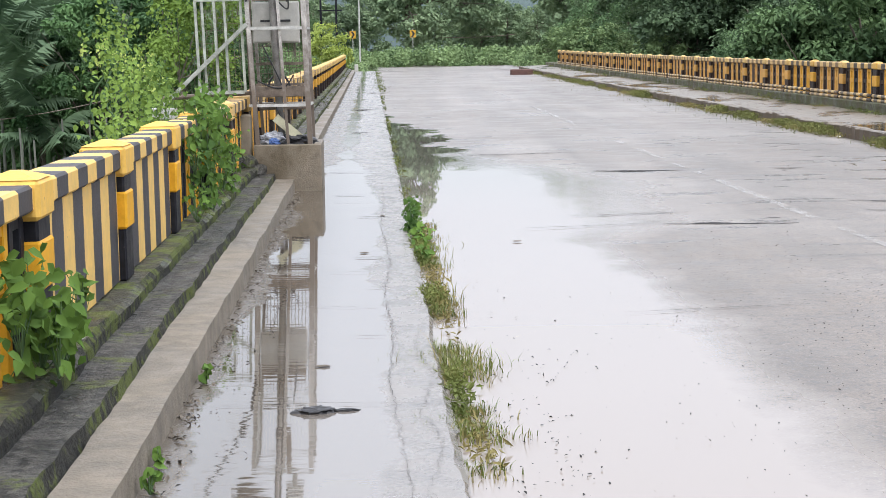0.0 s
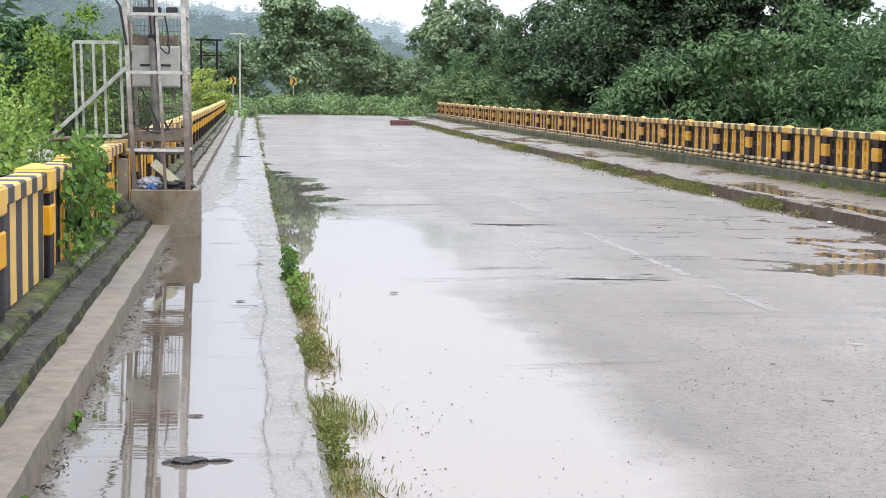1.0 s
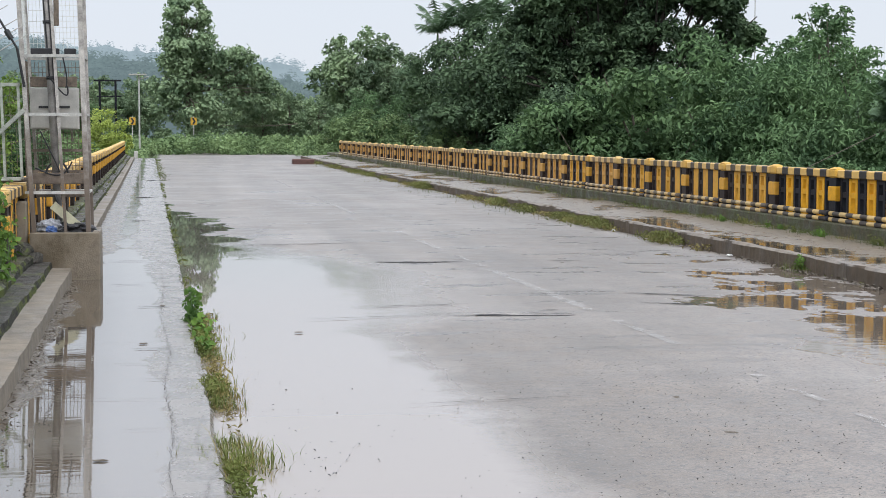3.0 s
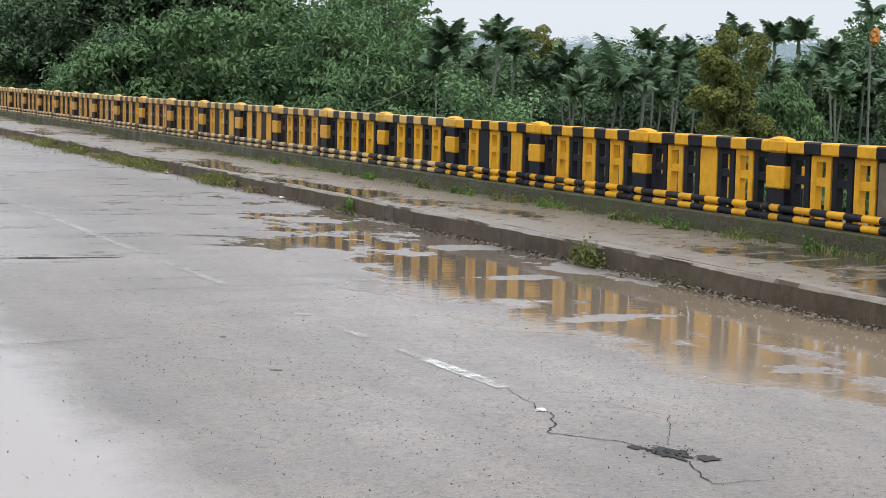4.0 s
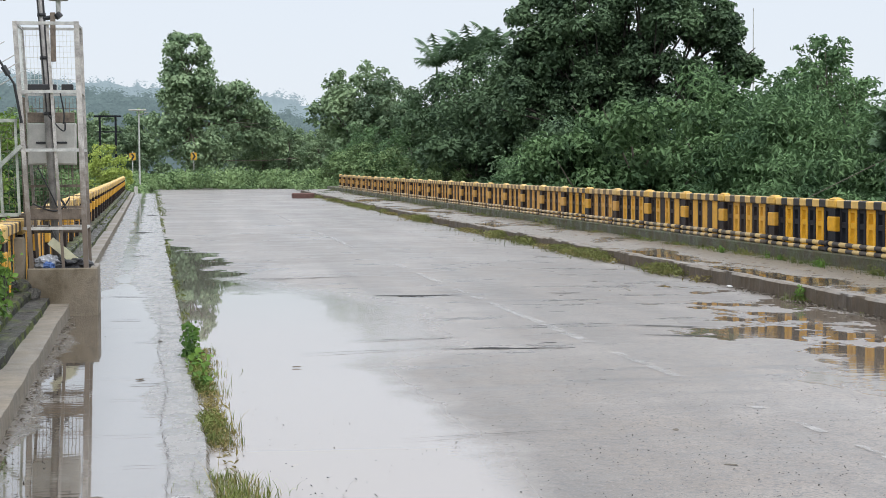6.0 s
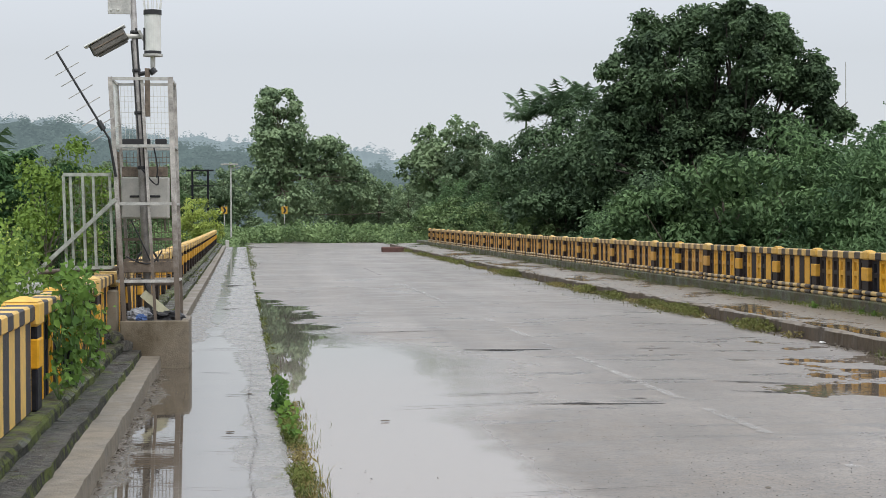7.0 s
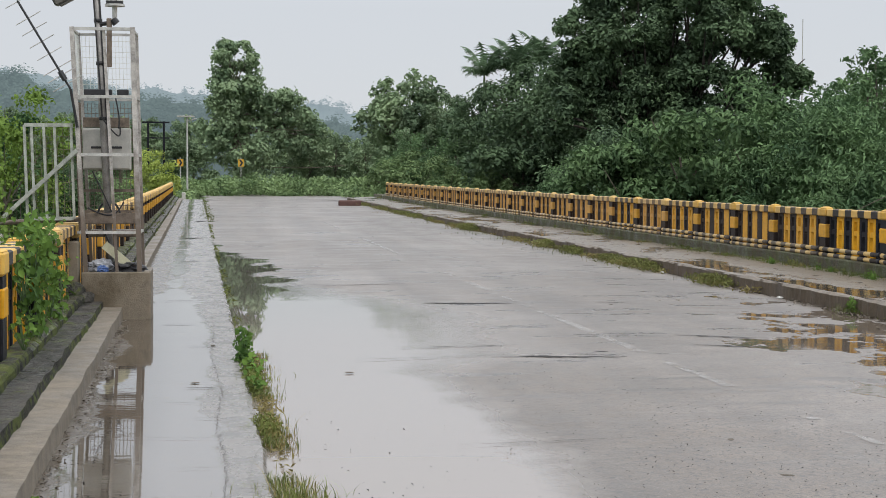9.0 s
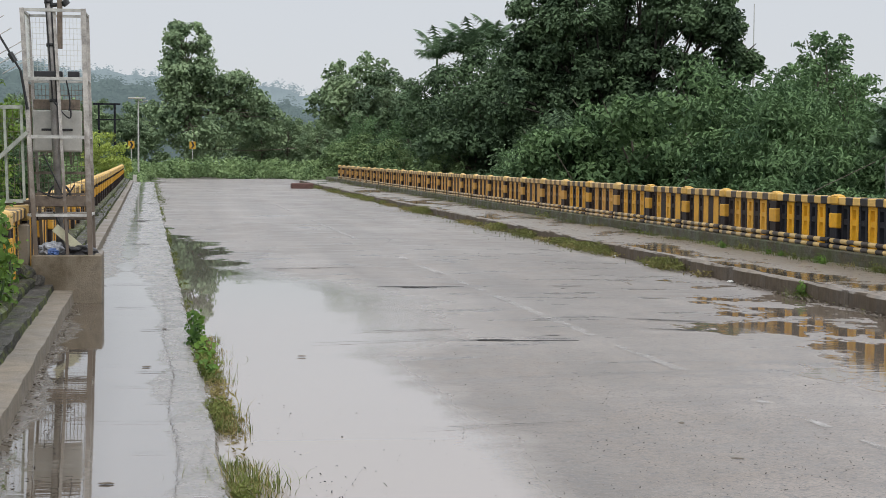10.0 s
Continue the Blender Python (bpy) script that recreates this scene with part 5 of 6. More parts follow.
for src, az, d, s in ((T_SHRUB, 9.6, 92, 1.7), (T_SHRUB, 8.2, 104, 1.7), (T_LIGHT, 7.0, 112, 1.5), (T_LIGHT, 6.0, 118, 1.4), (T_SHRUB, 24.9, 52, 1.5), (T_SHRUB, 26.6, 50, 1.45), (T_LIGHT, 41.5, 38, 1.55), (T_LIGHT, 43.2, 36, 1.7), (T_LIGHT, 39.5, 44, 1.2), (T_SHRUB, 35.5, 50, 1.3), (T_SHRUB, 37.6, 52, 1.3), (T_SHRUB, 22.2, 52, 1.4), (T_SHRUB, 13.5, 62, 1.5), (T_SHRUB, 17.0, 56, 1.5), (T_LIGHT, 15.8, 60, 1.3), (T_SHRUB, 19.3, 54, 1.5), (T_LIGHT, 31.8, 48, 1.2), (T_SHRUB, 29.2, 52, 1.3), (T_SHRUB, 33.5, 52, 1.4)):
    put(src, *polar(az, d), s, rnd.uniform(0, 360), z=None if d > 100 else land(*polar(az, d)) + 1.4)
# the near bank, to the left of the bridge
for src, az, d, s in ((T_VINE, -7.1, 27, 1.0), (T_LAYER, -10.2, 35, 1.0), (T_LAYER, -8.9, 37, 1.05), (T_LAYER, -11.6, 38, 0.95), (T_BANK, -9.0, 52, 0.95), (T_BANK, -11.5, 48, 1.0), (T_BANK, -7.0, 66, 0.95), (T_BANK, -14, 46, 1.1), (T_BANK, -10.2, 42, 0.8), (T_BANK, -12.8, 44, 0.85), (T_BANK, -8.0, 46, 0.75), (T_ROUND, -6.0, 84, 0.9), (T_DARK, -10.0, 78, 1.1), (T_DARK, -5.6, 105, 0.8), (T_ROUND, -3.9, 125, 0.6), (T_DARK, -16, 52, 1.2), (T_DARK, -13, 64, 1.2), (T_ROUND, -8.0, 98, 1.0), (T_DARK, -18, 42, 1.1)):
    put(src, *polar(az, d), s, rnd.uniform(0, 360), z=-2.0 if src is T_VINE else None)
for az, el, d, k in ((-12.5, 0.15, 36, 4), (-13.3, -0.8, 35, 4), (-11.7, 1.3, 38, 4), (-13.5, 1.1, 37, 4), (-12.05, 1.15, 37, 2), (-10.4, 1.7, 41, 4), (-12.9, -1.6, 34, 3), (-9.4, 1.9, 43, 4), (-14.3, 0.3, 36, 1)):
    x, y = polar(az, d)
    put(P[k], x, y, (1.7 + d * math.tan(radians(el)) - land(x, y)) / PALM_TOP[k], rnd.uniform(0, 360))
for k in range(34):
    az, d, h = -15 + 0.21 * k + rnd.uniform(-0.1, 0.1), rnd.uniform(32, 35), rnd.uniform(5.3, 6.7)
    x, y = polar(az, d)
    z = land(x, y)
    tagged(part("sapling_stem", rod(bmesh.new(), (x, y, z - 0.2), (x + rnd.uniform(-0.3, 0.3), y, z + h), 0.035, 0.02, 6), PALE_TRUNK), "thin pale bare stem in the undergrowth", "stem", "stems on the near bank")
put(T_LIMEBUSH, *polar(-2.8, 113), 1.05, 40, z=0.1)
put(T_LIGHT, *polar(10.98, 71), 0.85, 80, z=-0.6)
put(T_ENDBUSH, *polar(8.5, 98), 1.0, 20, z=-0.6)
drop(T_ROUND, T_DARK, T_TALL, T_OLIVE, T_SHRUB, T_LIGHT, T_BAMBOO, T_FEATHER, T_VINE, T_BANK, T_HAZE, T_HUNG, T_LIMEBUSH, T_PUFF, T_FARDARK, T_ENDBUSH, T_LAYER, *P)


# the low scrub across the road's end
def scrub(name, x0, x1, y0, y1, h, n, leaf, material, label, seed, zf=land):
    rng = np.random.default_rng(seed)
    x, y = rng.uniform(x0, x1, n), rng.uniform(y0, y1, n)
    hh = np.array([h * (0.6 + 0.8 * noise.noise((a * 0.35, b * 0.35, seed))) for a, b in zip(x, y)])
    hh = np.maximum(0.25, hh)
    c = np.stack([x, y, np.array([zf(a, b) for a, b in zip(x, y)]) + hh * rng.uniform(0.05, 1.0, n) ** 0.6], 1)
    nn = rng.normal(size=(n, 3)) * 0.6 + np.array((0, -0.3, 0.8))
    me = leaf_mesh(name, c, nn, leaf * rng.uniform(0.6, 1.4, n), 0.6, seed=seed)
    me.materials.append(material)
    return tagged(new(name, me), label, "scrub", kind="stuff")


scrub("scrub", -14, 16, 132, 160, 1.75, 46000, 0.28, LEAF_SCRUB, "low green scrub at the road's bend", 41)
scrub("scrub", 7.5, 16, 110, 124, 1.5, 6000, 0.22, LEAF_SCRUB, "weeds beside the bridge's end", 42)
scrub("scrub", -9, -3.2, 106, 140, 1.0, 8000, 0.22, LEAF_SCRUB, "weeds on the verge past the bridge", 43)


def ridge(name, dist, az0, az1, height, fall, rough, material, leaves, label, seed, trees, leaf):
    vs, fs, n, tops = [], [], 600, []
    for i in range(n):
        az = az0 + (az1 - az0) * i / (n - 1)
        x, y = polar(az, dist)
        lower = min(1.0, max(0.0, (az + 8) / 20))
        h = height * (1 - fall * lower) * (1 + 0.10 * noise.noise((az * 0.16, seed, 0)))
        h += rough * (noise.noise((az * 0.9, seed, 3)) + 0.5 * noise.noise((az * 3.1, seed, 5)))
        tops.append((az, h))
        vs += [(x, y, -20), (x, y, h * 0.75), (x * 1.015, y * 1.015, h), (x * 1.1, y * 1.1, -20)]
    for i in range(n - 1):
        a = i * 4
        fs += [(a + k, a + k + 1, a + k + 5, a + k + 4) for k in range(3)]
    me = bpy.data.meshes.new(name)
    me.from_pydata(vs, [], fs)
    me.materials.append(material)
    tagged(new(name, me), label, "hills", kind=S)
    rng = np.random.default_rng(seed)
    pick = rng.integers(0, n, trees)
    az = np.array([tops[k][0] for k in pick]) + rng.uniform(-0.1, 0.1, trees)
    hh = np.array([tops[k][1] for k in pick])
    f = rng.uniform(0, 1, trees) ** 0.5
    size = leaf * rng.uniform(1.0, 3.0, trees)
    r = dist * (0.985 + 0.027 * np.clip((f - 0.7) / 0.3, 0, 1))
    z = -2 + (hh + 2) * f + size * 0.4
    c = np.stack([r * np.sin(np.radians(az)), r * np.cos(np.radians(az)), z], 1)
    each = 44
    out = rng.normal(size=(trees * each, 3))
    out /= np.linalg.norm(out, axis=1)[:, None]
    c = np.repeat(c, each, 0) + out * (np.repeat(size, each) * rng.uniform(0.55, 1.05, trees * each))[:, None]
    nn = out * 0.5 + np.array((0, -0.3, 0.9))
    me = leaf_mesh(name + "_wood", c, nn, leaf * rng.uniform(0.6, 1.3, trees * each), 0.8, 0.05, seed)
    me.materials.append(leaves)
    return tagged(new(name + "_wood", me), label, "woods", kind="stuff")


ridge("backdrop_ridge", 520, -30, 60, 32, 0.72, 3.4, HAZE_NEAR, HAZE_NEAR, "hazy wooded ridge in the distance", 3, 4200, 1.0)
ridge("backdrop_hills", 1500, -30, 60, 96, 0.55, 7, HAZE_FAR, HAZE_FAR, "far hills tinted pale blue with haze", 9, 3000, 2.4)


# ---- the gauging station on the near footpath ----
BX, BY = -1.06, 19.65
box = thing("concrete_box", (BX, BY, 0.05), "low stained concrete box holding the station's foot", "concrete box", turn=1.3)
part("front_wall", block(bmesh.new(), -0.79, 0, 0, 0.09, -0.06, 0.565, 0.012), BOXCON, box)
part("back_wall", block(bmesh.new(), -0.79, 0, 0.93, 1.02, -0.06, 0.555, 0.012), BOXCON, box)
part("side_wall", block(bmesh.new(), -0.085, 0.004, 0.092, 0.928, -0.06, 0.575, 0.012), CONC, box, "pale concrete side wall")
part("side_wall", block(bmesh.new(), -0.79, -0.70, 0.092, 0.928, -0.06, 0.56, 0.012), BOXCON, box)
bm = bmesh.new()
bmesh.ops.create_grid(bm, x_segments=14, y_segments=16, size=0.5, matrix=Matrix.Translation((-0.39, 0.51, 0.47)) @ Matrix.Diagonal((0.615, 0.832, 1, 1)))
for v in bm.verts:
    v.co.z += 0.05 * noise.noise(v.co * 6)
part("rubble_fill", bm, DARKCON, box, "dark rubble and earth fill")
pillar = part("stub_pillar", block(bmesh.new(), -2.02, -1.88, 19.72, 19.9, 0.2, 0.97, 0.02), CEMENT)
tagged(pillar, "short rough concrete stub beside the box", "pillar")
bm = bmesh.new()
for k, (x, y, z, r) in enumerate(((-1.93, 19.5, 0.40, 0.13), (-1.80, 19.52, 0.30, 0.11), (-2.02, 19.35, 0.42, 0.10))):
    q = bmesh.ops.create_icosphere(bm, subdivisions=2, radius=r, matrix=Matrix.Translation((x, y, z)))
    for v in q["verts"]:
        v.co += Vector((1, 1, 0.6)) * 0.05 * noise.noise(v.co * 9 + Vector((k, 0, 0)))
tagged(part("broken_concrete", bm, DARKCON), "lumps of broken mossy concrete on the ledge", "rubble", kind="stuff")

CY = 19.80  # the cage's front
cage = thing("instrument_cage", (-1.55, CY, 0.5), "tall weathered steel cage with wire mesh round a mast", "cage")


def cg(x, y, z):
    return (x + 1.55, y - CY, z - 0.5)


def lean(x, z):
    """The cage leans a little to the left as it goes up."""
    return x - 0.026 * (z - 0.6)


for x, y, w in ((-1.88, CY, 0.06), (-1.19, CY, 0.07), (-1.88, CY + 0.8, 0.045), (-1.19, CY + 0.8, 0.045)):
    part("leg", bar(bmesh.new(), cg(x + (0.08 if x < -1.5 else 0.0), y, 0.45), cg(lean(x, 3.44), y, 3.44), w, w * 0.8), RUSTLEG, cage)
part("upright", bar(bmesh.new(), cg(-1.45, CY + 0.02, 0.55), cg(lean(-1.52, 3.42), CY + 0.02, 3.42), 0.034), RUSTLEG, cage)
for z in (3.42, 2.64, 1.97, 1.07):
    part("rail", bar(bmesh.new(), cg(lean(-1.86, z), CY - 0.005, z), cg(lean(-1.21, z), CY - 0.005, z), 0.035), GALV, cage)
for z in (3.42, 2.64, 1.97, 1.07):
    part("rail", bar(bmesh.new(), cg(lean(-1.86, z), CY + 0.8, z), cg(lean(-1.21, z), CY + 0.8, z), 0.03), GALV, cage)
    for x in (-1.88, -1.19):
        part("rail", bar(bmesh.new(), cg(lean(x, z), CY + 0.03, z), cg(lean(x, z), CY + 0.77, z), 0.028), GALV, cage)
part("board", block(bmesh.new(), -0.30, 0.34, 0.30, 0.33, 0.66, 0.79, 0.006), RUSTY, cage, "brown weathered board")
part("board", block(bmesh.new(), -0.28, 0.33, 0.50, 0.53, 0.50, 0.58, 0.006), RUSTY, cage, "brown weathered board")
for z0, z1, mt, lb in ((1.08, 2.6, RUSTY, "fine rusty wire mesh"), (2.66, 3.4, WHITE, "fine pale wire mesh")):
    bm = bmesh.new()
    for i in range(15):
        x = -1.86 + 0.65 * (i + 0.5) / 15
        bar(bm, cg(lean(x, z0), CY + 0.79, z0), cg(lean(x, z1), CY + 0.79, z1), 0.0058 if mt is RUSTY else 0.0036)
    for i in range(int((z1 - z0) / 0.065)):
        z = z0 + 0.03 + i * 0.065
        bar(bm, cg(lean(-1.86, z), CY + 0.785, z), cg(lean(-1.21, z), CY + 0.785, z), 0.0058 if mt is RUSTY else 0.0036)
    part("wire_mesh", bm, mt, cage, lb)
    bm = bmesh.new()
    for i in range(14):
        y = CY + 0.05 + 0.70 * i / 13
        bar(bm, cg(lean(-1.875, z0), y, z0), cg(lean(-1.875, z1), y, z1), 0.0058 if mt is RUSTY else 0.0036)
    for i in range(int((z1 - z0) / 0.065)):
        z = z0 + 0.03 + i * 0.065
        bar(bm, cg(lean(-1.875, z), CY + 0.03, z), cg(lean(-1.875, z), CY + 0.77, z), 0.0058 if mt is RUSTY else 0.0036)
    part("wire_mesh", bm, mt, cage, lb)

# loose wiring inside the cage
for k, (x0, z0, x1, z1, sag) in enumerate(((-1.62, 2.42, -1.40, 2.30, 0.16), (-1.72, 1.78, -1.50, 1.30, 0.10), (-1.45, 2.64, -1.42, 2.28, 0.05), (-1.78, 1.35, -1.36, 1.42, 0.12), (-1.60, 1.10, -1.44, 0.70, 0.06))):
    bm = tube(bmesh.new(), [cg(lean(x0 + (x1 - x0) * i / 12, 1.8) + sag * math.sin(i * math.pi / 12) * 0.5, CY + 0.30, z0 + (z1 - z0) * i / 12 - sag * math.sin(i * math.pi / 12)) for i in range(13)], 0.009)
    part("cable", bm, DARKPL, cage, "loose black cable")
for z in (2.16, 1.55, 1.30):
    part("crossbar", bar(bmesh.new(), cg(lean(-1.86, z), CY + 0.71, z), cg(lean(-1.21, z), CY + 0.71, z), 0.03), RUSTY, cage, "rusty steel crossbar")

# the open gate and its strut
gate = thing("cage_gate", (-1.93, CY + 0.05, 1.23), "pale green-grey steel gate standing open beside the cage", "gate")
for x, w in ((-0.56, 0.035), (-0.03, 0.035), (-0.48, 0.022), (-0.34, 0.045), (-0.22, 0.026)):
    part("gate_bar", bar(bmesh.new(), (x + 0.02, 0, 0.0), (x - 0.012, 0, 1.08), w, 0.03), GATEPAINT, gate)
for z in (0.0, 1.08):
    part("gate_rail", bar(bmesh.new(), (-0.57, -0.004, z), (-0.02, -0.004, z), 0.04), GATEPAINT, gate)
bm = bmesh.new()
for i in range(14):
    bar(bm, (-0.58, 0.012, 0.05 + i * 0.075), (-0.04, 0.012, 0.05 + i * 0.075), 0.003)
for i in range(9):
    bar(bm, (-0.56 + i * 0.063, 0.014, 0.02), (-0.58 + i * 0.063, 0.014, 1.06), 0.003)
part("gate_mesh", bm, RUSTY, gate, "fine wire mesh")
tagged(part("strut", bar(bmesh.new(), (-1.90, CY - 0.02, 2.02), (-2.98, CY - 0.02, 1.02), 0.045), GATEPAINT), "slanting steel strut propping the cage", "strut")
tagged(part("cross_tube", rod(bmesh.new(), (-3.0, CY + 0.15, 1.17), (-1.86, CY + 0.15, 1.22), 0.028), RUSTY), "grey horizontal steel tube by the gate", "tube")
tagged(part("junction_box", block(bmesh.new(), -3.05, -2.75, CY - 0.05, CY + 0.1, 0.93, 1.06, 0.01), GALV), "small grey metal box on the strut", "junction box")

mast = thing("mast", (-1.55, CY + 0.4, 0.5), "grey steel instrument mast with clamped cables", "mast")
part("tube", rod(bmesh.new(), (0, 0, 0), (-0.20, 0, 4.5), 0.046, 0.036, 14), MASTSTEEL, mast, smooth=True)
part("cable", rod(bmesh.new(), (0.045, -0.03, 0.6), (-0.135, -0.03, 3.55), 0.013, n=6), DARKPL, mast, "black cable")
part("cable", rod(bmesh.new(), (-0.09, -0.05, 1.9), (-0.19, -0.05, 3.4), 0.009, n=6), DARKPL, mast, "black cable")
for z in (1.9, 2.55, 3.05, 3.5):
    part("clamp", rod(bmesh.new(), (-0.0444 * z, 0, z - 0.02), (-0.0444 * z - 0.001, 0, z + 0.02), 0.05, n=14), DARKPL, mast, smooth=True)
part("plate", block(bmesh.new(), -0.46, -0.19, -0.06, -0.04, 3.71, 4.1, 0.004), GALV, mast, "grey bolted bracket plate")
for x, z in ((-0.42, 3.76), (-0.34, 3.76), (-0.42, 3.92), (-0.34, 3.92)):
    part("bolt", rod(bmesh.new(), (x, -0.075, z), (x, -0.055, z), 0.012, n=6), WHITE, mast)

cctv = thing("security_camera", (-1.99, CY + 0.36, 3.90), "white box security camera under a hood, tilted down", "camera")
cctv.matrix_basis = cctv.matrix_basis @ Matrix.Rotation(radians(-29), 4, "Y") @ Matrix.Scale(1.2, 4)
part("housing", block(bmesh.new(), -0.20, 0.17, -0.07, 0.07, -0.075, 0.045, 0.012), BRONZE, cctv, "dark bronze-grey housing")
part("rib", block(bmesh.new(), -0.19, 0.16, -0.078, -0.066, -0.02, -0.004, 0.004), RUSTY, cctv)
part("base_plate", block(bmesh.new(), -0.17, 0.15, -0.05, 0.05, -0.094, -0.076, 0.005), BRONZE, cctv)
part("hood", block(bmesh.new(), -0.25, 0.20, -0.085, 0.085, 0.047, 0.062, 0.005), WHITE, cctv, "white sun hood")
part("glass", block(bmesh.new(), -0.208, -0.201, -0.055, 0.055, -0.06, 0.03), DARKPL, cctv)
part("bracket", rod(bmesh.new(), (0.15, 0, -0.03), (0.30, 0.02, -0.12), 0.025, n=8), GALV, cctv)
part("bracket_plate", block(bmesh.new(), 0.28, 0.31, -0.04, 0.04, -0.19, -0.05, 0.005), GALV, cctv)

gauge = thing("rain_gauge", (-1.485, CY + 0.3, 3.74), "pale cylindrical weather sensor with black rims on an arm", "rain gauge")
part("body", rod(bmesh.new(), (0, 0, 0.03), (0, 0, 0.455), 0.098, n=28), WHITE, gauge, smooth=False)
part("top_rim", rod(bmesh.new(), (0, 0, 0.456), (0, 0, 0.512), 0.106, n=28), DARKPL, gauge, "black top rim")
part("bottom_rim", rod(bmesh.new(), (0, 0, -0.005), (0, 0, 0.029), 0.10, n=28), DARKPL, gauge, "black bottom rim")
part("flange", rod(bmesh.new(), (0, 0, -0.03), (0, 0, -0.006), 0.115, n=24), GALV, gauge)
part("side_strip", block(bmesh.new(), -0.105, -0.085, -0.06, -0.03, 0.04, 0.30, 0.004), DARKPL, gauge)
for k in range(12):
    a = k * math.tau / 12
    part("spike", rod(bmesh.new(), (0.095 * math.cos(a), 0.095 * math.sin(a), 0.512), (0.115 * math.cos(a), 0.115 * math.sin(a), 0.66), 0.004, n=5), WHITE, gauge)
part("stem", rod(bmesh.new(), (0, 0, -0.20), (0, 0, -0.03), 0.028, 0.03, 10), GALV, gauge)
part("elbow", rod(bmesh.new(), (0.02, 0, -0.23), (-0.02, 0, -0.18), 0.045, n=10), DARKPL, gauge)
part("arm", rod(bmesh.new(), (0, 0, -0.215), (-0.20, 0.1, -0.235), 0.026, n=8), DARKPL, gauge)
part("counter_bar", block(bmesh.new(), -0.095, -0.035, -0.02, 0.02, -0.74, -0.17, 0.006), RUSTY, gauge, "dark grey flat bar")

aerial = thing("yagi_antenna", (-1.95, CY - 0.1, 2.70), "black directional aerial with thin cross rods, aimed upward", "antenna")
b0, b1 = Vector((-0.01, 0, 0.02)), Vector((-0.60, 0, 1.02))
part("boom", rod(bmesh.new(), b0, b1, 0.013, n=8), DARKPL, aerial)
for f in (0.06, 0.16, 0.24, 0.40, 0.54, 0.68, 0.80, 0.99):
    c = b0.lerp(b1, f)
    ev = Vector((0.145, 0, 0.086)) * (1.12 if f < 0.3 else 0.95)
    part("element", rod(bmesh.new(), c - ev, c + ev, 0.006, n=6), GALV, aerial)
part("feed", rod(bmesh.new(), b0.lerp(b1, 0.1), b0.lerp(b1, 0.2), 0.032, n=8), DARKPL, aerial)
part("support", rod(bmesh.new(), b0, (0.06, 0.05, -0.42), 0.016, n=8), DARKPL, aerial)

enc = thing("equipment_box", (-1.60, CY + 0.58, 1.80), "pale grey metal equipment box on the mast", "box")
part("body", block(bmesh.new(), -0.28, 0.28, -0.09, 0.06, 0, 0.49, 0.008), GREYBOX, enc)
part("door", block(bmesh.new(), -0.265, 0.265, -0.102, -0.092, 0.015, 0.475, 0.004), GREYBOX, enc)
part("latch_bar", block(bmesh.new(), -0.18, 0.18, -0.118, -0.103, 0.25, 0.275, 0.003), DARKPL, enc, "black latch bar")
part("backplate", block(bmesh.new(), -0.28, 0.26, -0.02, 0.03, 0.50, 0.62, 0.004), RUSTY, enc, "brown mounting plate")
for x0, x1 in ((-0.18, 0.14), (0.20, 0.33)):
    tagged(part("terminal_strip", block(bmesh.new(), -1.65 + x0, -1.65 + x1, CY + 0.10, CY + 0.22, 2.66, 2.73, 0.008), DARKPL), "small black terminal box on the cage rail", "terminal box")
bm = tube(bmesh.new(), [(-1.58 + 0.13 * math.cos(k * math.pi / 19), CY + 0.5, 1.25 + 0.17 * math.sin(k * math.pi / 19)) for k in range(20)], 0.014)
tagged(part("hose_loop", bm, DARKPL), "black cable loop on the cage board", "cable")


def crumple(name, place, size, material, label, category, seed, turn=0):
    bm = bmesh.new()
    bmesh.ops.create_icosphere(bm, subdivisions=4, radius=1)
    for v in bm.verts:
        d = v.co.normalized()
        k = 1 + 0.45 * noise.noise(d * 2.1 + Vector((seed, 0, 0))) + 0.3 * abs(noise.noise(d * 5.3 + Vector((0, seed, 0))))
        v.co = Vector((d.x * size[0], d.y * size[1], d.z * size[2])) * k
    o = part(name, bm, material)
    o.matrix_basis = pose(*place, 0, 0, turn)
    return tagged(o, label, category)


crumple("plastic_bag", (-1.66, 19.98, 0.64), (0.15, 0.11, 0.10), BAGGREY, "crumpled grey plastic bag in the box", "bag", 3)
crumple("plastic_bag", (-1.62, 19.86, 0.63), (0.06, 0.04, 0.045), BLUEPL, "scrap of blue printed plastic bag", "bag", 5, 20)
crumple("rubbish_bag", (-1.36, 20.03, 0.61), (0.20, 0.17, 0.11), DARKPL, "black rubbish bag in the box", "bag", 7)
crumple("rubbish_bag", (-1.50, 19.9, 0.57), (0.12, 0.08, 0.06), DARKPL, "small black rubbish bag", "bag", 8)
card = part("card_strip", block(bmesh.new(), -0.25, 0.25, -0.005, 0.005, -0.05, 0.05, 0.002), PAPER)
card.matrix_basis = pose(-1.42, 19.95, 0.76, 0, 41, 8)
tagged(card, "pale yellow card strip leaning on the rubbish", "card")
rag = crumple("wet_rag", (-0.46, 7.52, 0.062), (0.085, 0.04, 0.022), DARKPL, "soaked black rag lying in the water", "rag", 11, 4)
crumple("wet_rag", (-0.32, 7.54, 0.062), (0.055, 0.012, 0.008), DARKPL, "torn strip of black rag", "rag", 12, 6)
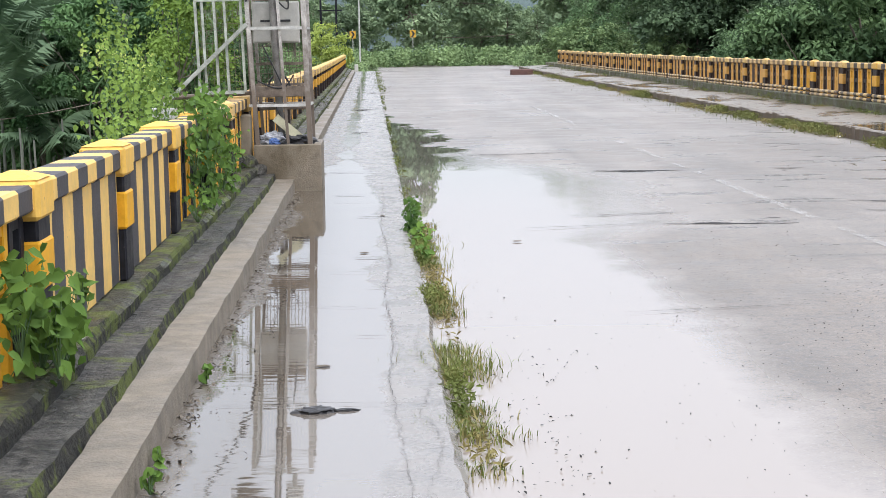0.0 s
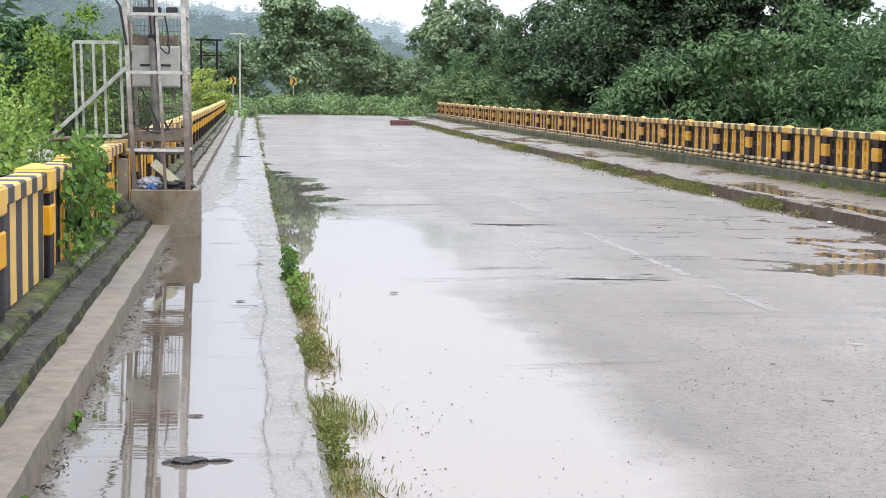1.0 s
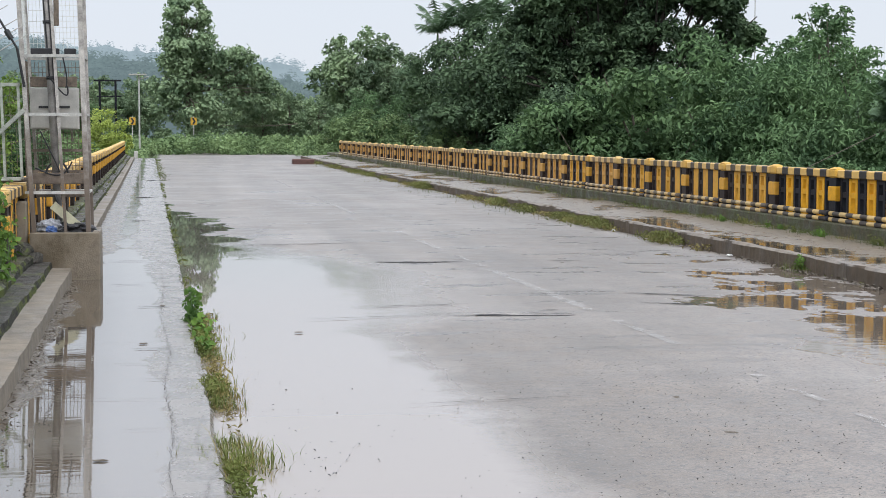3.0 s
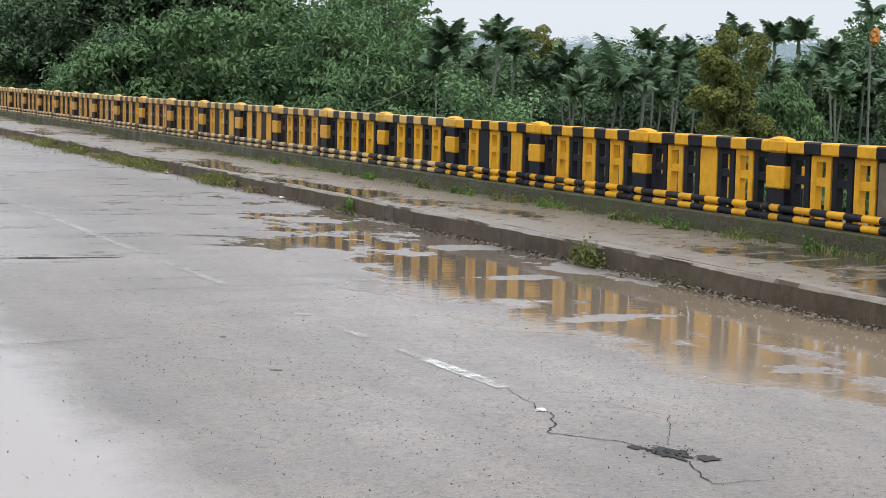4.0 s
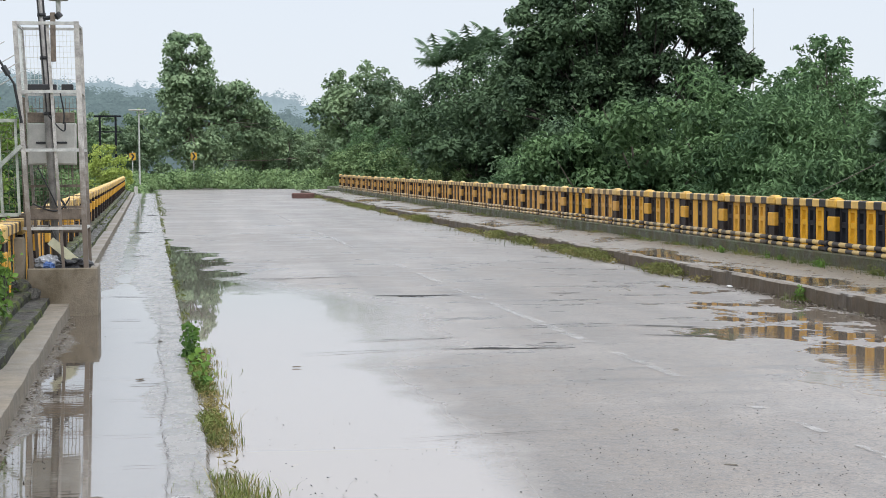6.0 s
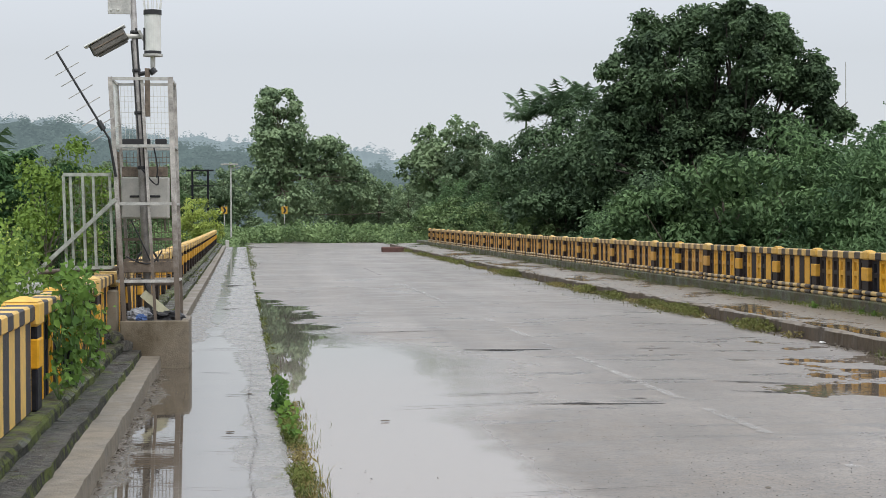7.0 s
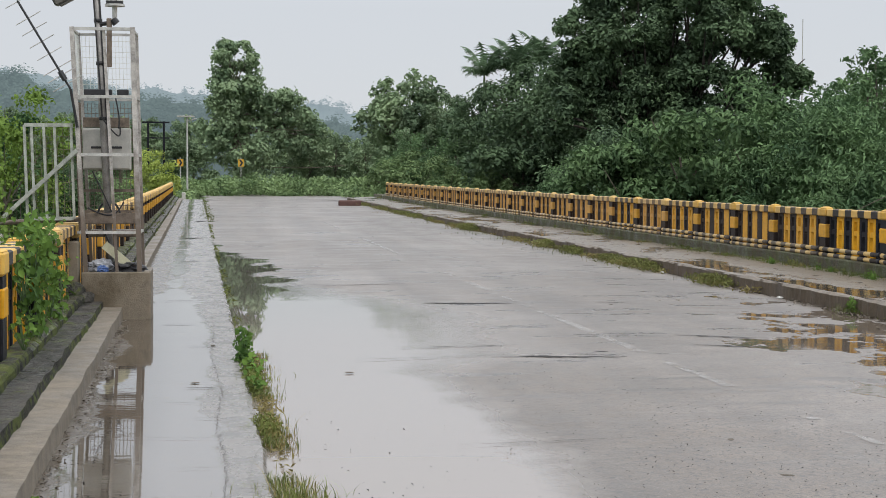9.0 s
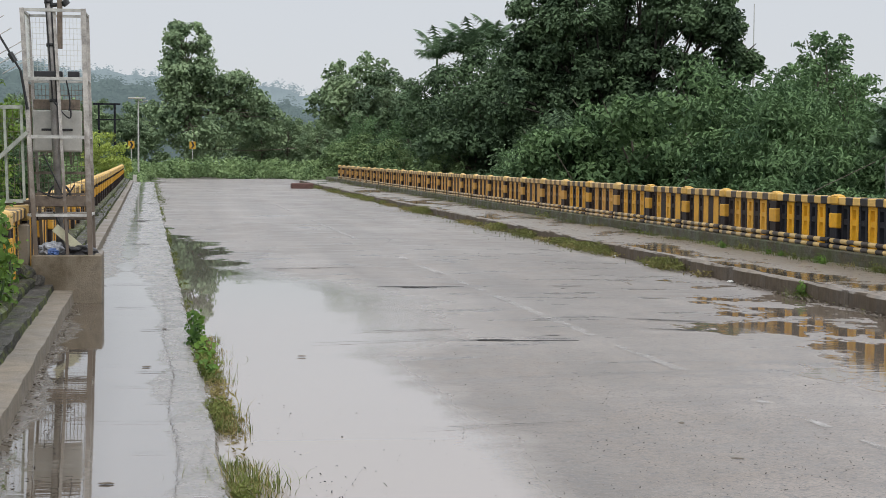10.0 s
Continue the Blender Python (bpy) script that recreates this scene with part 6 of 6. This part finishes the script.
for k, (x, y) in enumerate(((-0.48, 8.62), (-0.40, 13.5), (3.11, 10.51), (-0.3, 16.5), (3.05, 9.2), (0.9, 14.5), (4.9, 22), (7.2, 18.4))):
    crumple("fallen_leaf", (x, y, (0.064 if x < 0.2 else 0.018) + rise(y)), (0.035, 0.018, 0.004), WOOD, "brown sodden leaf on the wet surface", "leaf", 20 + k, k * 37)

# ---- signs, lamp and pole past the bridge ----
for az, d in ((0.08, 157), (-1.95, 155)):
    x, y = polar(az, d)
    z = 1.7 + 0.0092 * d
    g = thing("chevron_sign", (x, y, 0.2), "yellow road-bend sign with a black chevron", "road sign", "bend signs")
    part("post", bar(bmesh.new(), (0, 0.05, 0), (0, 0.05, z + 0.3), 0.07), GALV, g)
    part("board", block(bmesh.new(), -0.28, 0.28, -0.02, 0.0, z - 0.2 - 0.34, z - 0.2 + 0.34, 0.01), SIGNYEL, g)
    bm = bmesh.new()
    for s_ in (1, -1):
        bm.faces.new([bm.verts.new((px, -0.026, z - 0.2 + s_ * pz)) for px, pz in ((-0.17, 0.29), (0.01, 0.29), (0.19, 0.0), (0.01, 0.0))])
    part("chevron", bm, DARKPL, g, "black chevron")
x, y = polar(-1.72, 128)
lamp = thing("street_lamp", (x, y, 0.2), "solar street lamp on a slim grey pole", "street lamp")
part("pole", rod(bmesh.new(), (0, 0, 0), (0, 0, 6.1), 0.075, 0.055, 10), GALV, lamp)
part("solar_panel", block(bmesh.new(), -0.75, 0.55, -0.35, 0.35, 6.1, 6.2, 0.02), GREYBOX, lamp, "pale solar panel")
part("lamp_arm", rod(bmesh.new(), (0, 0, 5.8), (0.7, -0.2, 6.0), 0.04, n=6), GALV, lamp)
x, y = polar(-2.75, 165)
hp = thing("utility_pole", (x, y, 0.2), "pair of dark utility poles joined by cross arms", "utility pole")
for dx in (-0.75, 0.75):
    part("pole", rod(bmesh.new(), (dx, 0, 0), (dx, 0, 7.0), 0.13, 0.10, 8), BLACK, hp)
part("cross_arm", bar(bmesh.new(), (-1.3, 0, 6.9), (1.3, 0, 6.9), 0.16), BLACK, hp)
part("cross_arm", bar(bmesh.new(), (-1.0, 0, 5.4), (1.3, 0, 5.4), 0.12), BLACK, hp)
x, y = polar(-1.85, 109)
km = part("guide_post", block(bmesh.new(), x - 0.12, x + 0.12, y - 0.1, y + 0.1, 0.1, 0.8, 0.03), GREYBOX)
tagged(km, "pale grey stone guide post", "guide post")
endb = part("kerb_end", block(bmesh.new(), 5.45, 6.65, 92.0, 93.0, 0.15, 0.52, 0.05), RED)
tagged(endb, "faded red painted kerb end block", "kerb block")


def wire(name, a, b, sag, r, label):
    a, b = Vector(a), Vector(b)
    bm = bmesh.new()
    pts = [a.lerp(b, i / 16) - Vector((0, 0, sag * 4 * (i / 16) * (1 - i / 16))) for i in range(17)]
    return tagged(part(name, tube(bm, pts, r, 5), RUSTY), label, "cable")


wire("power_line", (-9.0, 33, 0.4), (-2.6, 33, 1.9), 0.3, 0.010, "thin grey cable beyond the near parapet")
wire("power_line", (-9.0, 30, -0.9), (-3.4, 31, 0.55), 0.25, 0.010, "thin grey cable over the bank")
wire("power_line", (*polar(-0.2, 170), 3.2), (*polar(5.0, 165), 3.6), 0.6, 0.03, "thin dark cable across the trees")
for az, d, e0, e1, daz in ((12.9, 74, 0.038, 0.010, 1.25), (16.2, 76, 0.058, 0.03, 0.8), (26.1, 56, 0.03, 0.0, -3.4)):
    top_, low_ = Vector((*polar(az, d), 1.7 + e0 * d)), Vector((*polar(az + daz, d), 1.7 + e1 * d))
    k = (top_.z + 6.3) / (top_.z - low_.z)
    tagged(part("bare_pole", rod(bmesh.new(), top_.lerp(low_, k), top_, 0.022, 0.012, 6), WOOD), "bare pole leaning among the trees", "pole")


# ---- weeds, grass and creepers ----
def tuft(name, place, n, h, spread, material, seed, label, dry=0.0, lie=0.3):
    """A tuft of bending blades."""
    rng = np.random.default_rng(seed)
    bm = bmesh.new()
    for _ in range(n):
        a = rng.uniform(0, math.tau)
        p = Vector((rng.normal() * spread, rng.normal() * spread, 0))
        out = Vector((math.cos(a), math.sin(a), 0))
        side = Vector((-math.sin(a), math.cos(a), 0)) * rng.uniform(0.0016, 0.0042) * (1 + h)
        hh, bend = h * rng.uniform(0.35, 1.1), rng.uniform(0.2, 1.0 + lie)
        prev = None
        for i in range(4):
            f = i / 3
            c = p + out * (hh * bend * f * f * 0.8) + Vector((0, 0, hh * f * (1 - 0.35 * bend * f)))
            w = side * (1 - 0.85 * f)
            cur = (bm.verts.new(c - w), bm.verts.new(c + w))
            if prev:
                bm.faces.new((prev[0], prev[1], cur[1], cur[0]))
            prev = cur
    o = part(name, bm, material)
    o.matrix_basis = pose(*place)
    return tagged(o, label, "grass", kind="stuff")


def grass_mat(name, runs, leaf, material, label, seed):
    """Low creeping grass lying over an edge: (across, from, to, width, height, count)."""
    rng = np.random.default_rng(seed)
    c = []
    for u, v0, v1, w, h, n in runs:
        for v in rng.uniform(v0, v1, n):
            k = 0.5 + 0.5 * noise.noise((v * 0.6, seed, u))
            if rng.uniform() > (k - 0.42) * 4:
                continue
            c.append(at_deck(u + rng.normal() * w * (0.4 + k), v, h * k * rng.uniform(0.1, 1.0)))
    c = np.array([tuple(q) for q in c])
    me = leaf_mesh(name, c, rng.normal(size=c.shape) * 0.8 + np.array((0, -0.2, 0.6)), leaf * rng.uniform(0.6, 1.4, len(c)), 0.3, 0.1, seed)
    me.materials.append(material)
    return tagged(new(name, me), label, "grass", kind="stuff")


grass_mat("creeping_grass", [(7.58, 22, 62, 0.14, 0.27, 26000), (7.58, 62, 100, 0.17, 0.26, 10000), (7.62, 12, 26, 0.03, 0.10, 260)], 0.065, KERBGRASS, "creeping grass over the far kerb's edge", 91)
grass_mat("creeping_grass", [(9.26, 5, 40, 0.06, 0.42, 7000), (9.24, 40, 105, 0.14, 0.50, 10000)], 0.06, GRASS, "low weeds along the parapet plinth's foot", 92)
grass_mat("creeping_grass", [(0.39, 17, 60, 0.03, 0.10, 650), (0.42, 60, 106, 0.10, 0.2, 1200)], 0.07, GRASS, "low grass in the joint beside the footpath", 93)
grass_mat("creeping_grass", [(-1.30, 21, 100, 0.10, 0.50, 3500)], 0.09, GRASS, "weeds between the near ledges", 94)
grass_mat("creeping_grass", [(0.40, 6.6, 16.4, 0.035, 0.10, 3000)], 0.05, GRASS, "low dense weeds along the footpath's broken edge", 95)
grass_mat("creeping_grass", [(0.44, 6.6, 16.0, 0.04, 0.07, 1500)], 0.045, DRYGRASS, "yellowed weeds along the footpath's broken edge", 96)
grass_mat("creeping_grass", [(7.54, 24, 62, 0.11, 0.17, 9000), (7.55, 62, 100, 0.12, 0.14, 2600)], 0.065, DRYGRASS, "yellowed creeping grass at the far kerb", 97)
rnd = random.Random(9)
# tufts along the footpath's broken edge: along, blades, height, spread
EDGE = ((6.6, 120, 0.08, 0.05), (7.25, 420, 0.12, 0.08), (7.7, 260, 0.10, 0.06), (8.6, 420, 0.13, 0.09), (8.9, 420, 0.15, 0.10), (9.3, 260, 0.12, 0.06), (10.6, 260, 0.13, 0.06), (11.1, 300, 0.15, 0.07), (11.7, 160, 0.10, 0.05), (13.0, 260, 0.12, 0.07), (13.6, 260, 0.12, 0.07), (14.3, 260, 0.12, 0.08), (15.0, 220, 0.12, 0.08), (15.9, 200, 0.14, 0.08))
for k, (v, n, h, sp) in enumerate(EDGE):
    c = at_deck(0.37, v, 0.0)
    h *= 0.8
    tuft("grass_tuft", (c.x + 0.03, c.y, 0.0), int(n * 0.65), h, sp * 1.25, GRASS, 100 + k, "green grass growing along the footpath's edge")
    tuft("dry_grass", (c.x + 0.08, c.y - 0.1, 0.0), n // 5, h * 0.9, sp, DRYGRASS, 140 + k, "straw-coloured grass along the footpath's edge")
    if k in (4, 7):
        tuft("tall_grass", (c.x + 0.12, c.y, 0.0), 8, 0.28, 0.10, DRYGRASS, 170 + k, "thin seeding grass stalks by the footpath")
# tufts at the far kerb: along, across, height
for k, (u, v, h, sp, n) in enumerate(((7.66, 8.3, 0.34, 0.12, 260), (7.62, 14.0, 0.10, 0.10, 160), (7.62, 20.4, 0.16, 0.12, 160), (7.62, 25.9, 0.30, 0.16, 220), (7.6, 27.4, 0.3, 0.2, 220), (7.6, 31.6, 0.28, 0.3, 260), (7.6, 33.5, 0.28, 0.3, 260), (7.55, 36, 0.32, 0.4, 320), (7.55, 38.5, 0.3, 0.4, 300), (7.5, 41.8, 0.34, 0.4, 320), (7.5, 45, 0.34, 0.45, 320), (7.45, 49, 0.34, 0.5, 320), (7.5, 54, 0.3, 0.5, 280), (7.5, 60, 0.3, 0.6, 280), (7.5, 67, 0.3, 0.6, 260), (7.5, 76, 0.3, 0.7, 260), (7.5, 86, 0.3, 0.8, 260))):
    c = at_deck(u, v, 0.02)
    if v > 25:
        n, h = int(n * 0.45), h * 0.42
    tuft("grass_tuft", tuple(c), n, h, sp, GRASS if k % 3 and k > 1 else DRYGRASS, 300 + k, "grass tuft at the foot of the far kerb")
for k in range(70):
    v = 6 + k * 0.55 + rnd.uniform(-0.3, 0.3) if k < 50 else 34 + (k - 50) * 3
    c = at_deck(9.28 - rnd.uniform(0, 0.12), v, 0.25)
    tuft("grass_tuft", tuple(c), rnd.randint(50, 130), rnd.uniform(0.04, 0.11), 0.13, GRASS if rnd.random() < 0.6 else DRYGRASS, 400 + k, "short grass at the parapet plinth's foot")


def creeper(name, spots, leaf, material, label, seed, aspect=0.75):
    """Leaves and stems hung over a few spots (x, y, z, spread, count)."""
    rng = np.random.default_rng(seed)
    e = thing(name, (spots[0][0], spots[0][1], spots[0][2]), label, "creeper")
    o0 = Vector(spots[0][:3])
    cs, ns = [], []
    bm = bmesh.new()
    for x, y, z, sp, n in spots:
        c = rng.normal(size=(n, 3)) * np.array((sp * 0.45, sp, sp * 0.8)) * 0.55 + np.array((x, y, z)) - np.array(o0)
        cs.append(c)
        ns.append(rng.normal(size=(n, 3)) * 0.5 + np.array((0.35, -0.6, 0.6)))
        for q in c[:: max(1, n // 10)]:
            rod(bm, Vector((x, y, z - sp)) - o0, Vector(q), 0.004, 0.002, 4)
    me = leaf_mesh("leaves", np.concatenate(cs), np.concatenate(ns), leaf * rng.uniform(0.6, 1.3, sum(len(c) for c in cs)), aspect, 0.1, seed, True)
    me.materials.append(material)
    o = new("leaves", me)
    o.parent = e
    tagged(part("stem", bm, LEAF_MID, e), kind="stuff")
    return e


def spot(u, v, z, sp, n):
    c = at_deck(u, v, z)
    return (c.x, c.y, c.z, sp, n)


creeper("creeper", [spot(-1.42, 13.6, 0.95, 0.24, 55), spot(-1.40, 13.9, 0.7, 0.26, 68), spot(-1.38, 14.4, 0.5, 0.22, 49), spot(-1.46, 14.2, 1.15, 0.26, 68), spot(-1.38, 13.3, 0.5, 0.16, 18), spot(-1.42, 14.7, 1.1, 0.26, 68)], 0.070, LEAF_LIGHT, "green leafy creeper hanging over the parapet", 61)
creeper("creeper", [spot(-1.40, 15.4, 1.0, 0.28, 74), spot(-1.40, 15.9, 0.7, 0.3, 74), spot(-1.50, 16.4, 1.15, 0.30, 62), spot(-1.40, 17.0, 0.75, 0.25, 49), spot(-1.36, 16.2, 0.45, 0.2, 37), spot(-1.42, 15.1, 1.18, 0.24, 80), spot(-1.40, 14.9, 0.8, 0.24, 62)], 0.070, LEAF_LIGHT, "dense creeper covering a parapet bay", 62)
creeper("creeper", [spot(-2.0, 13.2, 1.0, 0.4, 200), spot(-2.1, 15.0, 1.2, 0.5, 330), spot(-2.2, 17.0, 1.3, 0.55, 380), spot(-2.3, 18.6, 1.2, 0.5, 280), spot(-2.4, 16.0, 1.6, 0.5, 260), spot(-2.6, 17.5, 1.9, 0.45, 160)], 0.052, LEAF_LIME, "bright creeper climbing behind the parapet", 63)
spray = creeper("creeper", [(-4.10, 22.6, 1.70, 0.26, 26), (-3.85, 22.7, 1.62, 0.30, 46), (-3.60, 22.8, 1.52, 0.26, 40), (-3.45, 22.9, 1.30, 0.30, 40), (-4.35, 22.6, 1.78, 0.2, 10)], 0.062, LEAF_LIMEHAZE, "thin yellow-green spray reaching over the bank", 75)
part("stem", tube(bmesh.new(), [Vector(q) - spray.location for q in ((-4.1, 22.6, 1.65), (-3.6, 22.8, 1.45), (-3.4, 22.9, 1.0), (-3.35, 22.9, -6.3))], 0.012, 5), LEAF_BAMBOO, spray)
for k, pts in enumerate((((-3.57, 20, 1.50), (-3.72, 20, 1.30), (-3.80, 20, 1.08), (-3.75, 20, 0.88), (-3.58, 20, 0.74), (-3.40, 20, 0.66), (-3.3, 20, 0.2), (-3.3, 20, -6.3)), ((-3.60, 20.4, 1.5), (-3.70, 20.4, 1.25), (-3.66, 20.4, 1.05), (-3.55, 20.4, 0.9), (-3.35, 20.4, 0.3), (-3.35, 20.4, -6.3)), ((-2.92, 20.4, 1.45), (-2.98, 20.4, 1.25), (-3.12, 20.4, 1.0), (-3.22, 20.4, 0.6), (-3.25, 20.4, -6.3)))):
    tagged(part("bare_vine", tube(bmesh.new(), [Vector(p) for p in pts], 0.011, 5), LEAF_BAMBOO), "bare green vine looping over the bank", "vine", "loose vines")
creeper("leafy_weed", [spot(-1.40, 7.0, 0.58, 0.22, 80), spot(-1.36, 7.2, 0.50, 0.2, 60), spot(-1.30, 7.5, 0.68, 0.10, 14), spot(-1.42, 6.7, 0.70, 0.22, 80), spot(-1.32, 6.95, 0.55, 0.2, 60), spot(-1.28, 7.3, 0.62, 0.12, 14)], 0.078, LEAF_LIGHT, "broad-leaved green weed against the striped parapet", 64, 0.6)
creeper("leafy_weed", [spot(0.36, 15.2, 0.12, 0.16, 90), spot(0.38, 15.7, 0.18, 0.15, 90), spot(0.40, 14.4, 0.08, 0.16, 70), spot(0.40, 13.4, 0.06, 0.14, 50)], 0.05, LEAF_LIGHT, "low green weed sprouting from the footpath's edge", 65)
creeper("kerb_weed", [spot(7.58, 14.0, 0.09, 0.14, 420), spot(7.60, 14.2, 0.08, 0.12, 220), spot(7.58, 13.82, 0.07, 0.12, 200)], 0.034, LEAF_KERB, "low bushy weed growing at the far kerb", 72)
creeper("kerb_weed", [spot(7.60, 8.3, 0.07, 0.13, 260), spot(7.62, 8.45, 0.06, 0.12, 160)], 0.036, LEAF_KERB, "yellow-green weed growing at the far kerb", 73)
weedy = random.Random(23)
for k in range(17):
    # leafy mats lying along the plinth's foot
    v = 7.0 + 1.35 * k + weedy.uniform(-0.5, 0.5)
    creeper("plinth_weed", [spot(9.24 - weedy.uniform(0.0, 0.16), v + weedy.uniform(-0.35, 0.35), 0.27, weedy.uniform(0.06, 0.12), weedy.randint(60, 130)) for _ in range(weedy.choice((2, 3, 4)))], 0.036, (LEAF_LIGHT, KERBGRASS)[k % 2], "low leafy weed spreading along the plinth's foot", 500 + k, 0.5)
creeper("kerb_weed", [spot(7.62, 20.4, 0.08, 0.13, 160)], 0.036, LEAF_LIGHT, "small green weed at the far kerb", 74)
for k, (u, v) in enumerate(((-0.84, 8.25), (-0.86, 6.5), (-0.84, 6.1))):
    creeper("seedling", [spot(u, v, 0.12, 0.05, 12)], 0.05, LEAF_LIGHT, "small green seedling against the ledge", 66 + k)


# ---- small litter ----
def litter(name, spots, size, material, label, category, seed):
    """Scattered bits: (x, y, z, spread across, spread along, count)."""
    rng = np.random.default_rng(seed)
    cs = [rng.normal(size=(n, 3)) * np.array((sx, sy, 0.004)) + np.array((x, y, z)) for x, y, z, sx, sy, n in spots]
    c = np.concatenate(cs)
    me = leaf_mesh(name, c, rng.normal(size=c.shape) * 0.35 + np.array((0, 0, 1)), size * rng.uniform(0.4, 1.4, len(c)), 0.5, 0.1, seed)
    me.materials.append(material)
    return tagged(new(name, me), label, category, kind="stuff")


litter("ledge_litter", [(*at_deck(-0.85, v, 0.068), 0.03, 0.5, 34) for v in (5.5, 6.5, 7.5, 8.5, 9.5, 11, 12.5, 14, 16, 18)], 0.035, WOOD, "brown leaf litter along the ledge's foot", "litter", 81)
litter("ledge_litter", [(*at_deck(-0.72, v, 0.066), 0.10, 0.7, 22) for v in (6, 8, 10, 13, 16)], 0.022, CRACK, "dark grit on the footpath", "litter", 82)
litter("road_grit", [(0.55, 7.2, 0.012, 0.16, 0.5, 60), (0.6, 8.6, 0.012, 0.2, 0.7, 40), (0.45, 6.3, 0.012, 0.15, 0.4, 70), (0.6, 10.5, 0.012, 0.25, 1.0, 25)], 0.018, CRACK, "dark grit beside the footpath's edge", "litter", 83)
litter("road_grit", [(3.6, 7.0, 0.028, 1.2, 2.5, 1500), (2.8, 9.5, 0.028, 0.9, 3.0, 900), (5.0, 8.5, 0.028, 0.7, 2.0, 500)], 0.013, CRACK, "dark specks of grit over the asphalt", "litter", 84)
litter("kerb_litter", [(*at_deck(7.52, v, 0.025), 0.05, 0.5, 110) for v in (8, 9, 10, 11, 12, 13, 14.5, 16, 18, 20, 22, 25)], 0.05, WOOD, "wet leaves and dirt along the far kerb's foot", "litter", 85)
litter("foam", [(7.05, v, 0.010, 0.32, 0.6, 80) for v in (6.8, 7.6, 8.4, 9.2, 10.2, 11.2)], 0.010, WHITE, "specks of foam on the muddy puddle", "foam", 86)
for k, (x, y, rx, ry) in enumerate(((4.09, 6.53, 0.10, 0.17), (4.20, 6.38, 0.07, 0.08), (4.0, 6.69, 0.05, 0.06))):
    bm = bmesh.new()
    ring = []
    for i in range(40):
        a_ = i * math.tau / 40
        f = 0.75 + 0.55 * noise.noise((math.cos(a_) * 2.2, math.sin(a_) * 2.2, k * 5.0)) + 0.35 * noise.noise((math.cos(a_) * 6, math.sin(a_) * 6, k * 3.0))
        ring.append(bm.verts.new((x + rx * f * math.cos(a_), y + ry * f * math.sin(a_), 0.0242)))
    mid_ = bm.verts.new((x, y, 0.0242))
    for p, q in zip(ring, ring[1:] + ring[:1]):
        bm.faces.new((mid_, p, q))
    tagged(part("pothole", bm, CRACK), "small dark hole broken in the asphalt", "pothole", kind=S)
litter("road_grit", [(4.11, 6.55, 0.026, 0.09, 0.07, 70)], 0.02, CRACK, "dark crumbs round the broken hole", "litter", 87)
crumple("paper_scrap", (3.98, 7.63, 0.026), (0.025, 0.02, 0.008), WHITE, "white scrap of paper on the asphalt", "paper", 35)

x, y = polar(18.95, 120)
tagged(part("thin_mast", rod(bmesh.new(), (x, y, land(x, y) - 0.3), (x, y, 12.9), 0.06, 0.03, 6), GALV), "thin distant steel mast above the trees", "mast")
c = at_deck(-1.47, 7.85, 0.40)
tagged(part("drain_pipe", rod(bmesh.new(), c + Vector((-0.25, 0, 0)), c + Vector((0.06, -0.02, -0.01)), 0.032, n=12), RUSTY), "short grey drain pipe under the parapet", "pipe")
crumple("paper_scrap", (c.x + 0.07, c.y, 0.375), (0.03, 0.028, 0.02), WHITE, "crumpled white paper by the drain pipe", "paper", 37)
for k, (x, y) in enumerate(((7.49, 33.9), (7.36, 37.6), (7.5, 29.4), (7.58, 23.05), (7.3, 45.0))):
    crumple("paper_scrap", (x, y, 0.02 + rise(y)), (0.04, 0.025, 0.014), WHITE, "small white scrap lying by the far kerb", "paper", 50 + k, k * 50)
# cross joints standing a little proud in the far footpath
for k in range(13):
    v = 7.6 + 0.63 * k
    bm = bmesh.new()
    u0, u1 = 8.15 + 0.2 * math.sin(k * 2.3), 8.95 + 0.12 * math.sin(k * 1.3)
    for i in range(6):
        a_, b_ = u0 + (u1 - u0) * i / 6, u0 + (u1 - u0) * (i + 1) / 6
        z = 0.214 + (a_ - 7.74) * 0.0231
        dx = at_deck(8.5, v).x - 8.5
        block(bm, a_ + dx, b_ + dx + 0.001, v - 0.014, v + 0.014 + 0.006 * math.sin(i * 3 + k), z - 0.03, z + 0.010)
    tagged(part("path_joint", bm, KERBTOP), "worn cross joint in the muddy footpath", "joint", kind=S)
